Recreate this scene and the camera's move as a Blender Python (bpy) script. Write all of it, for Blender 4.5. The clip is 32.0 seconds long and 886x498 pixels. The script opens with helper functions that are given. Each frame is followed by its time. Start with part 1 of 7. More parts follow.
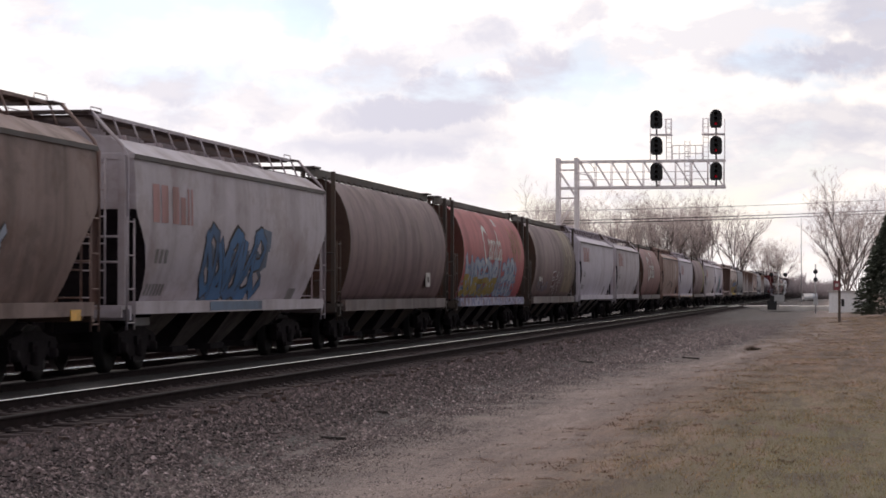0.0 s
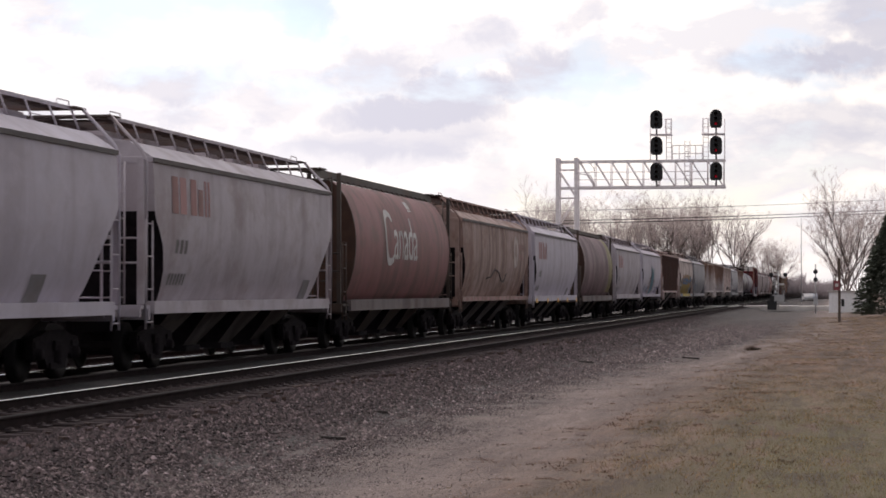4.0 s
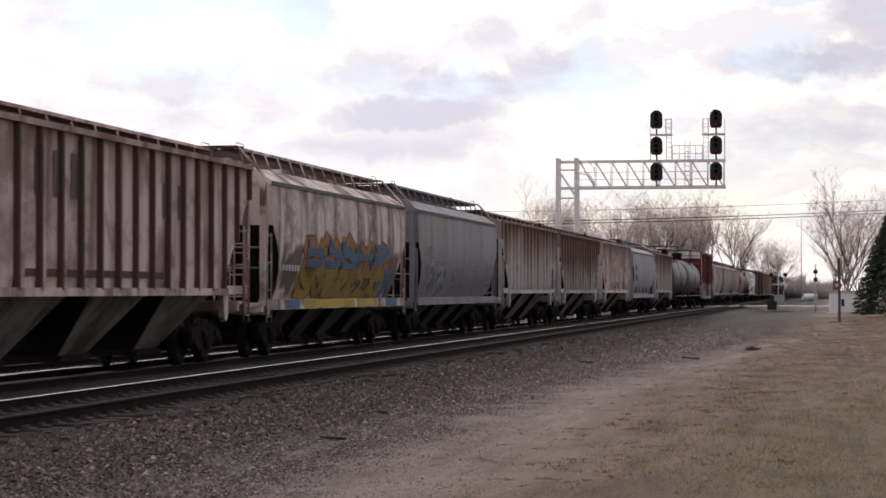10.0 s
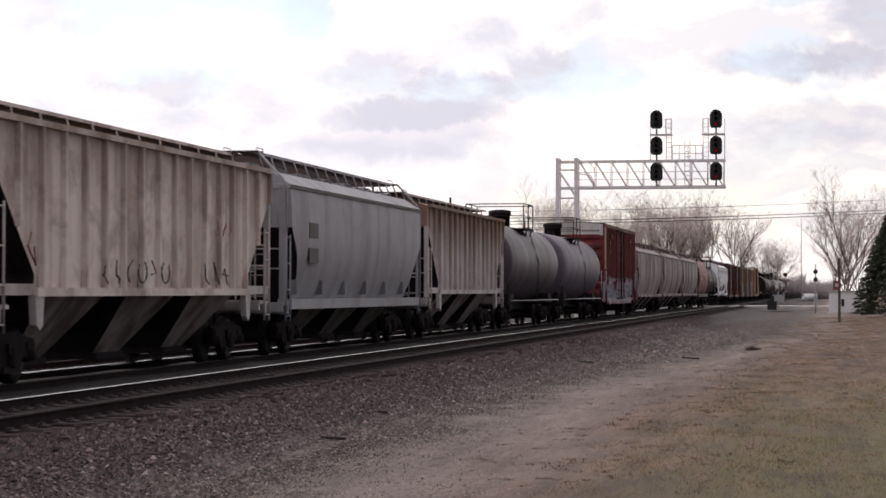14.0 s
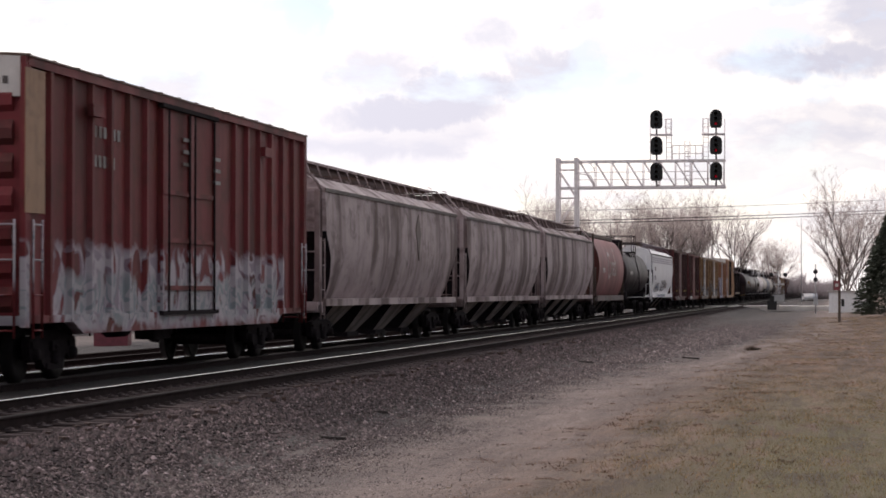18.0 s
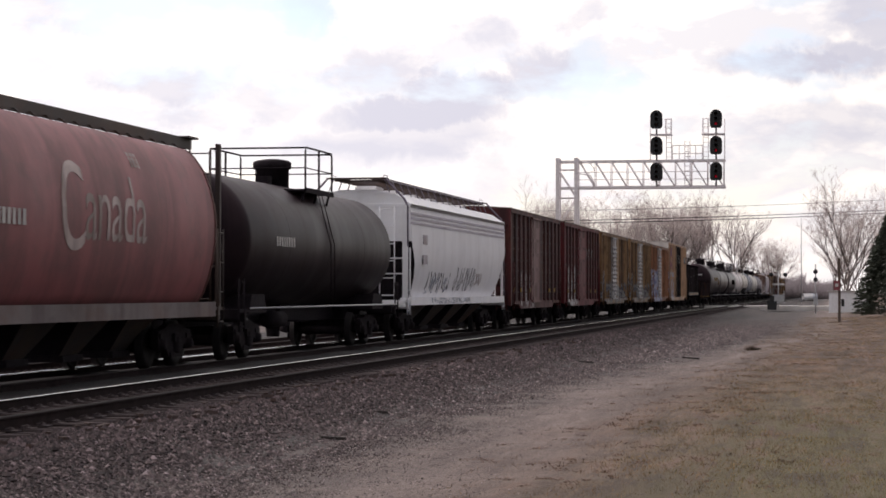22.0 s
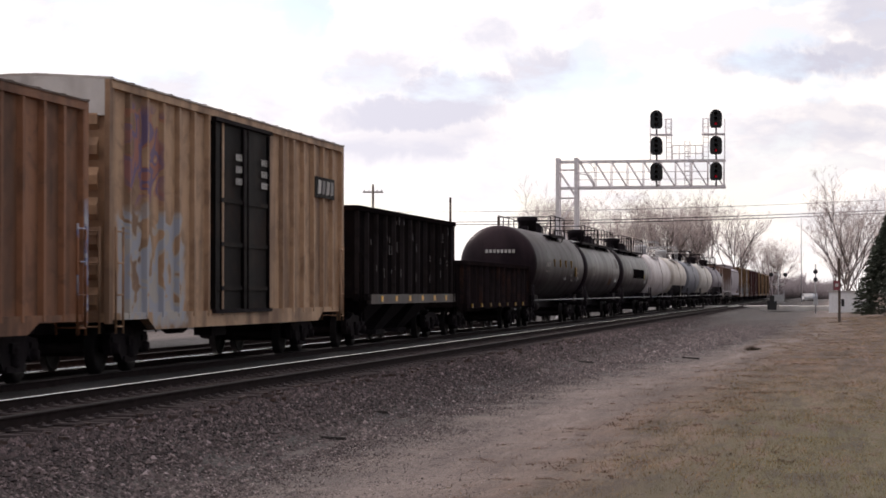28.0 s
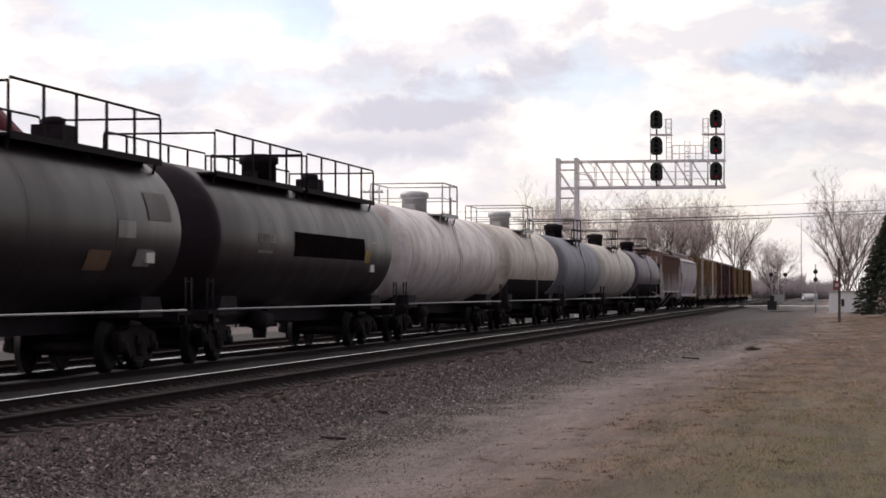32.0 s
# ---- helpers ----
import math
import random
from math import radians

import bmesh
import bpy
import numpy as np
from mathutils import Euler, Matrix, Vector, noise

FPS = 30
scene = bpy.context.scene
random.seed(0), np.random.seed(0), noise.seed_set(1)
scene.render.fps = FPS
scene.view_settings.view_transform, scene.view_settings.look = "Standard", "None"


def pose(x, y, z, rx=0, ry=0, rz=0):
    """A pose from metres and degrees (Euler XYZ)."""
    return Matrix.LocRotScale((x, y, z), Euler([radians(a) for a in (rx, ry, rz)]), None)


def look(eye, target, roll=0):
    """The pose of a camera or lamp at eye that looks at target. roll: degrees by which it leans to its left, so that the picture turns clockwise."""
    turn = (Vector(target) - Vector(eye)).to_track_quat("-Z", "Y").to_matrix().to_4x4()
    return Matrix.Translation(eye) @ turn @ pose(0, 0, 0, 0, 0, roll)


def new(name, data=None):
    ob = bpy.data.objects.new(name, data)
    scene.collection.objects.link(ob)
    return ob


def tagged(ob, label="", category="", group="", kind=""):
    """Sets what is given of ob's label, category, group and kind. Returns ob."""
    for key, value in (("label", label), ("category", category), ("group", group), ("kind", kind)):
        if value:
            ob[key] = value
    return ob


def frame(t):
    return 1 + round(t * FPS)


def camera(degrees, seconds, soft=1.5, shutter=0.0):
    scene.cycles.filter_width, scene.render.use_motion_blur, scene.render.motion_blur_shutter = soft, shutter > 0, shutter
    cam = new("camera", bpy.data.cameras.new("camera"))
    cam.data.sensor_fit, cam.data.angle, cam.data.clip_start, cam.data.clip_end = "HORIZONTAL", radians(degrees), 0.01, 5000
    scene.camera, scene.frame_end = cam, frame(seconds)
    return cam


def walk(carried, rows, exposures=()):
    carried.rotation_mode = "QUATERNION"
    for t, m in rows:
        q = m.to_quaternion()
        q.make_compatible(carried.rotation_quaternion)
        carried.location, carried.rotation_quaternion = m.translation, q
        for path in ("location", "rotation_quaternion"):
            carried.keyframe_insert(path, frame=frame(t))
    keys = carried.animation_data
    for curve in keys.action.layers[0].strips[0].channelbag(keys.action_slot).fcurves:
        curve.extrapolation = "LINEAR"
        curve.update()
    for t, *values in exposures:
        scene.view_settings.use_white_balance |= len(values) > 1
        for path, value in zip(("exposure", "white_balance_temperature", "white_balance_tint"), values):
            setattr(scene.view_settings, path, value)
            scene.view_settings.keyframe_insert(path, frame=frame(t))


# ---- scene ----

# The camera stands on the lawn beside a double-track main line. x runs along the
# tracks, away from the camera; y to the far side of the tracks; rail tops of the
# running track lie at z = 0.
cam = camera(22.28, 32.0, soft=1.65, shutter=0.12)
EYE = (0.0, 0.0, 1.48)
AIM = (98.50, 17.23, 1.48 + 1.885)
walk(cam, [(0.0, look(EYE, AIM)), (32.0, look(EYE, AIM))], exposures=[(0.0, 0.0, 6700, 22), (15.0, 0.05, 6700, 22), (18.0, 0.12, 6700, 22), (21.0, 0.03, 6700, 22), (25.0, 0.06, 6700, 22), (28.2, 0.10, 6700, 22), (29.0, -0.06, 6700, 22), (30.0, -0.13, 6700, 22), (31.0, -0.06, 6700, 22), (32.0, -0.06, 6700, 22)])

SPEED = 22.0          # of the freight train, metres a second
TRAIN_Y = 13.89       # centre line of the running track
NEAR_Y = 9.97         # centre line of the empty near track
NEAR_Z = 0.08         # its rail tops

# ---- sky and sun ----
SUN_EL, SUN_AZ = radians(40), radians(62)   # azimuth from +x towards +y
sun_dir = Vector((math.cos(SUN_EL) * math.cos(SUN_AZ), math.cos(SUN_EL) * math.sin(SUN_AZ), math.sin(SUN_EL)))


CLOUD_AT = (0.62, 0.21, 0.30)


def make_world():
    w = bpy.data.worlds.new("sky")
    scene.world = w
    w.use_nodes = True
    nt = w.node_tree
    n, l = nt.nodes, nt.links
    n.clear()
    out = n.new("ShaderNodeOutputWorld")
    bg = n.new("ShaderNodeBackground")
    sky = n.new("ShaderNodeTexSky")
    sky.sky_type, sky.sun_disc = "NISHITA", False
    sky.sun_elevation, sky.sun_rotation = SUN_EL, math.pi / 2 - SUN_AZ
    sky.dust_density, sky.air_density, sky.ozone_density = 0.6, 1.0, 1.5
    tc = n.new("ShaderNodeTexCoord")
    # heaped clouds: a noise over the directions, taller than wide against the horizon
    mp = n.new("ShaderNodeMapping")
    mp.inputs["Location"].default_value = CLOUD_AT
    mp.inputs["Scale"].default_value = (1.0, 1.0, 2.5)
    l.new(tc.outputs["Generated"], mp.inputs[0])
    up = n.new("ShaderNodeVectorMath"); up.operation = "ADD"
    up.inputs[1].default_value = (0.0, 0.006, 0.019)
    l.new(mp.outputs[0], up.inputs[0])

    def noise_tex(scale, detail, rough, dist, src):
        t = n.new("ShaderNodeTexNoise")
        t.inputs["Scale"].default_value, t.inputs["Detail"].default_value = scale, detail
        t.inputs["Roughness"].default_value, t.inputs["Distortion"].default_value = rough, dist
        l.new(src.outputs[0], t.inputs["Vector"])
        return t

    def ramp(src, stops):
        r = n.new("ShaderNodeValToRGB")
        e = r.color_ramp.elements
        while len(e) < len(stops):
            e.new(0.5)
        for el, (p, c) in zip(e, stops):
            el.position, el.color = p, (*c, 1)
        l.new(src, r.inputs[0])
        return r

    cover = noise_tex(11.0, 9, 0.56, 0.08, mp)
    above = noise_tex(11.0, 8, 0.55, 0.08, up)
    mask = ramp(cover.outputs["Fac"], [(0.39, (0.25, 0.25, 0.25)), (0.50, (1, 1, 1))])
    # lit tops and greyer bases: density here against density just above
    sub = n.new("ShaderNodeMath"); sub.operation = "SUBTRACT"
    l.new(cover.outputs["Fac"], sub.inputs[0]); l.new(above.outputs["Fac"], sub.inputs[1])
    mad = n.new("ShaderNodeMath"); mad.operation = "MULTIPLY_ADD"
    mad.inputs[1].default_value, mad.inputs[2].default_value = 6.5, -0.56
    l.new(sub.outputs[0], mad.inputs[0])
    big = noise_tex(6.0, 5, 0.5, 0.1, up)
    mad2 = n.new("ShaderNodeMath"); mad2.operation = "MULTIPLY_ADD"
    mad2.inputs[1].default_value = 2.0
    l.new(big.outputs["Fac"], mad2.inputs[0]); l.new(mad.outputs[0], mad2.inputs[2])
    heap = ramp(mad2.outputs[0], [(0.05, (0.86, 0.90, 0.90)), (0.30, (0.97, 1.00, 0.96)), (0.55, (1.06, 1.08, 1.00)), (0.80, (1.17, 1.18, 1.06))])
    # the larger cloud masses over the line: centre across and up, half width and height, in milliradians
    wob = noise_tex(34.0, 6, 0.62, 0.3, tc)
    off = n.new("ShaderNodeVectorMath"); off.operation = "MULTIPLY_ADD"
    off.inputs[1].default_value, off.inputs[2].default_value = (0.05, 0.05, 0.030), (-0.025, -0.025, -0.015)
    l.new(wob.outputs["Color"], off.inputs[0])
    bent = n.new("ShaderNodeVectorMath"); bent.operation = "ADD"
    l.new(tc.outputs["Generated"], bent.inputs[0]); l.new(off.outputs[0], bent.inputs[1])
    az = math.atan2(AIM[1], AIM[0])

    def masses(lobes):
        total = None
        for across, high, half, tall, amount in lobes:
            a = az - across / 1000
            m = n.new("ShaderNodeMapping"); m.vector_type = "TEXTURE"
            m.inputs["Location"].default_value = (math.cos(a), math.sin(a), high / 1000)
            m.inputs["Rotation"].default_value = (0, 0, a)
            m.inputs["Scale"].default_value = (0.5, half / 1000, tall / 1000)
            l.new(bent.outputs[0], m.inputs[0])
            ln = n.new("ShaderNodeVectorMath"); ln.operation = "LENGTH"
            l.new(m.outputs[0], ln.inputs[0])
            r = n.new("ShaderNodeMapRange"); r.interpolation_type = "SMOOTHSTEP"
            r.inputs["From Min"].default_value, r.inputs["From Max"].default_value, r.inputs["To Max"].default_value = 1.45, 0.55, amount
            l.new(ln.outputs["Value"], r.inputs["Value"])
            if total is None:
                total = r.outputs[0]
            else:
                mm = n.new("ShaderNodeMath"); mm.operation = "MAXIMUM"
                l.new(total, mm.inputs[0]); l.new(r.outputs[0], mm.inputs[1])
                total = mm.outputs[0]
        return total

    def tinted(fac, a, col):
        m = n.new("ShaderNodeMix"); m.data_type = "RGBA"
        l.new(fac, m.inputs[0]); l.new(a, m.inputs[6]); m.inputs[7].default_value = (*col, 1)
        return m.outputs[2]

    c = tinted(masses([(-60, 124, 16, 14, 0.9), (63, 93, 11, 16, 0.6), (78, 90, 14, 9, 0.5), (158, 130, 18, 8, 0.6), (10, 132, 20, 6, 0.4)]), heap.outputs[0], (0.66, 0.83, 0.93))
    c = tinted(masses([(-167, 122, 28, 9, 0.45), (-120, 91, 30, 11, 0.75), (-76, 86, 26, 10, 0.6), (-110, 74, 20, 6, 0.5), (-26, 97, 24, 13, 0.8), (-10, 79, 45, 10, 0.95), (20, 116, 14, 9, 0.55),
                       (43, 97, 15, 11, 0.85), (10, 89, 32, 8, 0.95), (-20, 68, 52, 10, 0.7), (26, 48, 26, 12, 0.5), (62, 122, 10, 8, 0.5), (158, 99, 32, 8, 1.0), (182, 102, 22, 8, 0.9), (190, 118, 17, 13, 0.85),
                       (175, 72, 24, 10, 0.55), (150, 68, 18, 8, 0.35), (120, 52, 26, 8, 0.3), (-185, 70, 24, 12, 0.4)]), c, (0.615, 0.66, 0.735))
    low = n.new("ShaderNodeMapRange")
    low.inputs["From Min"].default_value, low.inputs["From Max"].default_value, low.inputs["To Max"].default_value = 0.06, 0.015, 0.6
    sepz = n.new("ShaderNodeSeparateXYZ")
    l.new(tc.outputs["Generated"], sepz.inputs[0]); l.new(sepz.outputs["Z"], low.inputs["Value"])
    c = tinted(low.outputs[0], c, (1.08, 1.08, 1.02))
    # clouds glow towards the sun and are greyer away from it
    dot = n.new("ShaderNodeVectorMath"); dot.operation = "DOT_PRODUCT"
    l.new(tc.outputs["Generated"], dot.inputs[0]); dot.inputs[1].default_value = sun_dir
    glow = n.new("ShaderNodeMapRange")
    glow.inputs["From Min"].default_value, glow.inputs["From Max"].default_value = -0.5, 0.55
    glow.inputs["To Min"].default_value, glow.inputs["To Max"].default_value = 0.135, 1.10
    l.new(dot.outputs["Value"], glow.inputs["Value"])
    lit = n.new("ShaderNodeMix"); lit.data_type = "RGBA"; lit.blend_type = "MULTIPLY"; lit.inputs[0].default_value = 1.0
    l.new(c, lit.inputs[6])
    gc = n.new("ShaderNodeCombineColor")
    for i in range(3):
        l.new(glow.outputs[0], gc.inputs[i])
    l.new(gc.outputs[0], lit.inputs[7])
    skys = n.new("ShaderNodeMix"); skys.data_type = "RGBA"; skys.blend_type = "MULTIPLY"; skys.inputs[0].default_value = 1.0
    l.new(sky.outputs[0], skys.inputs[6]); skys.inputs[7].default_value = (0.17, 0.165, 0.165, 1)
    mix = n.new("ShaderNodeMix"); mix.data_type = "RGBA"
    # white haze along the horizon
    sep = n.new("ShaderNodeSeparateXYZ")
    l.new(tc.outputs["Generated"], sep.inputs[0])
    hz = n.new("ShaderNodeMapRange")
    hz.inputs["From Min"].default_value, hz.inputs["From Max"].default_value = 0.06, 0.012
    l.new(sep.outputs["Z"], hz.inputs["Value"])
    mx = n.new("ShaderNodeMath"); mx.operation = "MAXIMUM"
    l.new(mask.outputs[0], mx.inputs[0]); l.new(hz.outputs[0], mx.inputs[1])
    l.new(mx.outputs[0], mix.inputs[0]); l.new(skys.outputs[2], mix.inputs[6]); l.new(lit.outputs[2], mix.inputs[7])
    l.new(mix.outputs[2], bg.inputs[0])
    bg.inputs[1].default_value = 1.0
    l.new(bg.outputs[0], out.inputs[0])


make_world()
sun = new("sun", bpy.data.lights.new("sun", "SUN"))
sun.data.energy, sun.data.angle, sun.data.color = 2.15, radians(8), (1.0, 0.95, 0.88)
sun.matrix_world = look(sun_dir * 200, (0, 0, 0))


# ---- mesh and part helpers ----
class Shape:
    """Collects faces for one mesh."""

    def __init__(self):
        self.v, self.f, self.m, self.s = [], [], [], []

    def add(self, vs, fs, mi=0, sm=False):
        o = len(self.v)
        self.v += vs
        self.f += [tuple(i + o for i in f) for f in fs]
        self.m += [mi] * len(fs)
        self.s += [sm] * len(fs)
        return self

    def box(self, x0, x1, y0, y1, z0, z1, mi=0):
        vs = [(x, y, z) for z in (z0, z1) for y in (y0, y1) for x in (x0, x1)]
        return self.add(vs, [(0, 2, 3, 1), (4, 5, 7, 6), (0, 1, 5, 4), (2, 6, 7, 3), (0, 4, 6, 2), (1, 3, 7, 5)], mi)

    def prism(self, poly, a, b, axis="y", mi=0):
        """A polygon drawn out between a and b along one axis."""
        k = len(poly)
        if axis == "y":
            vs = [(p, a, q) for p, q in poly] + [(p, b, q) for p, q in poly]
        elif axis == "x":
            vs = [(a, p, q) for p, q in poly] + [(b, p, q) for p, q in poly]
        else:
            vs = [(p, q, a) for p, q in poly] + [(p, q, b) for p, q in poly]
        fs = [tuple(range(k)), tuple(range(2 * k - 1, k - 1, -1))]
        fs += [(i, (i + 1) % k, k + (i + 1) % k, k + i) for i in range(k)]
        return self.add(vs, fs, mi)

    def tube(self, pts, r, n=6, mi=0, r1=None, sm=True):
        pts = [Vector(p) for p in pts]
        k = len(pts)
        vs, fs = [], []
        for i, p in enumerate(pts):
            d = (pts[min(i + 1, k - 1)] - pts[max(i - 1, 0)]).normalized()
            a = d.orthogonal().normalized() if abs(d.z) > 0.9 else d.cross(Vector((0, 0, 1))).normalized()
            b = d.cross(a)
            rr = r if r1 is None else r + (r1 - r) * i / (k - 1)
            for j in range(n):
                w = 2 * math.pi * j / n
                vs.append(tuple(p + a * (rr * math.cos(w)) + b * (rr * math.sin(w))))
        for i in range(k - 1):
            for j in range(n):
                fs.append((i * n + j, i * n + (j + 1) % n, (i + 1) * n + (j + 1) % n, (i + 1) * n + j))
        self.add(vs, fs, mi, sm)
        o = len(self.v) - len(vs)
        self.f += [tuple(o + j for j in range(n - 1, -1, -1)), tuple(o + (k - 1) * n + j for j in range(n))]
        self.m += [mi, mi]
        self.s += [False, False]
        return self

    def lathe(self, prof, n, centre, axis="x", mi=0, sm=True):
        """A profile of (along, radius) turned about an axis through centre."""
        cx, cy, cz = centre
        vs, fs = [], []
        for a, r in prof:
            for j in range(n):
                w = 2 * math.pi * j / n
                p, q = r * math.cos(w), r * math.sin(w)
                vs.append((cx + a, cy + p, cz + q) if axis == "x" else (cx + p, cy + a, cz + q) if axis == "y" else (cx + p, cy + q, cz + a))
        k = len(prof)
        for i in range(k - 1):
            for j in range(n):
                fs.append((i * n + j, i * n + (j + 1) % n, (i + 1) * n + (j + 1) % n, (i + 1) * n + j))
        fs += [tuple(range(n)), tuple(range((k - 1) * n, k * n))]
        return self.add(vs, fs, mi, sm)

    def stack(self, levels, mi_side=0, mi_end=1):
        """Rectangles (z, half length, half width) one above another."""
        vs, fs, ms = [], [], []
        for z, hx, hy in levels:
            vs += [(-hx, -hy, z), (hx, -hy, z), (hx, hy, z), (-hx, hy, z)]
        k = len(levels)
        for i in range(k - 1):
            for j in range(4):
                fs.append((i * 4 + j, i * 4 + (j + 1) % 4, i * 4 + 4 + (j + 1) % 4, i * 4 + 4 + j))
                ms.append(mi_end if j in (1, 3) else mi_side)
        fs += [(3, 2, 1, 0), ((k - 1) * 4, (k - 1) * 4 + 1, (k - 1) * 4 + 2, (k - 1) * 4 + 3)]
        ms += [mi_end, mi_side]
        o = len(self.v)
        self.add(vs, fs)
        self.m[-len(ms):] = ms
        return self

    def slab(self, levels, mi_side=0):
        """Two smooth bulged sides through (z, half length, half width)."""
        for sg in (-1, 1):
            vs = []
            for z, hx, hy in levels:
                vs += [(-hx, sg * hy, z), (0.0, sg * hy, z), (hx, sg * hy, z)]
            fs = [(i * 3 + j, i * 3 + j + 1, i * 3 + 4 + j, i * 3 + 3 + j) for i in range(len(levels) - 1) for j in (0, 1)]
            self.add(vs, fs, mi_side, True)
        return self

    def mesh(self, name):
        me = bpy.data.meshes.new(name)
        me.from_pydata(self.v, [], self.f)
        for _ in range(max(self.m, default=0) + 1):
            me.materials.append(None)
        me.polygons.foreach_set("material_index", self.m)
        me.polygons.foreach_set("use_smooth", self.s)
        bm = bmesh.new()
        bm.from_mesh(me)
        bmesh.ops.recalc_face_normals(bm, faces=bm.faces)
        bm.to_mesh(me)
        bm.free()
        return me


MESHES = {}


def cached(key, build):
    """One mesh for all parts that are alike."""
    if key not in MESHES:
        MESHES[key] = build().mesh(key.split("|")[0])
    return MESHES[key]


def part(name, shape, material, parent, label="", m=None):
    """Links a shape or a mesh as one object under a thing or a part."""
    me = shape.mesh(name) if isinstance(shape, Shape) else shape
    ob = new(name, me)
    mats = material if isinstance(material, (list, tuple)) else [material]
    for i, slot in enumerate(ob.material_slots):
        slot.link = "OBJECT"
        slot.material = mats[min(i, len(mats) - 1)]
    ob.parent = parent
    if m is not None:
        ob.matrix_local = m
    if label:
        tagged(ob, label)
    return ob


def thing(name, label, category, group="", m=None, kind=""):
    ob = new(name)
    ob.empty_display_size = 0.3
    if m is not None:
        ob.matrix_basis = m
    return tagged(ob, label, category, group, kind)


# ---- materials ----
def material(name):
    mt = bpy.data.materials.new(name)
    mt.use_nodes = True
    nt = mt.node_tree
    return mt, nt.nodes, nt.links, nt.nodes["Principled BSDF"]


def tex(n, l, kind, src, scale, detail=4, rough=0.55, mapping=None, rnd=False):
    mp = n.new("ShaderNodeMapping")
    if mapping:
        mp.inputs["Scale"].default_value = mapping
    l.new(src, mp.inputs[0])
    if rnd:
        oi = n.new("ShaderNodeObjectInfo")
        mul = n.new("ShaderNodeVectorMath"); mul.operation = "SCALE"; mul.inputs[3].default_value = 37.0
        cb = n.new("ShaderNodeCombineXYZ")
        for i in range(3):
            l.new(oi.outputs["Random"], cb.inputs[i])
        l.new(cb.outputs[0], mul.inputs[0]); l.new(mul.outputs[0], mp.inputs["Location"])
    t = n.new("ShaderNodeTexNoise" if kind == "noise" else "ShaderNodeTexVoronoi")
    t.inputs["Scale"].default_value = scale
    if kind == "noise":
        t.inputs["Detail"].default_value, t.inputs["Roughness"].default_value = detail, rough
    l.new(mp.outputs[0], t.inputs["Vector"])
    return t


def ramped(n, l, src, lo, hi, top=1.0):
    r = n.new("ShaderNodeMapRange")
    r.inputs["From Min"].default_value, r.inputs["From Max"].default_value = lo, hi
    r.inputs["To Max"].default_value = top
    l.new(src, r.inputs["Value"])
    return r.outputs[0]


def blend(n, l, fac, a, b, mode="MIX"):
    mx = n.new("ShaderNodeMix"); mx.data_type = "RGBA"; mx.blend_type = mode
    if isinstance(fac, (int, float)):
        mx.inputs[0].default_value = fac
    else:
        l.new(fac, mx.inputs[0])
    for i, c in ((6, a), (7, b)):
        if isinstance(c, (tuple, list)):
            mx.inputs[i].default_value = (*c[:3], 1)
        else:
            l.new(c, mx.inputs[i])
    return mx.outputs[2]


def bumped(n, l, bs, src, strength, dist):
    b = n.new("ShaderNodeBump")
    b.inputs["Strength"].default_value, b.inputs["Distance"].default_value = strength, dist
    l.new(src, b.inputs["Height"])
    l.new(b.outputs[0], bs.inputs["Normal"])


def box_mask(n, l, tc, x0, x1, z0, z1, soft=0.12):
    """1 inside a rectangle of the side, 0 outside, with ragged soft edges."""
    sep = n.new("ShaderNodeSeparateXYZ")
    wob = tex(n, l, "noise", tc, 2.5, 3)
    ad = n.new("ShaderNodeVectorMath"); ad.operation = "MULTIPLY_ADD"
    ad.inputs[1].default_value = (0.5, 0, 0.5)
    l.new(wob.outputs["Color"], ad.inputs[0]); l.new(tc, ad.inputs[2])
    l.new(ad.outputs[0], sep.inputs[0])
    out = None
    for k, lo, hi in (("X", x0 + 0.25, x1 + 0.25), ("Z", z0 + 0.25, z1 + 0.25)):
        a = ramped(n, l, sep.outputs[k], lo - soft, lo + soft)
        b = ramped(n, l, sep.outputs[k], hi + soft, hi - soft)
        for s in (a, b):
            if out is None:
                out = s
            else:
                m = n.new("ShaderNodeMath"); m.operation = "MULTIPLY"
                l.new(out, m.inputs[0]); l.new(s, m.inputs[1])
                out = m.outputs[0]
    return out


PAINTS = {}


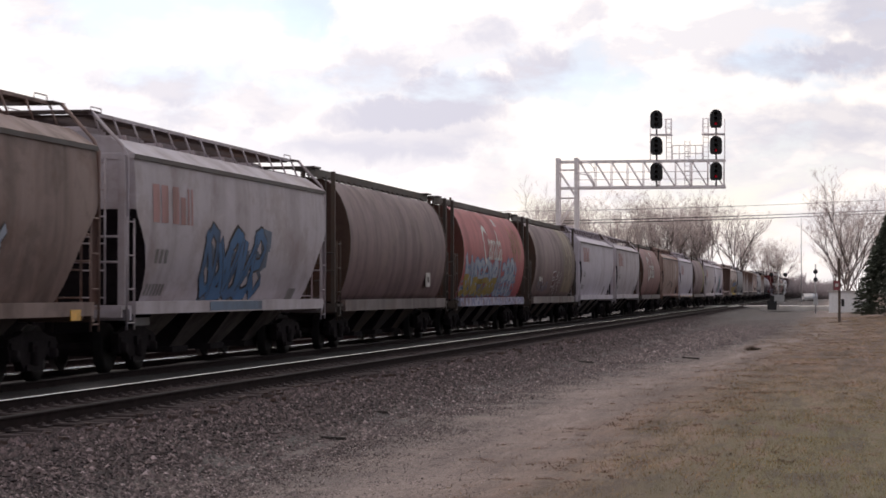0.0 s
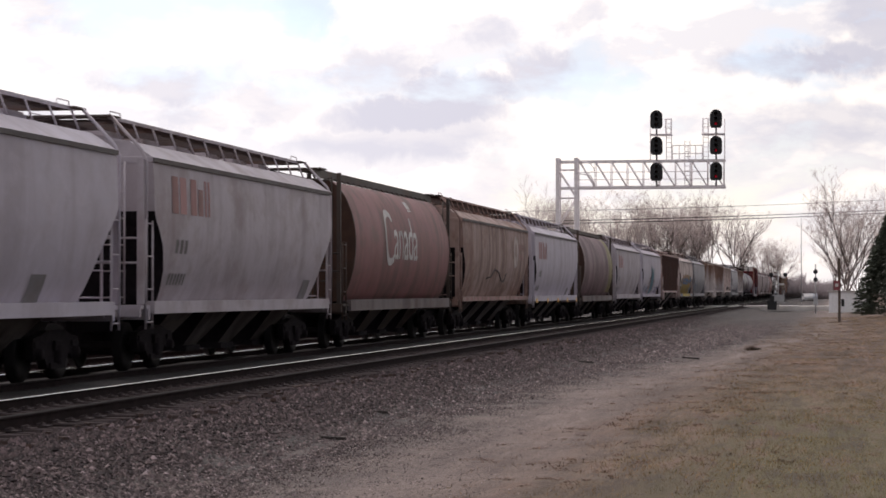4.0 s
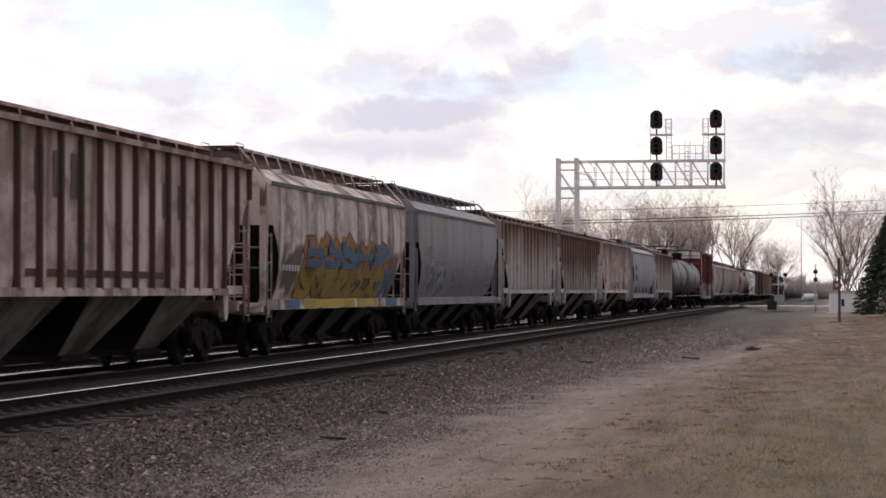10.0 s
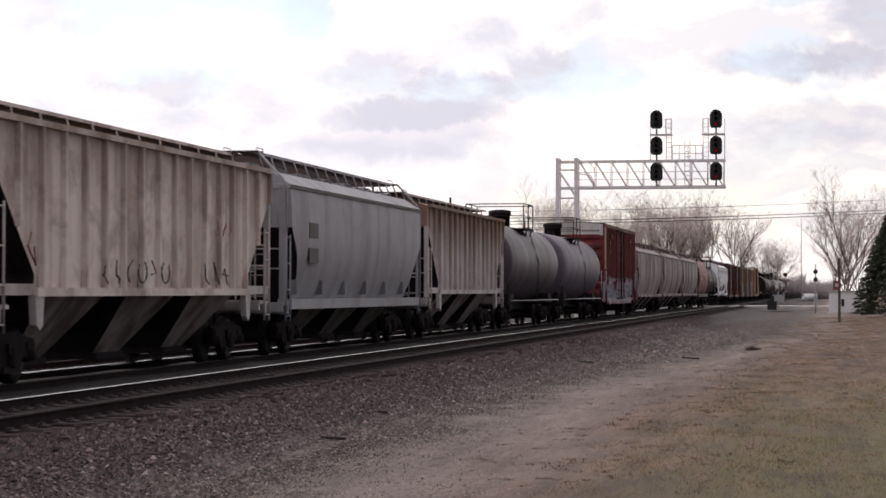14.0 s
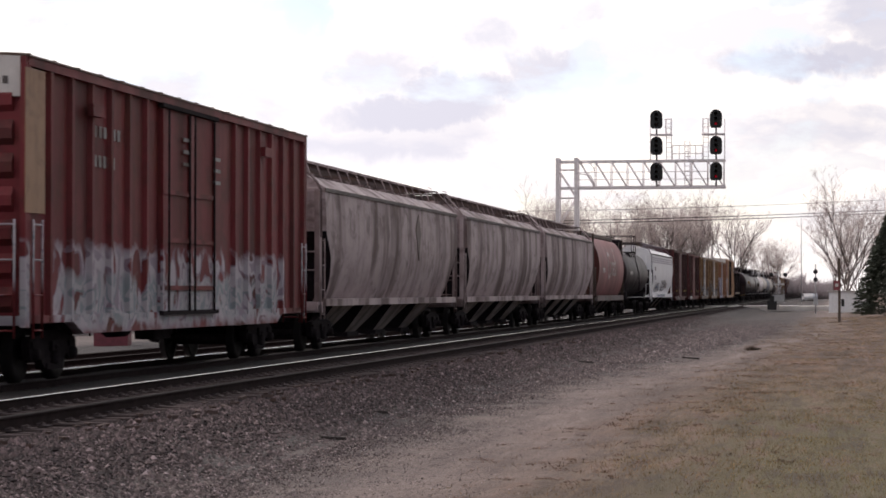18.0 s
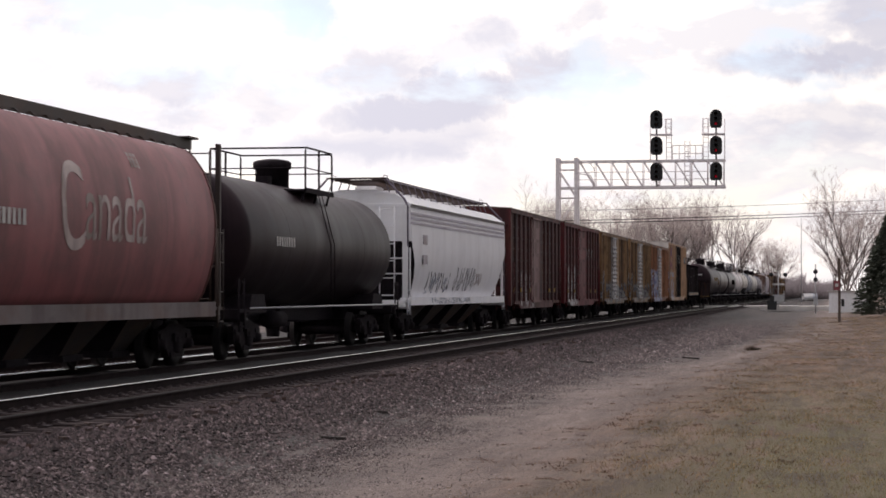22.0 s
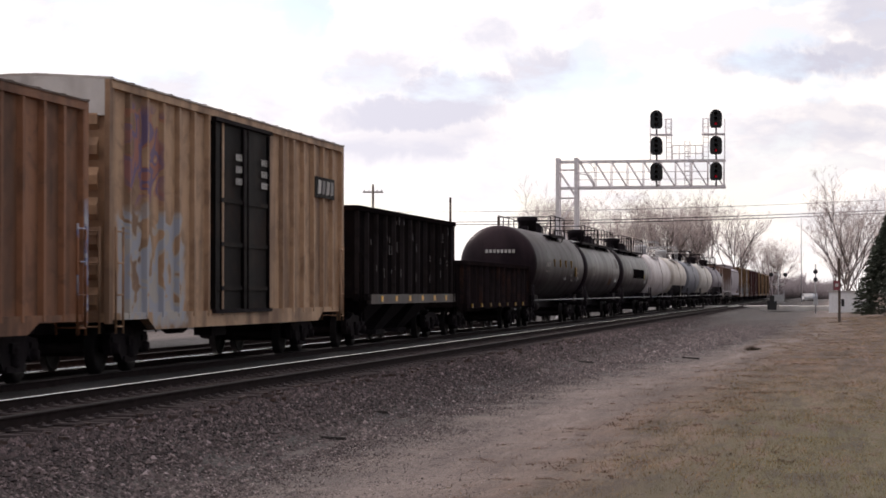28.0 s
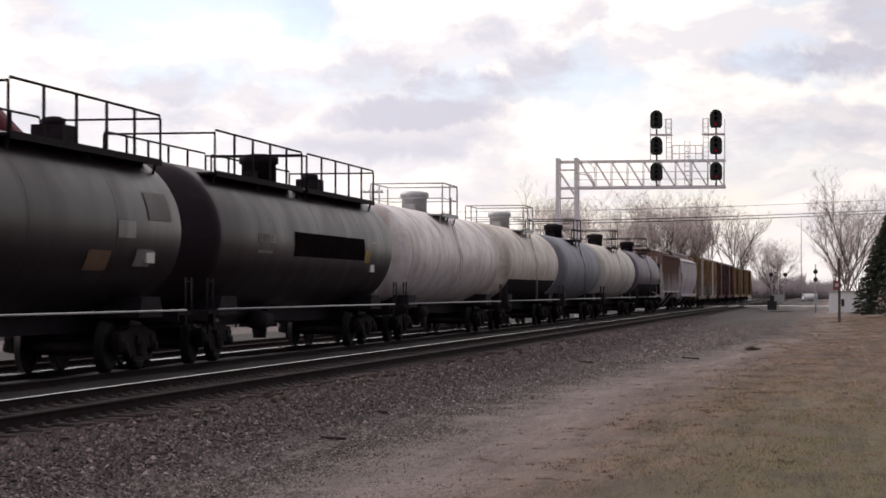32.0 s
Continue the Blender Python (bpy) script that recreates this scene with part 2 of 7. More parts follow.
def paint(base, dirt=0.45, rust=0.15, rough=0.55, dirt_col=(0.09, 0.065, 0.05), rust_col=(0.13, 0.055, 0.03), streak=1.0, metal=0.0, tags=(), top_rust_sheen=None, spec=0.22, top_col=(0.17, 0.085, 0.05)):
    """Weathered vehicle paint: downward dirt streaks, rust patches, fine grain."""
    key = (base, dirt, rust, rough, dirt_col, rust_col, streak, metal, tags, top_rust_sheen, spec, top_col)
    if key in PAINTS:
        return PAINTS[key]
    mt, n, l, bs = material("weathered_paint")
    tc = n.new("ShaderNodeTexCoord").outputs["Object"]
    st = tex(n, l, "noise", tc, 1.0, 3, 0.58, (0.95 * streak, 0.95 * streak, 0.10), True)
    st2 = tex(n, l, "noise", tc, 1.0, 4, 0.65, (5.0, 5.0, 0.45), True)
    pt = tex(n, l, "noise", tc, 0.55, 8, 0.68, (1, 1, 1.3), True)
    st.inputs["Distortion"].default_value = 0.35
    fine = tex(n, l, "noise", tc, 28.0, 3, 0.6)
    blot = tex(n, l, "noise", tc, 1.7, 7, 0.62, (0.8, 0.8, 1.0), True)
    blot.inputs["Distortion"].default_value = 0.6
    c = blend(n, l, ramped(n, l, st.outputs["Fac"], 0.45, 0.62, min(0.95, dirt * 1.25)), base, dirt_col)
    c = blend(n, l, ramped(n, l, st2.outputs["Fac"], 0.56, 0.74, dirt * 0.38), c, dirt_col)
    c = blend(n, l, ramped(n, l, pt.outputs["Fac"], 0.50, 0.62, min(0.95, rust * 1.25)), c, rust_col)
    c = blend(n, l, ramped(n, l, blot.outputs["Fac"], 0.52, 0.64, dirt * 0.75), c, dirt_col)
    c = blend(n, l, ramped(n, l, blot.outputs["Fac"], 0.46, 0.32, 0.22), c, tuple(min(0.9, x * 1.35 + 0.02) for x in base))
    c = blend(n, l, ramped(n, l, fine.outputs["Fac"], 0.35, 0.7, 0.12), c, tuple(x * 0.6 for x in base))
    if top_rust_sheen:
        # rust bleeding down from the roof seam; on TANK_BLACK a painted sheen: (from z, to z, amount)
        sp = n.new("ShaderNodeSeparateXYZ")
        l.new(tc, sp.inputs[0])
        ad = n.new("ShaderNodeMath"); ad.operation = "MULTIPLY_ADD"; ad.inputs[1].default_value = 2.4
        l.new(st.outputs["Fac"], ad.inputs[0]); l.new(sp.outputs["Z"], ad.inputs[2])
        c = blend(n, l, ramped(n, l, ad.outputs[0], top_rust_sheen[0] + 1.2, top_rust_sheen[1] + 1.2, top_rust_sheen[2]), c, top_col)
    # sprayed tags: (x0, x1, z0, z1, fill, outline, scale, seed)
    for x0, x1, z0, z1, fill, line, sc, seed in tags:
        box = box_mask(n, l, tc, x0, x1, z0, z1)
        mp = n.new("ShaderNodeMapping")
        mp.inputs["Location"].default_value, mp.inputs["Scale"].default_value = (seed, 0, seed * 0.7), (1.0, 0.0, 0.85)
        l.new(tc, mp.inputs[0])
        ns = n.new("ShaderNodeTexNoise")
        ns.inputs["Scale"].default_value, ns.inputs["Detail"].default_value, ns.inputs["Distortion"].default_value = sc, 1.0, 1.8
        l.new(mp.outputs[0], ns.inputs["Vector"])
        for lo, hi, col in ((0.43, 0.445, line), (0.475, 0.49, fill), (0.60, 0.615, line)):
            m = n.new("ShaderNodeMath"); m.operation = "MULTIPLY"
            l.new(box, m.inputs[0]); l.new(ramped(n, l, ns.outputs["Fac"], lo, hi, 0.85), m.inputs[1])
            c = blend(n, l, m.outputs[0], c, col)
    l.new(c, bs.inputs["Base Color"])
    r = n.new("ShaderNodeMapRange")
    r.inputs["To Min"].default_value, r.inputs["To Max"].default_value = rough - 0.12, min(0.95, rough + 0.2)
    l.new(st.outputs["Fac"], r.inputs["Value"]); l.new(r.outputs[0], bs.inputs["Roughness"])
    bs.inputs["Metallic"].default_value = metal
    bs.inputs["Specular IOR Level"].default_value = spec
    bumped(n, l, bs, pt.outputs["Fac"], 0.25, 0.03)
    PAINTS[key] = mt
    return mt


def plain(name, base, rough=0.6, metal=0.0, var=0.25, scale=6.0, bump=0.15, spec=0.5):
    mt, n, l, bs = material(name)
    bs.inputs["Specular IOR Level"].default_value = spec
    tc = n.new("ShaderNodeTexCoord").outputs["Object"]
    a = tex(n, l, "noise", tc, scale, 6, 0.6, None, True)
    b = tex(n, l, "noise", tc, scale * 9, 3, 0.6)
    c = blend(n, l, ramped(n, l, a.outputs["Fac"], 0.35, 0.7), tuple(x * (1 + var) for x in base), tuple(x * (1 - var) for x in base))
    c = blend(n, l, ramped(n, l, b.outputs["Fac"], 0.45, 0.75, 0.35), c, tuple(x * 0.55 for x in base))
    l.new(c, bs.inputs["Base Color"])
    bs.inputs["Roughness"].default_value, bs.inputs["Metallic"].default_value = rough, metal
    bumped(n, l, bs, b.outputs["Fac"], bump, 0.02)
    return mt


GRIME = plain("grimy_steel", (0.022, 0.0172, 0.0195), 0.8, spec=0.05)
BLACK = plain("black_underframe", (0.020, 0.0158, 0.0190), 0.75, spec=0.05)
WHEEL = plain("worn_wheel_steel", (0.015, 0.012, 0.0125), 0.6, 0.0, spec=0.1)
TREAD = plain("bright_wheel_tread", (0.5, 0.48, 0.46), 0.3, 0.9, 0.1)
RAIL_TOP = plain("polished_rail_head", (0.92, 0.91, 0.90), 0.12, 1.0, 0.03, 2.0, 0.01)
RAIL_DULL = plain("dulled_rail_head", (0.035, 0.029, 0.029), 0.8, 0.0, 0.1, 2.0, 0.05, 0.1)
RAIL_SIDE = plain("rusty_rail_web", (0.026, 0.018, 0.018), 0.9, spec=0.05)
TIE = plain("creosoted_timber", (0.060, 0.046, 0.046), 0.9, 0.0, 0.35, 3.0, 0.4, 0.1)
GALV = plain("galvanised_steel", (0.42, 0.42, 0.43), 0.5, 0.3, 0.12)
GALV_RED = plain("weathered_truss_paint", (0.78, 0.73, 0.74), 0.5, 0.0, 0.12)
SIGNAL_BLACK = plain("matt_black_signal", (0.012, 0.012, 0.014), 0.6)
WOOD_POLE = plain("weathered_pole_wood", (0.10, 0.075, 0.06), 0.9, 0.0, 0.3, 4.0, 0.4)
WIRE = plain("black_cable", (0.02, 0.02, 0.022), 0.6)
BARK = plain("grey_brown_bark", (0.17, 0.137, 0.128), 0.95, 0.0, 0.3, 3.0, 0.4)
TWIG = plain("bare_twigs", (0.55, 0.465, 0.445), 0.95, 0.0, 0.2, 0.4, 0.1)
RED_STEEL = plain("faded_red_steel", (0.135, 0.024, 0.038), 0.5, 0.0, 0.2)
CONCRETE = plain("weathered_concrete", (0.30, 0.275, 0.275), 0.85, 0.0, 0.25, 0.6)
ROAD_PALE = plain("pale_concrete", (0.55, 0.52, 0.50), 0.85, 0.0, 0.15, 0.6)
GREY_PAINT = plain("light_grey_paint", (0.82, 0.81, 0.82), 0.55, 0.0, 0.1)

# ---- ground, tracks ----
def smooth(a, b, v):
    t = min(1.0, max(0.0, (v - a) / (b - a)))
    return t * t * (3 - 2 * t)


def ground_height(x, y):
    """Ballast beds of the tracks, the service strip beside them, the lawn."""
    z = -0.13
    near = smooth(8.15, 6.6, y)                   # shoulder down to the service strip
    z += near * -0.42
    z += smooth(5.2, 2.0, y) * 0.10               # the lawn lies a little higher
    z += smooth(2.0, -14.0, y) * 0.42 * smooth(30, 110, x)
    z -= 0.05 * smooth(8.7, 9.1, y) * smooth(11.3, 10.9, y)   # cribs between the ties
    z += smooth(15.9, 17.2, y) * -0.22
    z += smooth(22, 26, y) * -0.10
    return z


def make_ground():
    xs = sorted(set([-400, -100, -40, 0, 10] + [14 + 0.5 * i for i in range(112)] + [70 + 2 * i for i in range(100)] + [270, 300, 350, 420, 520, 700, 1000, 1500, 2200, 3000, 4200]))
    ys = sorted(set([-4000, -2500, -1500, -800, -400, -200, -100, -60, -40, -30, -22, -16] + [-12 + 0.4 * i for i in range(95)] + [27, 30, 35, 42, 55, 80, 120, 200, 400, 800, 1500, 2500, 4000]))
    vs, fs = [], []
    for x in xs:
        for y in ys:
            z = ground_height(x, y)
            if 10 <= x < 330 and -30 < y < 30:
                z += 0.03 * noise.noise((x * 0.35, y * 0.6, 2.0)) + 0.015 * noise.noise((x * 1.3, y * 1.7, 5.0))
            vs.append((x, y, z))
    k = len(ys)
    for i in range(len(xs) - 1):
        for j in range(k - 1):
            fs.append((i * k + j, (i + 1) * k + j, (i + 1) * k + j + 1, i * k + j + 1))
    me = bpy.data.meshes.new("ground")
    me.from_pydata(vs, [], fs)
    me.polygons.foreach_set("use_smooth", [True] * len(fs))
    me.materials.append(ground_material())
    tagged(new("ground", me), "dark stone ballast beside dry trampled earth and winter lawn", "ground", kind="structure")


def ground_material():
    mt, n, l, bs = material("ballast_earth_lawn")
    tc = n.new("ShaderNodeTexCoord").outputs["Object"]
    sep = n.new("ShaderNodeSeparateXYZ")
    l.new(tc, sep.inputs[0])
    wob = tex(n, l, "noise", tc, 0.35, 5, 0.6)
    wob2 = tex(n, l, "noise", tc, 1.6, 7, 0.75)

    def math2(op, a, b):
        m = n.new("ShaderNodeMath"); m.operation = op
        for i, s in enumerate((a, b)):
            if isinstance(s, (int, float)):
                m.inputs[i].default_value = s
            else:
                l.new(s, m.inputs[i])
        return m.outputs[0]

    # across: y plus a wandering edge
    y = math2("ADD", sep.outputs["Y"], math2("MULTIPLY", math2("SUBTRACT", wob.outputs["Fac"], 0.5), 2.2))
    y = math2("ADD", y, math2("MULTIPLY", math2("SUBTRACT", wob2.outputs["Fac"], 0.5), 2.6))
    # the gravel widens towards the road crossing
    wide = math2("MULTIPLY", ramped(n, l, sep.outputs["X"], 45, 105), 3.7)
    y = math2("ADD", y, wide)
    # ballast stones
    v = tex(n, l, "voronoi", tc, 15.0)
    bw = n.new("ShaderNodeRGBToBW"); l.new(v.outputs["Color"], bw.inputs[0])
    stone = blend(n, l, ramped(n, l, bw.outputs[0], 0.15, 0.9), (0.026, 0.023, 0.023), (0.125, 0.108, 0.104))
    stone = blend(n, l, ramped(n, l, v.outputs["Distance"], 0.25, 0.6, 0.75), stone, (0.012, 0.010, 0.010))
    rust = tex(n, l, "noise", tc, 0.5, 5, 0.6)
    stone = blend(n, l, ramped(n, l, rust.outputs["Fac"], 0.50, 0.7, 0.45), stone, (0.085, 0.050, 0.040))
    # fouled, oily ballast in and between the tracks, with the train's shade painted in
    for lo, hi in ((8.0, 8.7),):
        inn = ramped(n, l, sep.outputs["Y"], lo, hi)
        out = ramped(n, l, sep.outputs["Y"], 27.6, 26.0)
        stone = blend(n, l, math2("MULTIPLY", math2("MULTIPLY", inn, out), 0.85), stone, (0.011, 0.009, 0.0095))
    # dry earth with grit
    e1 = tex(n, l, "noise", tc, 1.0, 9, 0.72, (0.16, 1.1, 1))
    grit = tex(n, l, "noise", tc, 26.0, 5, 0.75)
    speck = tex(n, l, "voronoi", tc, 11.0)
    earth = blend(n, l, ramped(n, l, e1.outputs["Fac"], 0.38, 0.62), (0.112, 0.083, 0.075), (0.246, 0.191, 0.172))
    earth = blend(n, l, ramped(n, l, grit.outputs["Fac"], 0.44, 0.60, 0.85), earth, (0.055, 0.042, 0.038))
    earth = blend(n, l, ramped(n, l, speck.outputs["Distance"], 0.22, 0.12, 0.55), earth, (0.05, 0.042, 0.04))
    # winter lawn
    g1 = tex(n, l, "noise", tc, 1.0, 9, 0.70, (0.13, 0.9, 1))
    g2 = tex(n, l, "noise", tc, 22.0, 4, 0.7)
    lawn = blend(n, l, ramped(n, l, g1.outputs["Fac"], 0.40, 0.60), (0.048, 0.031, 0.021), (0.150, 0.092, 0.066))
    g3 = tex(n, l, "noise", tc, 1.0, 8, 0.75, (0.35, 2.6, 1))
    olive = math2("MULTIPLY", ramped(n, l, sep.outputs["Y"], 3.2, 0.8), ramped(n, l, g3.outputs["Fac"], 0.38, 0.52, 0.9))
    lawn = blend(n, l, math2("MULTIPLY", olive, ramped(n, l, sep.outputs["X"], 60, 30)), lawn, (0.090, 0.080, 0.026))
    lawn = blend(n, l, ramped(n, l, g3.outputs["Fac"], 0.50, 0.60, 0.75), lawn, (0.040, 0.025, 0.018))
    lawn = blend(n, l, ramped(n, l, g2.outputs["Fac"], 0.46, 0.64, 0.65), lawn, (0.042, 0.031, 0.020))
    earthy = ramped(n, l, y, 6.9, 4.4)
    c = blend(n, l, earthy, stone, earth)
    c = blend(n, l, ramped(n, l, y, 4.4, 2.4), c, lawn)
    # the yard beyond the tracks is pale gravel
    yard = blend(n, l, 0.55, earth, (0.060, 0.050, 0.052))
    c = blend(n, l, ramped(n, l, sep.outputs["Y"], 26.0, 27.6), c, yard)
    l.new(c, bs.inputs["Base Color"])
    bs.inputs["Roughness"].default_value = 0.95
    h = blend(n, l, earthy, v.outputs["Distance"], grit.outputs["Fac"])
    bumped(n, l, bs, h, 0.6, 0.04)
    return mt


TIE_PLATE = plain("rusty_tie_plate", (0.085, 0.068, 0.068), 0.85, 0.0, 0.3, 4.0, 0.3, 0.1)


def rail_shape(x0, x1):
    """Flat-bottom rail; the running band on its crown and corner is worn bright."""
    s = Shape()
    arc = [(0.036, -0.020), (0.0345, -0.013), (0.030, -0.007), (0.022, -0.003), (0.012, -0.0008)]
    left = [(-a, b) for a, b in reversed(arc)]
    prof = [(-0.07, -0.18), (0.07, -0.18), (0.07, -0.165), (0.012, -0.15), (0.012, -0.045), (0.036, -0.035)] + arc + [(0.0, 0.0)] + left + [(-0.036, -0.035), (-0.012, -0.045), (-0.012, -0.15), (-0.07, -0.165)]
    xs = [x0] + [10.0 * i for i in range(-5, 17) if x0 < 10.0 * i < x1] + [x for x in (220, 300, 420, 600) if x0 < x < x1] + [x1]
    k = len(prof)
    vs = [(x, a, b) for x in xs for a, b in prof]
    s.add(vs, [tuple(range(k)), tuple(range(len(vs) - 1, len(vs) - k - 1, -1))])
    for q in range(len(xs) - 1):
        for i in range(k):
            a, b = prof[i], prof[(i + 1) % k]
            head = min(a[1], b[1]) > -0.0201
            mi = 0 if not head else 1 if (a[0] + b[0]) / 2 < -0.0335 else 2
            s.f.append((q * k + i, q * k + (i + 1) % k, q * k + k + (i + 1) % k, q * k + k + i))
            s.m.append(mi)
            s.s.append(head)
    return s


def make_track(name, label, yc, zt, x0, x1, tie_from, tie_to, head, dull=False):
    tr = thing(name, label, "railway track", "railway tracks", pose(0, yc, zt))
    for side in (-1, 1):
        part("rail", rail_shape(x0, x1), [RAIL_SIDE, RAIL_DULL if dull and side < 0 else head, head if name == "running_track" and side > 0 else RAIL_DULL], tr, m=pose(0, side * 0.753, 0))
    me = cached("tie", lambda: Shape().prism([(-0.115, -0.34), (0.115, -0.34), (0.115, -0.185), (0.10, -0.172), (-0.10, -0.172), (-0.115, -0.185)], -1.28, 1.28, "y"))
    plate = cached("tie_plate", lambda: Shape().box(-0.10, 0.10, -0.17, 0.17, -0.172, -0.158).box(-0.06, -0.03, -0.11, -0.08, -0.16, -0.12).box(0.03, 0.06, 0.08, 0.11, -0.16, -0.12).box(-0.07, 0.07, -0.10, -0.03, -0.16, -0.135))
    x = tie_from
    i = 0
    rnd = random.Random(len(name))
    far = Shape()
    while x < tie_to:
        j = pose(x, rnd.uniform(-0.05, 0.05), rnd.uniform(-0.012, 0.008), 0, 0, rnd.uniform(-1.2, 1.2))
        if i < 260:
            part("tie", me, TIE, tr, m=j)
            if i < 120:
                for sy in (-1, 1):
                    part("tie_plate", plate, TIE_PLATE, tr, m=pose(x, sy * 0.753, 0))
        else:
            far.box(x - 0.11, x + 0.11, -1.28, 1.28, -0.34, -0.172)
        x += 0.505
        i += 1
    if far.v:
        tagged(part("ties", far, TIE, tr), kind="stuff")
    return tr


make_ground()
make_track("near_track", "empty track with polished rails on dark timber ties", NEAR_Y, NEAR_Z, -60, 900, 16, 330, RAIL_TOP, True)
make_track("siding_track", "rusty little-used siding behind the main line", 18.95, -0.17, -200, 126, 30, 126, RAIL_SIDE)
make_track("running_track", "track with bright rails under the freight train", TRAIN_Y, 0.0, -300, 900, 20, 120, RAIL_TOP, True)

# ---- the freight train: pieces shared by its cars ----
def truck_meshes():
    def wheel():
        s = Shape()
        prof = [(-0.07, 0.30), (-0.07, 0.455), (0.05, 0.457), (0.055, 0.485), (0.07, 0.485), (0.07, 0.40), (0.03, 0.36), (0.02, 0.16), (0.06, 0.13), (0.06, 0.02)]
        return s.lathe(prof, 28, (0, 0, 0), "y")

    def sideframe():
        s = Shape()
        outer = [(-1.12, 0.60), (-1.08, 0.72), (-0.72, 0.76), (-0.42, 0.84), (0.42, 0.84), (0.72, 0.76), (1.08, 0.72), (1.12, 0.60), (1.05, 0.36), (0.80, 0.36), (0.66, 0.46), (0.40, 0.22), (-0.40, 0.22), (-0.66, 0.46), (-0.80, 0.36), (-1.05, 0.36)]
        s.prism(outer, -0.07, 0.07)
        s.box(-0.36, 0.36, -0.11, 0.11, 0.20, 0.30)
        for x in (-0.89, 0.89):
            s.lathe([(-0.16, 0.09), (0.0, 0.12), (0.16, 0.09)], 12, (x, 0, 0.457), "y")
            s.box(x - 0.16, x + 0.16, -0.10, 0.10, 0.56, 0.66)
        return s

    def springs():
        return Shape().lathe([(-0.2 + 0.04 * i, 0.11 if i % 2 else 0.09) for i in range(9)], 8, (0, -0.09, 0.48), "z")
    return {
        "wheel": cached("wheel", wheel), "sideframe": cached("sideframe", sideframe), "spring": cached("spring", springs),
        "axle": cached("axle", lambda: Shape().lathe([(-1.05, 0.07), (-0.8, 0.09), (0.8, 0.09), (1.05, 0.07)], 10, (0, 0, 0), "y")),
        "bolster": cached("bolster", lambda: Shape().prism([(-1.15, 0.50), (1.15, 0.50), (1.15, 0.66), (0.4, 0.72), (-0.4, 0.72), (-1.15, 0.66)], -0.18, 0.18, "x").box(-0.62, -0.50, -0.7, 0.7, 0.30, 0.42).box(0.50, 0.62, -0.7, 0.7, 0.30, 0.42)),
    }


def add_truck(car, x):
    tm = truck_meshes()
    tr = part("truck", tm["bolster"], GRIME, car, m=pose(x, 0, 0))
    for wx in (-0.89, 0.89):
        part("axle", tm["axle"], GRIME, tr, m=pose(wx, 0, 0.457))
        for sy in (-1, 1):
            part("wheel", tm["wheel"], WHEEL, tr, m=pose(wx, sy * 0.76, 0.457, 0, 0, 0 if sy < 0 else 180))
    for sy in (-1, 1):
        part("sideframe", tm["sideframe"], GRIME, tr, m=pose(0, sy * 1.02, 0))
        part("spring", tm["spring"], GRIME, tr, m=pose(0, sy * 1.0, 0, 0, 0, 0 if sy < 0 else 180))


def add_coupler(car, x, sgn):
    me = cached("coupler", lambda: Shape().box(-0.9, 0.0, -0.20, 0.20, 0.74, 1.06).box(0.0, 0.42, -0.07, 0.07, 0.80, 0.95).prism([(0.36, -0.16), (0.62, -0.13), (0.66, 0.02), (0.58, 0.15), (0.40, 0.13)], 0.74, 1.02, "z").tube([(0.2, -0.3, 0.9), (0.35, -0.32, 0.55), (0.55, -0.28, 0.42), (0.66, -0.2, 0.5)], 0.022))
    part("coupler", me, GRIME, car, m=pose(sgn * x, 0, 0, 0, 0, 0 if sgn > 0 else 180))


def add_ladder(car, x, y, z0, z1, mat, w=0.42, axis="x", step=0.40):
    h = z1 - z0
    key = "ladder|%.2f|%.2f|%s" % (h, w, axis)

    def build():
        s = Shape()
        a = (w / 2, 0) if axis == "x" else (0, w / 2)
        for sg in (-1, 1):
            s.tube([(sg * a[0], sg * a[1], 0), (sg * a[0], sg * a[1], h)], 0.022, 5)
        k = max(2, int(h / step))
        for i in range(k):
            z = 0.12 + i * (h - 0.2) / (k - 1)
            s.tube([(-a[0], -a[1], z), (a[0], a[1], z)], 0.016, 5)
        return s
    part("ladder", cached(key, build), mat, car, m=pose(x, y, z0))


BOARD_GREY = paint((0.095, 0.078, 0.078), 0.5, 0.3, 0.7, spec=0.1)


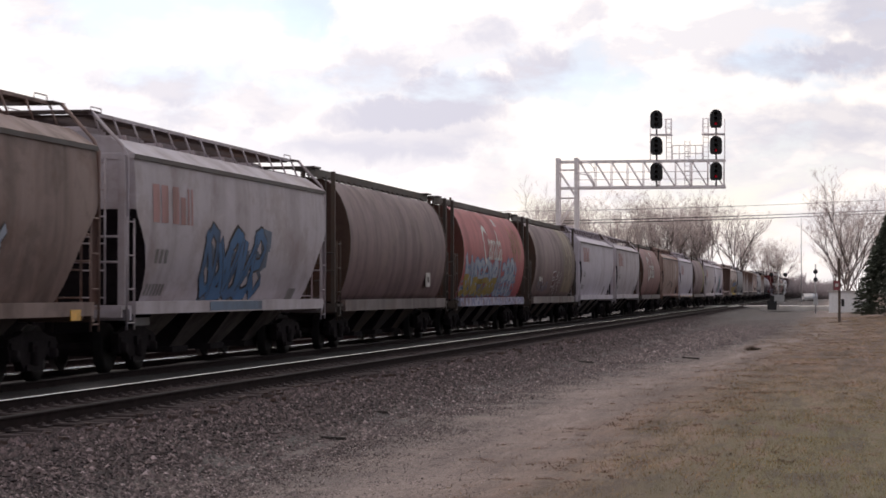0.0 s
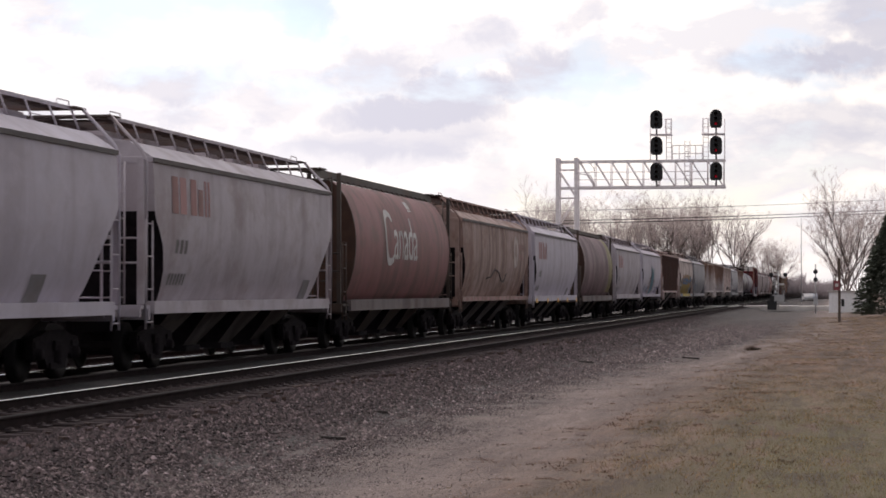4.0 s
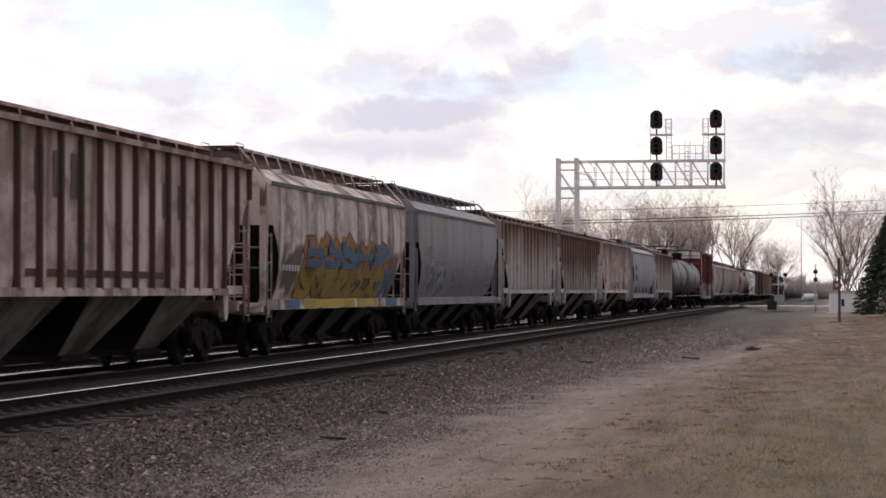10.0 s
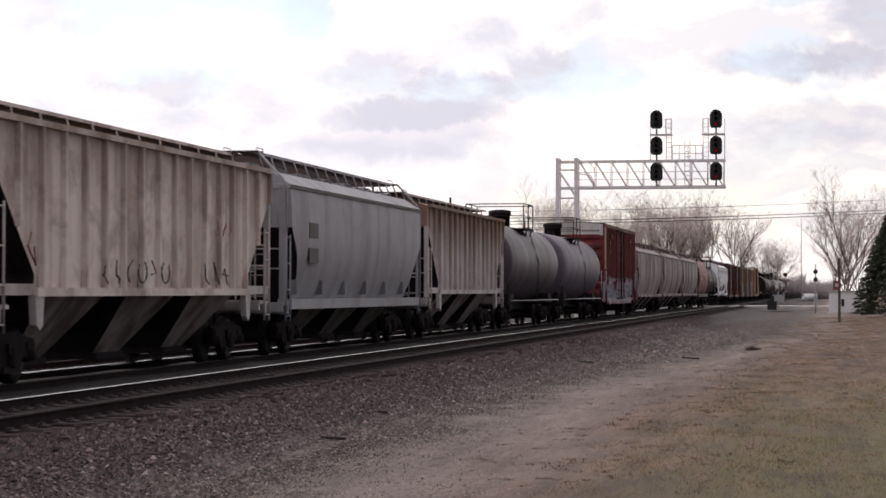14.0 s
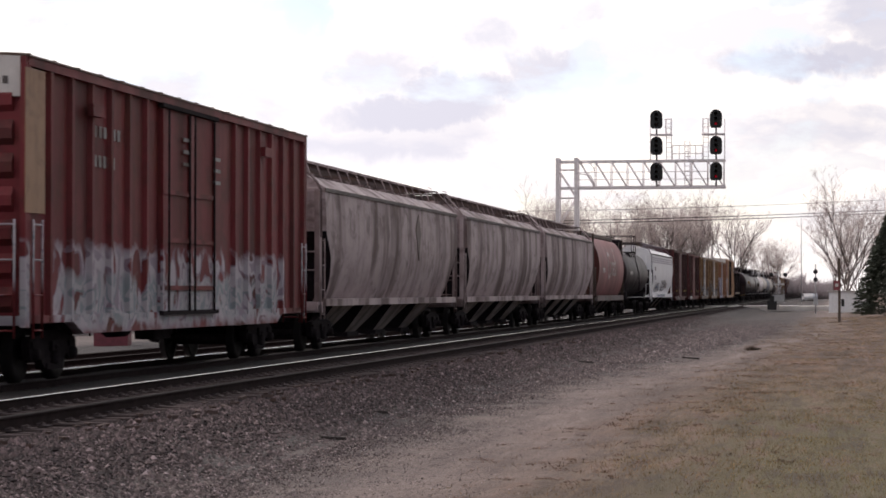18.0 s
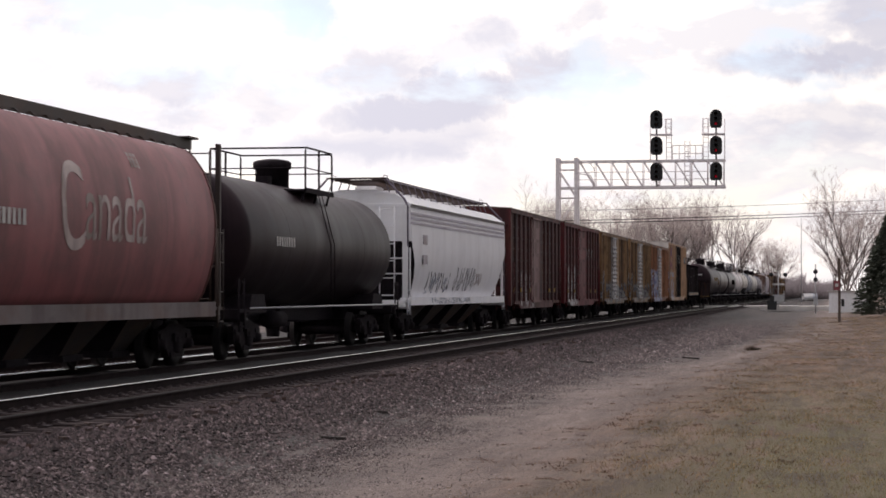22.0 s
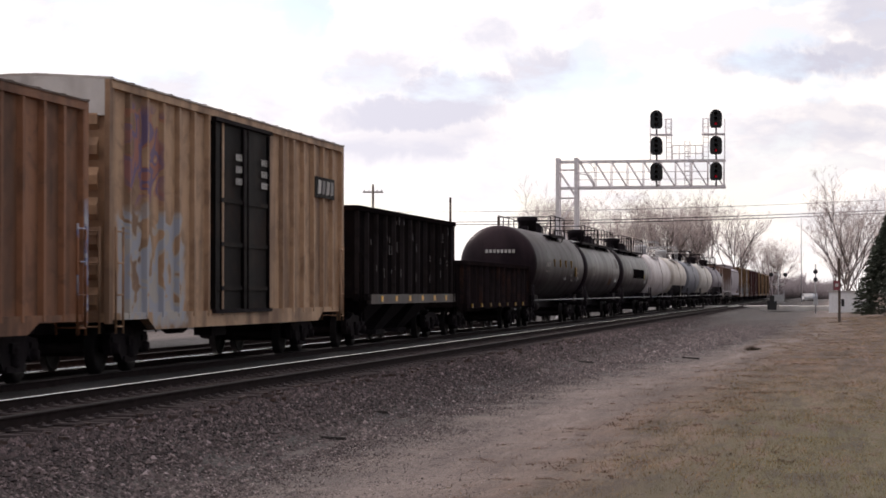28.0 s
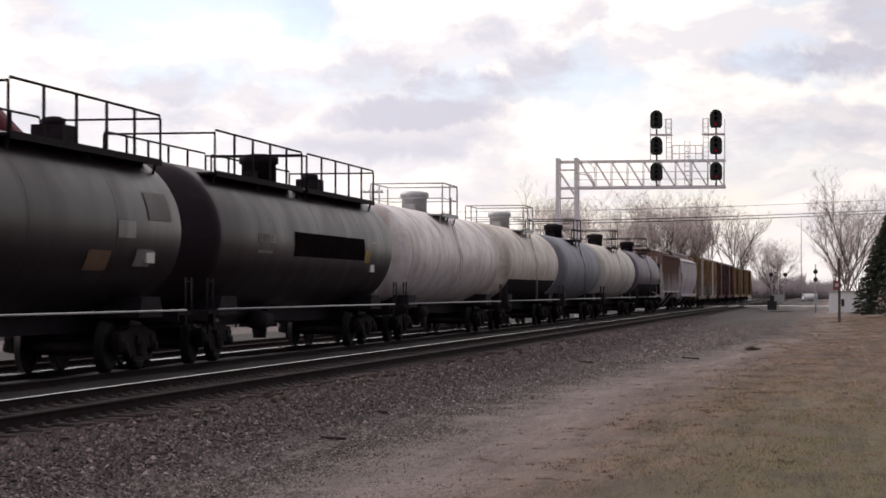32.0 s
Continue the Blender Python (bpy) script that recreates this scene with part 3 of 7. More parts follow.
def add_walkway(car, hx, hw, z, mat, dark, posts=True, drop=0.42, step=1.15):
    """Roof running board on legs: grating, edge rails and the raked legs under it."""
    key = "running_board|%.2f|%.2f|%.2f" % (hx, hw, drop)

    def board():
        s = Shape().box(-hx, hx, -hw, -hw + 0.035, -0.06, 0.0, 1).box(-hx, hx, hw - 0.035, hw, -0.06, 0.0, 1)
        s.box(-hx, hx, -hw + 0.04, -hw + 0.40, -0.045, -0.01).box(-hx, hx, hw - 0.40, hw - 0.04, -0.045, -0.01)
        x = -hx + 0.3
        while x < hx:
            s.box(x, x + 0.04, -hw + 0.03, hw - 0.03, -0.09, -0.04)
            x += 0.6
        for sg in (-1, 1):
            s.box(sg * hx - 0.3, sg * hx + 0.3, -hw - 0.1, hw + 0.1, -0.03, 0.0)
        return s

    def leg():
        return Shape().tube([(0, -hw + 0.02, 0.0), (0.0, -hw - drop * (0.34 if drop > 0.3 else 0.12), -drop)], 0.020, 5)
    part("running_board", cached(key, board), [dark, mat], car, m=pose(0, 0, z))
    if posts:
        me = cached("board_leg|%.2f|%.2f" % (hw, drop), leg)
        k = int(2 * hx / step)
        for i in range(k + 1):
            for turn in (0, 180):
                part("board_leg", me, mat, car, m=pose(-hx + 0.2 + i * (2 * hx - 0.4) / k, 0, z - 0.01, 0, 0, turn))
    # hand grabs at both ends
    grab = cached("roof_grab", lambda: Shape().tube([(0, 0, 0.0), (0.03, 0, 0.08), (0.6, 0, 0.08), (0.63, 0, 0.0)], 0.012, 5))
    for sg in (-1, 1):
        for sy in (-1, 1):
            part("roof_grab", grab, mat, car, m=pose(sg * hx - (0.95 if sg > 0 else 0.0), sy * hw, z))


BAY_DIRTY = paint((0.30, 0.255, 0.24), 0.6, 0.4, 0.7, (0.06, 0.045, 0.04), (0.08, 0.055, 0.045), streak=1.4, spec=0.2)
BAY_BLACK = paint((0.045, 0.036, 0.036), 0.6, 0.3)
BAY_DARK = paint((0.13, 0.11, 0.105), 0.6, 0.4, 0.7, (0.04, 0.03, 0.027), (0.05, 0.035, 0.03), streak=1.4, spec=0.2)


def add_bays(car, hx, n, z0, z1, mat, hy=1.35):
    """Discharge hoppers under the body: raked slope sheets down to the gates."""
    w = 2 * hx / n
    key = "discharge_bay|%.2f|%.2f|%.2f|%.2f" % (w, z0, z1, hy)

    def bay():
        s = Shape()
        a, b = w * 0.36, w * 0.17
        vs = [(-a, -hy, z1), (a, -hy, z1), (a, hy, z1), (-a, hy, z1), (-b, -0.5, z0), (b, -0.5, z0), (b, 0.5, z0), (-b, 0.5, z0)]
        # slope sheets across the track, top and underside: black stands in for shade
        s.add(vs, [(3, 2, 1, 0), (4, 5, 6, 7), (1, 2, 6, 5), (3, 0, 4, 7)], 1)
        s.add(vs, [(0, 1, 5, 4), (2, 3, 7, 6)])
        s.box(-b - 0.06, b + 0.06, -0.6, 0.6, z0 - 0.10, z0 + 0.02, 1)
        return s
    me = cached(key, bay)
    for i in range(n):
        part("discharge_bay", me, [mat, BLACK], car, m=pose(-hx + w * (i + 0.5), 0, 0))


def decal(s, x0, x1, z0, z1, y, off=0.008):
    """A painted patch that follows the curve of the side."""
    k = 1 if not callable(y) else max(2, int((z1 - z0) / 0.12))
    vs = []
    for i in range(k + 1):
        z = z0 + (z1 - z0) * i / k
        yy = (y(z) if callable(y) else y) - off
        vs += [(x0, yy, z), (x1, yy, z)]
    s.add(vs, [(2 * i, 2 * i + 1, 2 * i + 3, 2 * i + 2) for i in range(k)])
    return s


def decal_disc(x, z, r, y, off):
    """A painted disc that follows the curve of the side."""
    s = Shape()
    vs = [(x, y(z) - off, z)]
    for g in (0.5, 1.0):
        vs += [(x + g * r * math.cos(a), y(z + g * r * math.sin(a)) - off, z + g * r * math.sin(a)) for a in (2 * math.pi * i / 24 for i in range(24))]
    fs = [(0, 1 + i, 1 + (i + 1) % 24) for i in range(24)] + [(1 + i, 25 + i, 25 + (i + 1) % 24, 1 + (i + 1) % 24) for i in range(24)]
    return s.add(vs, fs)


def bars(x, z, w, h, n, y, mat, car, name="lettering"):
    """A block of small characters too worn to read, as plain bars."""
    s = Shape()
    step = w / n
    for i in range(n):
        decal(s, x + i * step, x + i * step + step * 0.62, z, z + h, y)
    part(name, s, mat, car)


STROKES = ([(0.08, 0.0), (0.16, 1.0)], [(0.9, 0.0), (0.84, 1.0)], [(0.1, 0.98), (0.88, 0.04)], [(0.06, 0.05), (0.94, 0.95)], [(0.1, 0.95), (0.6, 1.0), (0.92, 0.76), (0.6, 0.5), (0.12, 0.5)],
           [(0.12, 0.52), (0.7, 0.5), (0.95, 0.24), (0.6, 0.0), (0.08, 0.04)], [(0.12, 0.5), (0.85, 0.56)], [(0.05, 0.06), (0.5, -0.03), (0.98, 0.1)], [(0.92, 0.85), (0.5, 1.02), (0.1, 0.75), (0.08, 0.25), (0.5, -0.02), (0.95, 0.2)])


def graffiti(seed, car, x, z, w, h, y, fill, line, n=7, name="graffiti", back=None, under=None, lift=0.0):
    """Sprayed interlocked lettering past reading: haze behind, outlined thick strokes, thin shine."""
    r = random.Random(seed)

    def ribbon(s, pts, wd, off):
        """A flat stroke that follows the curve of the side."""
        fine = [pts[0]]
        for (a0, b0), (a1, b1) in zip(pts, pts[1:]):
            k = max(1, int(math.hypot(a1 - a0, b1 - b0) / 0.22))
            fine += [(a0 + (a1 - a0) * i / k, b0 + (b1 - b0) * i / k) for i in range(1, k + 1)]
        vs = []
        for i, (a, b) in enumerate(fine):
            (a0, b0), (a1, b1) = fine[max(0, i - 1)], fine[min(len(fine) - 1, i + 1)]
            d = math.hypot(a1 - a0, b1 - b0) or 1.0
            nx, nz = -(b1 - b0) / d * wd, (a1 - a0) / d * wd
            for sg in (-1, 1):
                zz = max(z - 0.05, b + sg * nz)
                vs.append((a + sg * nx, (y(zz) if callable(y) else y) - off - lift, zz))
        s.add(vs, [(2 * i, 2 * i + 1, 2 * i + 3, 2 * i + 2) for i in range(len(fine) - 1)])

    step = w / n
    if back:
        s = Shape()
        for i in range(3 * n):
            a, b = x + w * r.random(), z + h * r.uniform(0.1, 0.9)
            ribbon(s, [(a - step * 0.4, b + r.uniform(-0.2, 0.2) * h), (a + step * 0.4, b + r.uniform(-0.2, 0.2) * h)], 0.14 * h, 0.005 + 0.0001 * i)
        part(name, s, back, car)
    for i in range(n):
        x0, wd = x + i * step - 0.08 * step, r.uniform(0.085, 0.12) * min(1.5 * step, h)
        lean = r.uniform(-0.12, 0.16)
        z0, hh = z + r.uniform(0.0, 0.08) * h, h * r.uniform(0.84, 1.04)
        outline, filled, lower = Shape(), Shape(), Shape()
        for k, st in enumerate(r.sample(STROKES, 3)):
            pts = [(x0 + 1.14 * step * (a + lean * b + r.uniform(-0.05, 0.05)), z0 + hh * (b + r.uniform(-0.04, 0.04))) for a, b in st]
            o = 0.0004 * (k + 3 * (i % 3))
            ribbon(outline, pts, wd * 1.45, 0.008 + o)
            ribbon(filled, pts, wd, 0.014 + o)
            if under:
                low = [(a, min(b, z0 + 0.42 * hh)) for a, b in pts]
                ribbon(lower, low, wd * 0.8, 0.0185 + o)
            elif k == 0:
                ribbon(outline, [(a + 0.3 * wd, b + 0.02) for a, b in pts], wd * 0.12, 0.0185 + o)
        part(name, outline, line, car)
        part(name, filled, fill, car)
        if under:
            part(name, lower, under, car)


def scribble(seed, car, x, z, w, h, y, mat, n=5):
    """A line of thin looping marker strokes."""
    r = random.Random(seed)
    for i in range(n):
        s = Shape()
        cx, cw = x + w * (i + 0.5) / n, w / n * 0.36
        pts = []
        if r.random() < 0.4:
            a0 = r.uniform(0, 6.3)
            for j in range(9):
                zz = z + h * (0.5 + 0.48 * math.sin(a0 + 0.62 * j))
                pts.append((cx + cw * math.cos(a0 + 0.62 * j), (y(zz) if callable(y) else y) - 0.006, zz))
        for j in range(0 if pts else r.choice((3, 4, 5))):
            zz = z + h * (r.random() if j else r.choice((0.0, 1.0)))
            pts.append((cx + cw * r.uniform(-1, 1), (y(zz) if callable(y) else y) - 0.006, zz))
        s.tube(pts, 0.015 if h > 0.3 else 0.010, 4)
        part("scrawl", s, mat, car)


def wheat(car, x, z, size, y, mat):
    """Faded wheat-ear emblem: pairs of slim leaves that rise from one stalk."""
    for i in range(3):
        for sg in (-1, 1):
            b = z + size * (0.05 + 0.22 * i)
            pts = [(0.02, 0.0), (0.14, 0.10), (0.34, 0.34), (0.42, 0.56), (0.26, 0.46), (0.10, 0.26)]
            vs = [(x + sg * p * size, (y(b + q * size) if callable(y) else y) - 0.012 - 0.001 * i, b + q * size) for p, q in pts]
            part("emblem_leaf", Shape().add(vs, [(0, 1, 5), (1, 2, 4, 5), (2, 3, 4)]), mat, car)


def spray(col, rough=0.6):
    return paint(col, 0.25, 0.05, rough)


def letters(text, size, depth=0.004):
    cu = bpy.data.curves.new("letters", "FONT")
    cu.body, cu.size, cu.extrude, cu.space_character = text, size, depth, 0.95
    ob = bpy.data.objects.new("letters", cu)
    me = bpy.data.meshes.new_from_object(ob)
    bpy.data.objects.remove(ob)
    me.materials.clear()
    me.materials.append(None)
    return me


WHITE_SPRAY, BLUE_SPRAY, PALE_SPRAY = spray((0.62, 0.62, 0.64)), spray((0.06, 0.16, 0.32)), spray((0.35, 0.40, 0.50))
YELLOW_SPRAY, ORANGE_SPRAY, DARK_SPRAY = spray((0.55, 0.40, 0.05)), spray((0.42, 0.17, 0.04)), spray((0.05, 0.045, 0.05))
RED_SPRAY, TEAL_SPRAY, PURPLE_SPRAY = spray((0.33, 0.06, 0.06)), spray((0.16, 0.34, 0.42)), spray((0.18, 0.16, 0.32))
FADED_RED = paint((0.42, 0.215, 0.21), 0.4, 0.1)
MAROON_SPRAY = spray((0.13, 0.05, 0.055))
ROSE_SPRAY, TEAL_DARK = spray((0.40, 0.31, 0.31)), spray((0.17, 0.28, 0.36))
LILAC_FAINT, MAROON_FADED = spray((0.36, 0.35, 0.41)), spray((0.25, 0.12, 0.13))
ORANGE_DARK = spray((0.16, 0.085, 0.05))
YELLOW_DULL = spray((0.34, 0.24, 0.05))
BLUE_HAZE, LILAC_HAZE = spray((0.13, 0.19, 0.28)), spray((0.26, 0.25, 0.36))
REFLECT = plain("yellow_reflector", (0.75, 0.38, 0.03), 0.4)
MARK_WHITE = paint((0.62, 0.60, 0.58), 0.3, 0.1)
MARK_DARK = paint((0.10, 0.09, 0.09), 0.2, 0.1)


def add_common(car, hx, truck_x, pitch):
    add_truck(car, -truck_x)
    add_truck(car, truck_x)
    for sg in (-1, 1):
        add_coupler(car, pitch / 2 - 0.62, sg)
    me = cached("centre_sill|%.2f" % hx, lambda: Shape().box(-hx, hx, -0.22, 0.22, 0.72, 1.05))
    part("centre_sill", me, BLACK, car)


def end_gear(car, hx, z0, z1, mat, near_post=True):
    """Corner posts, end ladder, platform and brake rigging at both ends."""
    for sg in (-1, 1):
        for sy in (-1, 1):
            h = z1 - z0
            me = cached("corner_post|%.2f" % h, lambda: Shape().box(-0.06, 0.06, -0.06, 0.06, 0, h))
            if near_post:
                part("corner_post", me, mat, car, m=pose(sg * (hx + 0.02), sy * 1.46, z0))
            add_ladder(car, sg * (hx - 0.25), sy * 1.53, z0 - 0.45, z0 + 1.55, mat)
        pl = cached("end_platform", lambda: Shape().box(-0.45, 0.45, -1.5, 1.5, 0.0, 0.07).box(-0.06, 0.06, -1.52, 1.52, -0.2, 0.0).box(-0.5, -0.42, -1.5, 1.5, -0.14, 0.0))
        part("end_platform", pl, mat, car, m=pose(sg * (hx - 0.30), 0, z0 - 0.09))
        add_ladder(car, sg * (hx + 0.10), -0.95, z0 + 0.0, z1 - 0.05, mat, 0.44, "y")
        rail = cached("end_handrail", lambda: Shape().tube([(0, -1.42, 0), (0, 1.42, 0)], 0.022, 5).tube([(0, -1.42, 0.45), (0, 1.42, 0.45)], 0.022, 5))
        part("end_handrail", rail, mat, car, m=pose(sg * (hx + 0.06), 0, z0 + 0.75))
    bw = cached("brake_wheel", lambda: Shape().lathe([(-0.02, 0.22), (0.0, 0.26), (0.02, 0.22)], 14, (0, 0, 0), "x").box(-0.2, 0.0, -0.12, 0.12, -0.25, 0.12))
    part("brake_wheel", bw, GRIME, car, m=pose(-hx - 0.14, 0.45, z0 + 1.05))


SLAB = [(1.28, -1.22, 1.26), (1.55, -1.10, 1.38), (1.9, -0.93, 1.49), (2.3, -0.66, 1.57), (2.6, -0.34, 1.60), (2.8, -0.10, 1.608), (2.95, 0.0, 1.61), (3.4, 0.0, 1.60), (3.84, 0.0, 1.57)]


def slab_side(z):
    for (a, _, ya), (b, _, yb) in zip(SLAB, SLAB[1:]):
        if a <= z <= b:
            return -(ya + (yb - ya) * (z - a) / (b - a))
    return -1.57 if z > 3 else -1.26


def slab_hopper(car, pitch, col, trim=None, bays=4, tall=0.0, sill=None, raise_sill=0.0, bay_col=None, walk_col=None):
    """Smooth-sided covered hopper with bulged sides and cut-away ends."""
    trim = trim or col
    hx = pitch / 2 - 1.05
    key = "%.2f|%.2f" % (pitch, tall)
    top = 3.84 + tall

    def body():
        s = Shape()
        lv = [(z + (tall if z > 2.9 else 0) * (z - 2.9) / 0.94 if z > 2.9 else z, hx + dx, hy) for z, dx, hy in SLAB]
        s.stack(lv, 0, 1)
        s.f, s.m = [f for f, m in zip(s.f, s.m) if m == 1], [1] * s.m.count(1)
        s.s = [False] * len(s.f)
        s.slab(lv, 0)
        n = len(s.m)
        for i in range(n):
            zs = sum(s.v[j][2] for j in s.f[i]) / len(s.f[i])
            if s.m[i] == 1 and zs > 2.9:
                s.m[i] = 2
        return s

    def roof():
        s = Shape()
        s.stack([(top, hx + 0.02, 1.56), (top + 0.05, hx + 0.02, 1.595), (top + 0.10, hx + 0.02, 1.595), (top + 0.12, hx + 0.01, 1.54), (top + 0.40, hx, 1.12), (top + 0.52, hx - 0.05, 0.5)], 0, 0)
        return s

    def sillm():
        z = 1.07 + raise_sill * 0.5
        return Shape().prism([(-1.58, z), (-1.46, z), (-1.46, 1.22), (-1.24, 1.22), (-1.24, 1.30), (-1.58, 1.30)], -hx + 0.1, hx - 0.1, "x").prism([(1.58, z), (1.46, z), (1.46, 1.22), (1.24, 1.22), (1.24, 1.30), (1.58, 1.30)], -hx + 0.1, hx - 0.1, "x")
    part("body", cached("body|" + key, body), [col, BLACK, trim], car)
    part("roof", cached("roof|" + key, roof), trim, car)
    part("eave_band", cached("eave_band|" + key, lambda: Shape().box(-hx - 0.03, hx + 0.03, -1.605, -1.59, top + 0.01, top + 0.09).box(-hx - 0.03, hx + 0.03, 1.59, 1.605, top + 0.01, top + 0.09)), MARK_DARK, car)
    part("side_sill", cached("side_sill|%s|%.2f" % (key, raise_sill), sillm), sill or trim, car)
    add_walkway(car, hx + 0.1, 0.78, top + 0.86, walk_col or trim, BOARD_GREY, True, 0.40)
    hatch = cached("hatch", lambda: Shape().box(-0.55, 0.55, -0.32, 0.32, 0, 0.12).box(-0.5, 0.5, -0.28, 0.28, 0.12, 0.16))
    for i in range(6):
        part("hatch", hatch, trim, car, m=pose(-hx + 1.6 + i * (2 * hx - 3.2) / 5, 0, top + 0.52))
    st = cached("end_stanchion|%.2f" % tall, lambda: Shape().tube([(0, -1.53, 1.3), (0, -1.53, top + 0.02), (0, -1.44, top + 0.22), (0, -0.86, top + 0.84)], 0.032, 6))
    for sg in (-1, 1):
        for turn in (0, 180):
            part("end_stanchion", st, walk_col or trim, car, m=pose(sg * (hx + 0.26), 0, 0, 0, 0, turn))
    add_bays(car, hx - 1.9, bays, 0.34, 1.28, bay_col or BAY_DARK)
    end_gear(car, hx + 0.32, 1.25, top + 0.05, trim)
    add_common(car, hx + 0.3, pitch / 2 - 2.75, pitch)


def barrel_side(z):
    pr = BARREL
    for (ya, a), (yb, b) in zip(pr, pr[1:]):
        if a <= z <= b:
            return -(ya + (yb - ya) * (z - a) / (b - a))
    return -1.4


BARREL = [(1.22, 1.22), (1.36, 1.45), (1.47, 1.75), (1.56, 2.10), (1.61, 2.50), (1.62, 2.85), (1.585, 3.20), (1.50, 3.55), (1.36, 3.90), (1.17, 4.18), (0.98, 4.34), (0.55, 4.42)]


def barrel_hopper(car, pitch, col, endcol, trim, sill):
    """Cylindrical covered hopper: barrel body, end bulkheads, full-length roof walk."""
    hx = pitch / 2 - 1.72

    def body():
        s = Shape()
        sec = BARREL + [(-y, z) for y, z in reversed(BARREL)]
        k = len(sec)
        st = [-hx, -hx / 3, hx / 3, hx]
        vs = [(x, y, z) for x in st for y, z in sec]
        fs = []
        for i in range(3):
            for j in range(k):
                fs.append((i * k + j, i * k + (j + 1) % k, (i + 1) * k + (j + 1) % k, (i + 1) * k + j))
        s.add(vs, fs, 0, True)
        s.add([(-hx - 0.012, y, z) for y, z in sec] + [(hx + 0.012, y, z) for y, z in sec], [tuple(range(k)), tuple(range(k, 2 * k))], 1)
        for x in (-hx, hx):                     # rolled rim round each bulkhead
            s.prism([(y * 1.012, z) for y, z in sec], x - 0.04, x + 0.04, "x", 1)
        return s

    key = "%.2f" % pitch
    part("body", cached("body|barrel" + key, body), [col, endcol], car)
    rb = cached("roof_bracket", lambda: Shape().prism([(-0.78, 4.44), (-0.86, 4.44), (-1.05, 4.25), (-0.98, 4.31)], -0.014, 0.014, "x"))
    for i in range(19):
        for turn in (0, 180):
            part("roof_bracket", rb, trim, car, m=pose(-hx + 0.3 + i * (2 * hx - 0.6) / 18, 0, 0, 0, 0, turn))
    fx = pitch / 2 - 0.62
    rw = cached("roof_walk|" + key, lambda: Shape().box(-fx, fx, -0.80, -0.74, 4.40, 4.62).box(-fx, fx, 0.74, 0.80, 4.40, 4.62).box(-fx, fx, -0.74, -0.35, 4.55, 4.58).box(-fx, fx, 0.35, 0.74, 4.55, 4.58).box(-fx, -fx + 0.7, -0.95, 0.95, 4.60, 4.64).box(fx - 0.7, fx, -0.95, 0.95, 4.60, 4.64))
    part("roof_walk", rw, trim, car)
    sl = cached("side_sill|barrel" + key, lambda: Shape().prism([(-1.56, 0.98), (-1.46, 0.98), (-1.46, 1.20), (-1.2, 1.24), (-1.56, 1.27)], -hx - 0.25, hx + 0.25, "x").prism([(1.56, 0.98), (1.46, 0.98), (1.46, 1.20), (1.2, 1.24), (1.56, 1.27)], -hx - 0.25, hx + 0.25, "x"))
    part("side_sill", sl, sill, car)
    for sg in (-1, 1):
        for sy in (-1.40, -0.62, 0.62, 1.40):
            pm = cached("end_post", lambda: Shape().box(-0.05, 0.05, -0.05, 0.05, 1.1, 4.5))
            part("end_post", pm, trim, car, m=pose(sg * (fx - 0.12), sy, 0))
        for sy in (-1, 1):
            add_ladder(car, sg * (fx - 0.30), sy * 1.50, 0.75, 2.75, trim, 0.42)
        add_ladder(car, sg * (fx - 0.06), -1.0, 1.2, 4.4, trim, 0.44, "y")
        pl = cached("end_platform", lambda: Shape().box(-0.45, 0.45, -1.5, 1.5, 0.0, 0.07))
        part("end_platform", pl, trim, car, m=pose(sg * (fx - 0.45), 0, 1.10))
        hr = cached("end_handrail", lambda: Shape().tube([(0, -1.42, 0), (0, 1.42, 0)], 0.022, 5))
        part("end_handrail", hr, trim, car, m=pose(sg * (fx - 0.06), 0, 2.0))
    add_bays(car, hx - 1.5, 4, 0.34, 1.22, BAY_BLACK, 1.2)
    add_common(car, pitch / 2 - 0.7, pitch / 2 - 2.75, pitch)


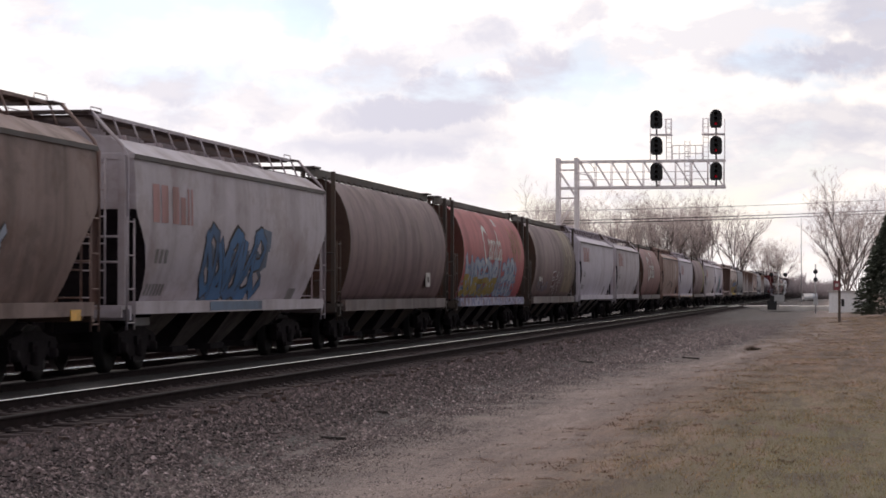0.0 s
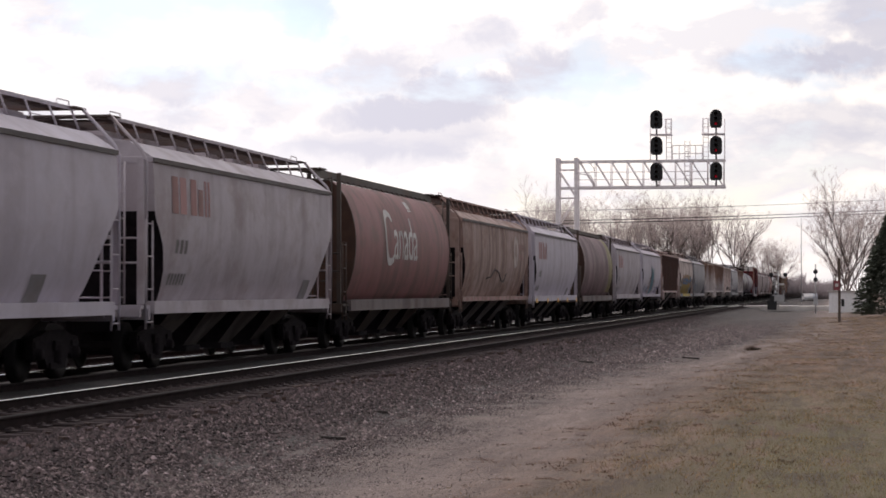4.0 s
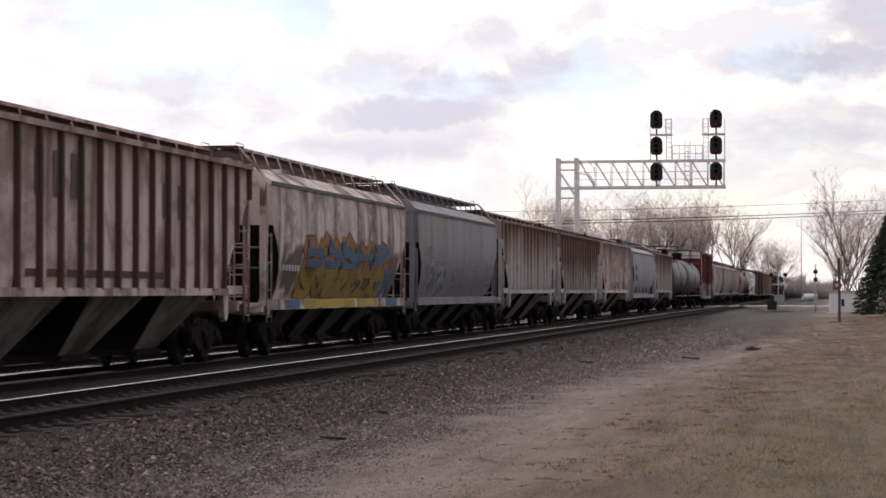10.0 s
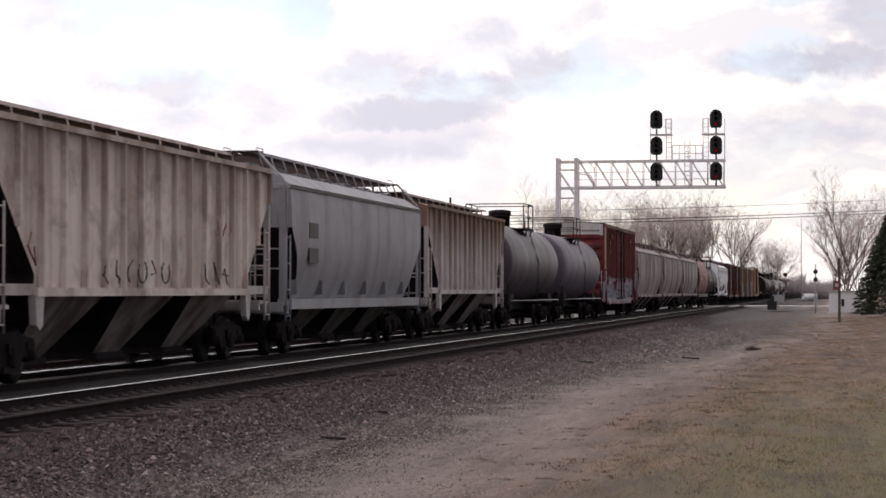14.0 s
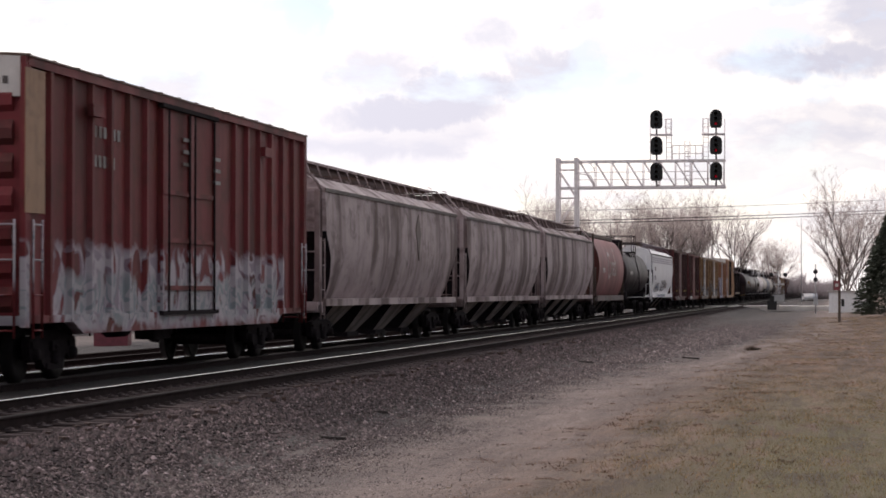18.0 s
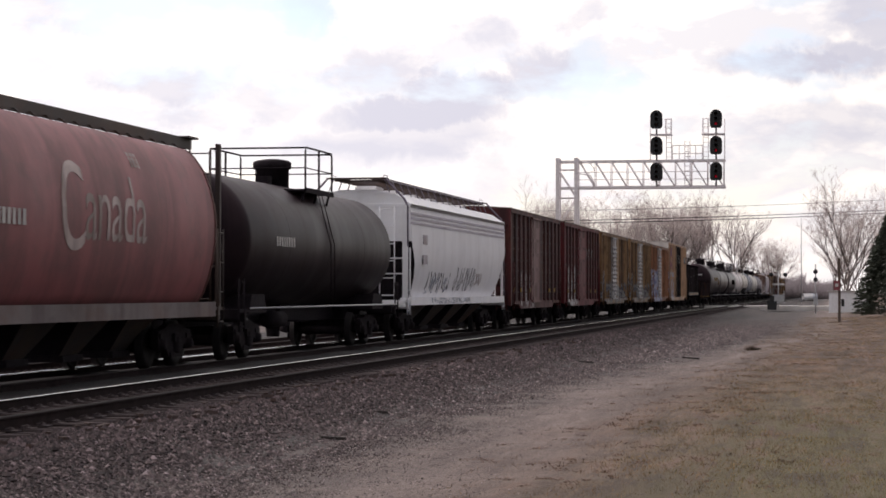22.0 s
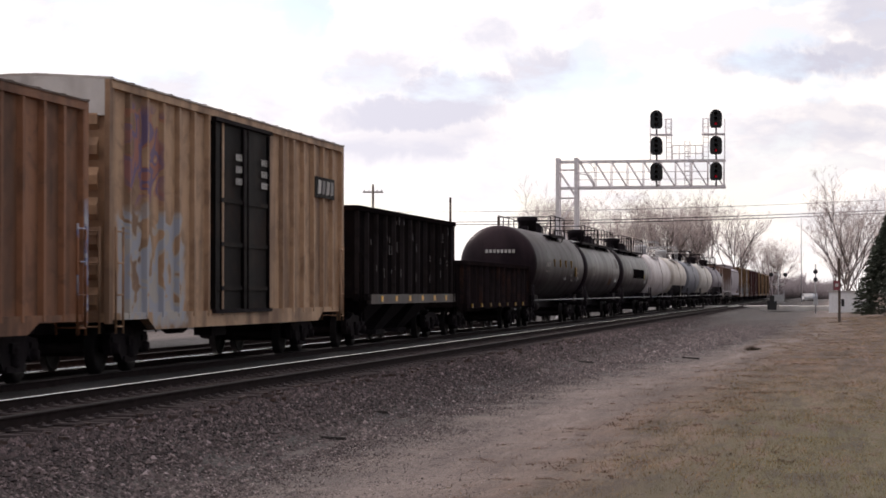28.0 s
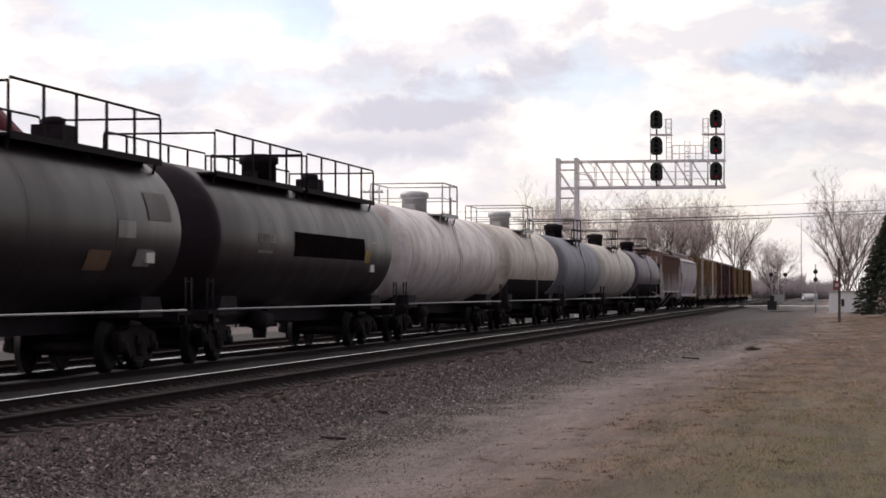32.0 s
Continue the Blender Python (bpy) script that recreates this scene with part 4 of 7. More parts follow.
def rib_hopper(car, pitch, col, trim, ribs=17, bay_col=None, top=4.12, post_col=None):
    """Covered hopper with vertical outside posts and raked side ends."""
    hx = pitch / 2 - 0.62
    hb = hx - 2.0

    def body():
        s = Shape().stack([(1.46, hb, 1.47), (1.75, hb + 0.05, 1.50), (3.45, hx - 0.10, 1.50), (3.5, hx, 1.50), (top, hx, 1.50), (top + 0.10, hx, 1.20), (top + 0.22, hx, 0.45)], 0, 1)
        for i in range(len(s.m)):
            zs = sum(s.v[j][2] for j in s.f[i]) / len(s.f[i])
            if s.m[i] == 1 and zs > 3.47:
                s.m[i] = 0
        return s

    def edge(z):
        return hb + 0.05 + (hx - 0.10 - hb - 0.05) * (z - 1.75) / 1.7
    key = "%.2f|%.2f|%d" % (pitch, top, ribs)
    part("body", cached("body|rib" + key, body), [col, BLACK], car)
    for sy in (-1, 1):
        for i in range(ribs):
            x = -hx + 0.12 + i * (2 * hx - 0.24) / (ribs - 1)
            z0 = 1.5
            if abs(x) > hb:
                z0 = max(1.5, min(3.5, 1.75 + (abs(x) - hb - 0.05) / (hx - 0.15 - hb) * 1.7))
            me = cached("side_post|%.2f|%.2f" % (z0, top), lambda: Shape().prism([(-0.07, 1.50), (-0.045, 1.585), (0.045, 1.585), (0.07, 1.50)], z0, top - 0.03, "z"))
            part("side_post", me, post_col or col, car, m=pose(x, 0, 0, 0, 0, 0 if sy > 0 else 180))
        part("top_chord", cached("top_chord|" + key, lambda: Shape().box(-hx, hx, 1.50, 1.60, top - 0.04, top + 0.06)), col, car, m=pose(0, 0, 0, 0, 0, 0 if sy > 0 else 180))
        part("side_sill", cached("side_sill|rib" + key, lambda: Shape().box(-hb - 0.1, hb + 0.1, 1.46, 1.58, 1.40, 1.54)), col, car, m=pose(0, 0, 0, 0, 0, 0 if sy > 0 else 180))
    for sg in (-1, 1):
        for sy in (-1, 1):
            jp = cached("jacking_pad", lambda: Shape().prism([(-0.2, 1.42), (0.2, 1.42), (0.14, 0.95), (0.0, 0.86), (-0.14, 0.95)], -0.06, 0.06))
            part("jacking_pad", jp, trim, car, m=pose(sg * (hb - 0.05), sy * 1.50, 0))
            st = cached("end_sill", lambda: Shape().box(-1.95, 0.0, -0.05, 0.05, 1.42, 1.60))
            part("end_sill", st, trim, car, m=pose(sg * hb if sg < 0 else sg * hb + 1.95, sy * 1.46, 0))
    add_walkway(car, hx - 0.05, 0.72, top + 0.42, trim, BOARD_GREY, True, 0.22, 1.3)
    end_gear(car, hx - 0.10, 1.30, top - 0.05, trim, True)
    add_bays(car, hb - 0.1, 3, 0.34, 1.44, bay_col or BAY_DIRTY, 1.42)
    add_common(car, hx - 0.1, pitch / 2 - 2.6, pitch)


def boxcar(car, pitch, hx, top, col, endcol, roofcol, door_x, door_w, door_col, door="plug", ribs=14, low=0.80, post_col=None, beads=False):
    """Boxcar: posted sides, sliding or plug door, corrugated ends, peaked roof."""
    hw = 1.48
    key = "%.2f|%.2f|%d|%.2f|%.2f|%s" % (hx, top, ribs, door_x, door_w, door)
    part("body", cached("body|box%.2f|%.2f" % (hx, top), lambda: Shape().box(-hx, hx, -hw, hw, 1.02, top - 0.02)), col, car)

    def side():
        s = Shape()
        s.prism([(-hx, 1.10), (hx, 1.10), (hx, 0.98), (hx - 2.2, 0.98), (hx - 2.7, low), (-hx + 2.7, low), (-hx + 2.2, 0.98), (-hx, 0.98)], -hw - 0.07, -hw + 0.1)
        return s
    for sy in (-1, 1):
        part("side_sill", cached("side_sill|" + key, side), col, car, m=pose(0, 0, 0, 0, 0, 0 if sy < 0 else 180))
        part("top_chord", cached("top_chord|%.2f|%.2f" % (hx, top), lambda: Shape().box(-hx, hx, -hw - 0.10, -hw, top - 0.14, top)), col, car, m=pose(0, 0, 0, 0, 0, 0 if sy < 0 else 180))
        for sg in (-1, 1):
            part("corner_post", cached("corner_post|%.2f" % top, lambda: Shape().box(-0.10, 0.10, -hw - 0.09, -hw, 0.92, top)), col, car, m=pose(sg * hx, 0, 0, 0, 0, 0 if sy < 0 else 180))
        for i in range(ribs):
            x = -hx + 0.1 + i * (2 * hx - 0.2) / (ribs - 1)
            if abs(x - door_x) < door_w / 2 + 0.05 or (sy > 0 and i % 2):
                continue
            rib = cached("side_post|box%.2f|%.2f" % (top, x), lambda: Shape().prism([(x - 0.10, -hw), (x - 0.055, -hw - 0.085), (x + 0.055, -hw - 0.085), (x + 0.10, -hw)], 1.0, top - 0.12, "z"))
            part("side_post", rib, post_col or col, car, m=pose(0, 0, 0, 0, 0, 0 if sy < 0 else 180))

    if beads:
        for i in range(7):
            part("side_bead", cached("side_bead|%.2f" % hx, lambda: Shape().box(-hx + 0.1, hx - 0.1, -hw - 0.022, -hw, -0.03, 0.03)), post_col or col, car, m=pose(0, 0, 1.45 + i * (top - 1.9) / 6.5))

    def doors():
        s = Shape()
        a, b = -door_w / 2, door_w / 2
        s.box(a, b, -0.06, 0.0, 1.12, top - 0.22)
        return s

    def furnish(d):
        """Slats, pressed panels or stiles of the near-side door."""
        a, b = -door_w / 2, door_w / 2
        if door == "slat":
            me = cached("slat|%.2f" % door_w, lambda: Shape().prism([(-0.06, 0.0), (-0.13, 0.05), (-0.13, 0.12), (-0.06, 0.17)], a + 0.05, b - 0.05, "x"))
            for i in range(int((top - 1.65) / 0.235)):
                part("slat", me, door_col, d, m=pose(0, 0, 1.25 + 0.235 * i))
        elif door == "panel":
            me = cached("pressed_panel|%.2f" % door_w, lambda: Shape().prism([(a + 0.12, 0.05), (b - 0.12, 0.05), (b - 0.12, 0.52), (a + 0.12, 0.52)], -0.078, -0.06))
            for i in range(int((top - 1.7) / 0.6) + 1):
                part("pressed_panel", me, door_col, d, m=pose(0, 0, 1.2 + 0.6 * i))
        else:
            st = cached("stile|%.2f" % top, lambda: Shape().box(0, 0.08, -0.11, -0.06, 1.1, top - 0.25))
            for x in (a, (a + b) / 2 - 0.04, b - 0.08):
                part("stile", st, door_col, d, m=pose(x, 0, 0))
            rl = cached("door_bar|%.2f" % door_w, lambda: Shape().box(a, b, -0.10, -0.06, 0, 0.09))
            for z in (1.5, 2.4, 3.3):
                part("door_bar", rl, door_col, d, m=pose(0, 0, z))

    for sy in (-1, 1):
        d = part("door", cached("door|" + key, doors), door_col, car, m=pose(sy * -1 * door_x * -1 if sy < 0 else -door_x, sy * hw, 0, 0, 0, 0 if sy < 0 else 180))
        if sy < 0:
            furnish(d)
            if door == "plug":
                rd = cached("lock_rod|%.2f" % top, lambda: Shape().tube([(0, -0.15, 1.1), (0, -0.15, top - 0.25)], 0.022, 5))
                for x in (-door_w / 2 + 0.25, door_w / 2 - 0.25, -0.18, 0.18):
                    part("lock_rod", rd, GRIME, d, m=pose(x, 0, 0))
            for z in (1.04, top - 0.22):
                part("door_track", cached("door_track|%.2f" % door_w, lambda: Shape().box(-door_w / 2 - 0.1, door_w / 2 + 0.1, -0.15, -0.05, 0, 0.08)), GRIME if door == "plug" else door_col, d, m=pose(0, 0, z))
    # roof: low gable with cross ribs
    def roof():
        s = Shape().prism([(-hw - 0.12, top), (hw + 0.12, top), (hw + 0.12, top + 0.03), (0.25, top + 0.11), (-0.25, top + 0.11), (-hw - 0.12, top + 0.03)], -hx - 0.03, hx + 0.03, "x")
        k = int(2 * hx / 1.1)
        for i in range(k + 1):
            x = -hx + i * 2 * hx / k
            s.prism([(-hw - 0.125, top + 0.02), (hw + 0.125, top + 0.02), (hw + 0.125, top + 0.045), (0.25, top + 0.13), (-0.25, top + 0.13), (-hw - 0.125, top + 0.045)], x - 0.05, x + 0.05, "x")
        return s
    part("roof", cached("roof|box%.2f|%.2f" % (hx, top), roof), roofcol, car)

    def end():
        return Shape().box(-0.03, 0.02, -hw, hw, 0.95, 1.1)

    def band():
        return Shape().prism([(-hw - 0.06, top - 0.62), (hw + 0.06, top - 0.62), (hw + 0.06, top + 0.0), (0.25, top + 0.08), (-0.25, top + 0.08), (-hw - 0.06, top + 0.0)], -0.07, 0.0, "x")
    for sg in (-1, 1):
        part("end_sill", cached("end_sill|box", end), col, car, m=pose(sg * hx, 0, 0, 0, 0, 0 if sg < 0 else 180))
        for i in range(int((top - 1.9) / 0.52) + 1):
            rb = cached("end_corrugation", lambda: Shape().prism([(0.0, 0.0), (-0.09, 0.10), (-0.09, 0.26), (0.0, 0.40)], -hw + 0.14, hw - 0.14))
            part("end_corrugation", rb, col, car, m=pose(sg * hx, 0, 1.15 + 0.52 * i, 0, 0, 0 if sg < 0 else 180))
        part("end_band", cached("end_band|%.2f" % top, band), endcol, car, m=pose(sg * hx, 0, 0, 0, 0, 0 if sg < 0 else 180))
        for sy in (-1, 1):
            add_ladder(car, sg * (hx - 0.35), sy * (hw + 0.13), 0.75, 2.6, col, 0.40)
            add_ladder(car, sg * (hx + 0.12), sy * 1.2, 0.75, 2.6, col, 0.40, "y")
    add_common(car, hx, hx - 2.1 if hx < 8 else hx - 2.5, pitch)
    gear = cached("brake_gear", lambda: Shape().box(-0.5, 0.6, -0.9, -0.5, 0.55, 0.9).lathe([(-0.45, 0.2), (0.45, 0.2)], 10, (1.4, 0.5, 0.75), "x").tube([(-4, 0.3, 0.7), (4, 0.3, 0.7)], 0.03, 5))
    part("brake_gear", gear, BLACK, car)


def tank_car(car, pitch, col, r=1.5, zc=2.62, rail="dome", railcol=None, band=None, lower=None, cap=None, dome_x=0.0, over=0.98):
    hx = pitch / 2 - over
    railcol = railcol or BLACK

    def shell():
        s = Shape()
        prof = [(-hx + 0.62 - 0.62 * math.cos(math.pi / 2 * i / 8), max(0.01, r * math.sin(math.pi / 2 * i / 8))) for i in range(9)]
        prof += [(x, r) for x in (-hx * 0.5, 0.0, hx * 0.5)]
        prof += [(-a, b) for a, b in reversed(prof[:9])]
        s.lathe(prof, 56, (0, 0, zc), "x")
        return s
    key = "%.2f|%.2f|%.2f|%.2f" % (pitch, r, zc, over)
    part("tank", cached("tank|" + key, shell), [col], car)

    def seam():
        s = Shape().lathe([(-0.03, r + 0.001), (-0.02, r + 0.004), (0.02, r + 0.004), (0.03, r + 0.001)], 48, (0, 0, zc), "x")
        s.f = [f for f in s.f if len(f) == 4]
        s.m, s.s = [0] * len(s.f), [True] * len(s.f)
        return s
    for i in range(3):
        part("seam", cached("seam|%.2f|%.2f" % (r, zc), seam), col, car, m=pose((i - 1) * hx * 0.5, 0, 0))
    if lower:
        def jacket():
            s = Shape()
            k = 20
            vs = []
            for x in (-hx + 1.0, hx - 1.0):
                for i in range(k + 1):
                    w = math.radians(205 + 130 * i / k)
                    vs.append((x, (r + 0.014) * math.cos(w), zc + (r + 0.014) * math.sin(w)))
            s.add(vs, [(i, i + 1, k + 2 + i, k + 1 + i) for i in range(k)], 0, True)
            return s
        part("lower_jacket", cached("lower_jacket|" + key, jacket), lower, car)
    if band:
        def belt():
            s = Shape()
            s.lathe([(band[0], r + 0.006), (band[0] + 0.01, r + 0.012), (band[1] - 0.01, r + 0.012), (band[1], r + 0.006)], 48, (0, 0, zc), "x")
            s.f = [f for f in s.f if len(f) == 4]
            s.m, s.s = [0] * len(s.f), [True] * len(s.f)
            return s
        part("painted_band", belt(), band[2], car)
    top = zc + r
    # manway and valve housing
    man = cached("manway", lambda: Shape().lathe([(-0.1, 0.42), (0.40, 0.42), (0.42, 0.48), (0.58, 0.48), (0.62, 0.42), (0.66, 0.2)], 20, (0, 0, 0), "z").box(-1.0, -0.6, -0.15, 0.15, -0.05, 0.2).tube([(0.5, 0, 0.4), (0.62, 0, 0.5), (0.62, 0.2, 0.5)], 0.03, 5))
    part("manway", man, cap or col, car, m=pose(dome_x, 0, top))

    def platform(hl):
        s = Shape()
        for sy in (-1,):
            s.box(-hl, hl, sy * 0.95 - 0.28, sy * 0.95 + 0.28, -0.20, -0.15)
            s.box(-hl, hl, sy * 1.22 - 0.02, sy * 1.22 + 0.02, -0.24, -0.12)
            for x in (-hl + 0.15, 0.0, hl - 0.15):
                s.tube([(x, sy * 1.15, -0.2), (x, sy * 1.05, -0.55)], 0.03, 5)
        return s

    def railing(hl, n):
        up = 0.86 if n < 3 else 0.72
        s = Shape()
        for y in (-1.2,):
            s.tube([(-hl, y, -0.18), (-hl, y, up - 0.08), (-hl + 0.08, y, up), (hl - 0.08, y, up), (hl, y, up - 0.08), (hl, y, -0.18)], 0.024, 6)
            s.tube([(-hl, y, 0.36), (hl, y, 0.36)], 0.016, 5) if n < 3 else None
            for i in range(1, n):
                x = -hl + 2 * hl * i / n
                s.box(x - 0.03, x + 0.03, y - 0.02, y + 0.02, -0.24, up)
        return s
    if rail == "dome":
        for turn in (0, 180):
            part("platform", cached("platform|1.5", lambda: platform(1.5)), railcol, car, m=pose(dome_x, 0, top, 0, 0, turn))
            part("railing", cached("railing|1.5", lambda: railing(1.45, 2)), railcol, car, m=pose(dome_x, 0, top, 0, 0, turn))
            cross = cached("cross_rail", lambda: Shape().tube([(1.45, -1.2, 0.85), (1.45, 1.2, 0.85)], 0.024, 6).tube([(1.45, -1.2, 0.36), (1.45, 1.2, 0.36)], 0.016, 5))
            part("cross_rail", cross, railcol, car, m=pose(dome_x, 0, top, 0, 0, turn))
    elif isinstance(rail, tuple):
        for r0, r1 in rail if isinstance(rail[0], tuple) else (rail,):
          half, mid = (r1 - r0) / 2, (r1 + r0) / 2
          n = max(3, int(half * 1.3))
          for turn in (0, 180):
              part("platform", cached("platform|%.2f" % half, lambda: platform(half)), railcol, car, m=pose(mid, 0, top - 0.06, 0, 0, turn))
              part("railing", cached("railing|%.2f" % half, lambda: railing(half, n)), railcol, car, m=pose(mid, 0, top - 0.06, 0, 0, turn))
              cr = cached("cross_rail|%.2f" % half, lambda: Shape().tube([(half, -1.2, 0.66), (half, 1.2, 0.66)], 0.024, 6))
              part("cross_rail", cr, railcol, car, m=pose(mid, 0, top - 0.06, 0, 0, turn))
        part("valve_box", cached("valve_box", lambda: Shape().box(-0.35, 0.35, -0.3, 0.3, -0.15, 0.30).lathe([(0.30, 0.22), (0.42, 0.22), (0.46, 0.1)], 14, (0, 0, 0), "z")), railcol, car, m=pose(mid + 1.4, 0, top))
    else:
        half = hx / 2 - 0.25
        for sg in (-1, 1):
            for turn in (0, 180):
                part("platform", cached("platform|%.2f" % half, lambda: platform(half)), railcol, car, m=pose(sg * (half + 0.12), 0, top, 0, 0, turn))
                part("railing", cached("railing|%.2f" % half, lambda: railing(half, 4)), railcol, car, m=pose(sg * (half + 0.12), 0, top, 0, 0, turn))
    # saddles, running boards, side handrail
    for sg in (-1, 1):
        sd = cached("saddle|%.2f|%.2f" % (r, zc), lambda: Shape().prism([(-0.75, 1.0), (0.75, 1.0), (0.55, zc - r * 0.8), (-0.55, zc - r * 0.8)], -1.35, 1.35))
        part("saddle", sd, BLACK, car, m=pose(sg * (pitch / 2 - 2.7), 0, 0))
        ep = cached("end_platform", lambda: Shape().box(-0.45, 0.45, -1.5, 1.5, 0.0, 0.07))
        part("end_platform", ep, BLACK, car, m=pose(sg * (pitch / 2 - 1.0), 0, 1.03))
        for sy in (-1, 1):
            add_ladder(car, sg * (pitch / 2 - 0.75), sy * 1.5, 0.62, 1.75, BLACK, 0.40)
    hr = cached("side_handrail|%.2f" % pitch, lambda: Shape().tube([(-hx + 0.3, -1.56, 1.12), (hx - 0.3, -1.56, 1.12)], 0.022, 6).tube([(-hx + 0.3, 1.56, 1.12), (hx - 0.3, 1.56, 1.12)], 0.022, 6))
    part("side_handrail", hr, GALV, car)
    valve = cached("outlet_valve", lambda: Shape().box(-0.5, 0.5, -0.35, 0.35, 0.62, 1.2).lathe([(0.35, 0.16), (0.62, 0.2)], 12, (0.1, 0.0, 0.0), "z").tube([(0.0, -0.9, 0.75), (0.0, 0.9, 0.75)], 0.03, 5))
    part("outlet_valve", valve, BLACK, car)
    part("air_reservoir", cached("air_reservoir", lambda: Shape().lathe([(-0.7, 0.05), (-0.65, 0.2), (0.65, 0.2), (0.7, 0.05)], 12, (-2.0, -0.55, 0.82), "x")), BLACK, car)
    dl = cached("dome_ladder|%.2f|%.2f" % (r, zc), lambda: Shape().tube([(-0.2, -1.56, 1.1), (-0.2, -r - 0.06, zc), (-0.2, -1.22, top - 0.2)], 0.013, 5).tube([(0.2, -1.56, 1.1), (0.2, -r - 0.06, zc), (0.2, -1.22, top - 0.2)], 0.013, 5))
    if rail == "dome":
        part("dome_ladder", dl, col, car, m=pose(dome_x, 0, 0))
    add_common(car, pitch / 2 - 0.7, pitch / 2 - 2.7, pitch)


def tank_patch(car, name, x0, x1, up, down, r, zc, mat):
    """A flat mark that follows the near flank of a tank, from one angle above its middle to one below."""
    k = 8
    vs = []
    for i in range(k + 1):
        w = math.radians(180 - up + (up + down) * i / k)
        vs += [(x, (r + 0.011) * math.cos(w), zc + (r + 0.011) * math.sin(w)) for x in (x0, x1)]
    part(name, Shape().add(vs, [(2 * i, 2 * i + 1, 2 * i + 3, 2 * i + 2) for i in range(k)], 0, True), mat, car)


def open_car(car, pitch, hx, top, low, col, ribs, bays=0, sillcol=None, post_col=None):
    """Open-topped coal hopper or gondola with outside posts."""
    hw = 1.46

    def body():
        return Shape().box(-hx + 0.06, hx - 0.06, -hw + 0.06, hw - 0.06, low, low + 0.08)

    def posts():
        s = Shape()
        s.box(-hx - 0.05, hx + 0.05, -hw - 0.12, -hw + 0.02, top - 0.14, top)
        s.box(-hx - 0.05, hx + 0.05, -hw - 0.10, -hw + 0.02, low - 0.06, low + 0.12)
        return s
    key = "%.2f|%.2f|%d" % (hx, top, ribs)
    part("floor", cached("floor|open" + key, body), col, car)
    for sg in (-1, 1):
        part("side_wall", cached("side_wall|open" + key, lambda: Shape().box(-hx, hx, -hw, -hw + 0.06, low, top)), col, car, m=pose(0, 0, 0, 0, 0, 0 if sg < 0 else 180))
        part("end_sheet", cached("end_sheet|open" + key, lambda: Shape().box(-hx, -hx + 0.06, -hw + 0.06, hw - 0.06, low, top)), col, car, m=pose(0, 0, 0, 0, 0, 0 if sg < 0 else 180))
    for sy in (-1, 1):
        part("side_rail", cached("side_rail|open" + key, posts), col, car, m=pose(0, 0, 0, 0, 0, 0 if sy < 0 else 180))
        me = cached("side_post|open" + key, lambda: Shape().prism([(-0.09, -hw), (-0.055, -hw - 0.10), (0.055, -hw - 0.10), (0.09, -hw)], low, top - 0.1, "z"))
        for i in range(ribs):
            part("side_post", me, post_col or col, car, m=pose(-hx + 0.15 + i * (2 * hx - 0.3) / (ribs - 1), 0, 0, 0, 0, 0 if sy < 0 else 180))
    if sillcol:
        for sy in (-1, 1):
            part("side_sill", cached("side_sill|open" + key, lambda: Shape().box(-hx + 1.6, hx - 0.1, -hw - 0.13, -hw, 1.14, 1.40)), sillcol, car, m=pose(0, 0, 0, 0, 0, 0 if sy < 0 else 180))
    for sg in (-1, 1):
        e = cached("end_wall|open" + key, lambda: Shape().box(-0.06, 0.0, -hw, hw, top - 0.14, top).box(-0.05, 0.0, -hw, hw, (top + low) / 2, (top + low) / 2 + 0.12).box(-0.10, 0.0, -0.7, -0.55, low, top).box(-0.10, 0.0, 0.55, 0.7, low, top))
        part("end_wall", e, col, car, m=pose(sg * hx, 0, 0, 0, 0, 0 if sg < 0 else 180))
        for sy in (-1, 1):
            add_ladder(car, sg * (hx - 0.3), sy * 1.60, 0.7, min(top, 2.5), col, 0.40)
    if bays:
        add_bays(car, hx - 2.4, bays, 0.34, low + 0.05, BLACK, 1.4)
    add_common(car, hx, pitch / 2 - 2.6, pitch)

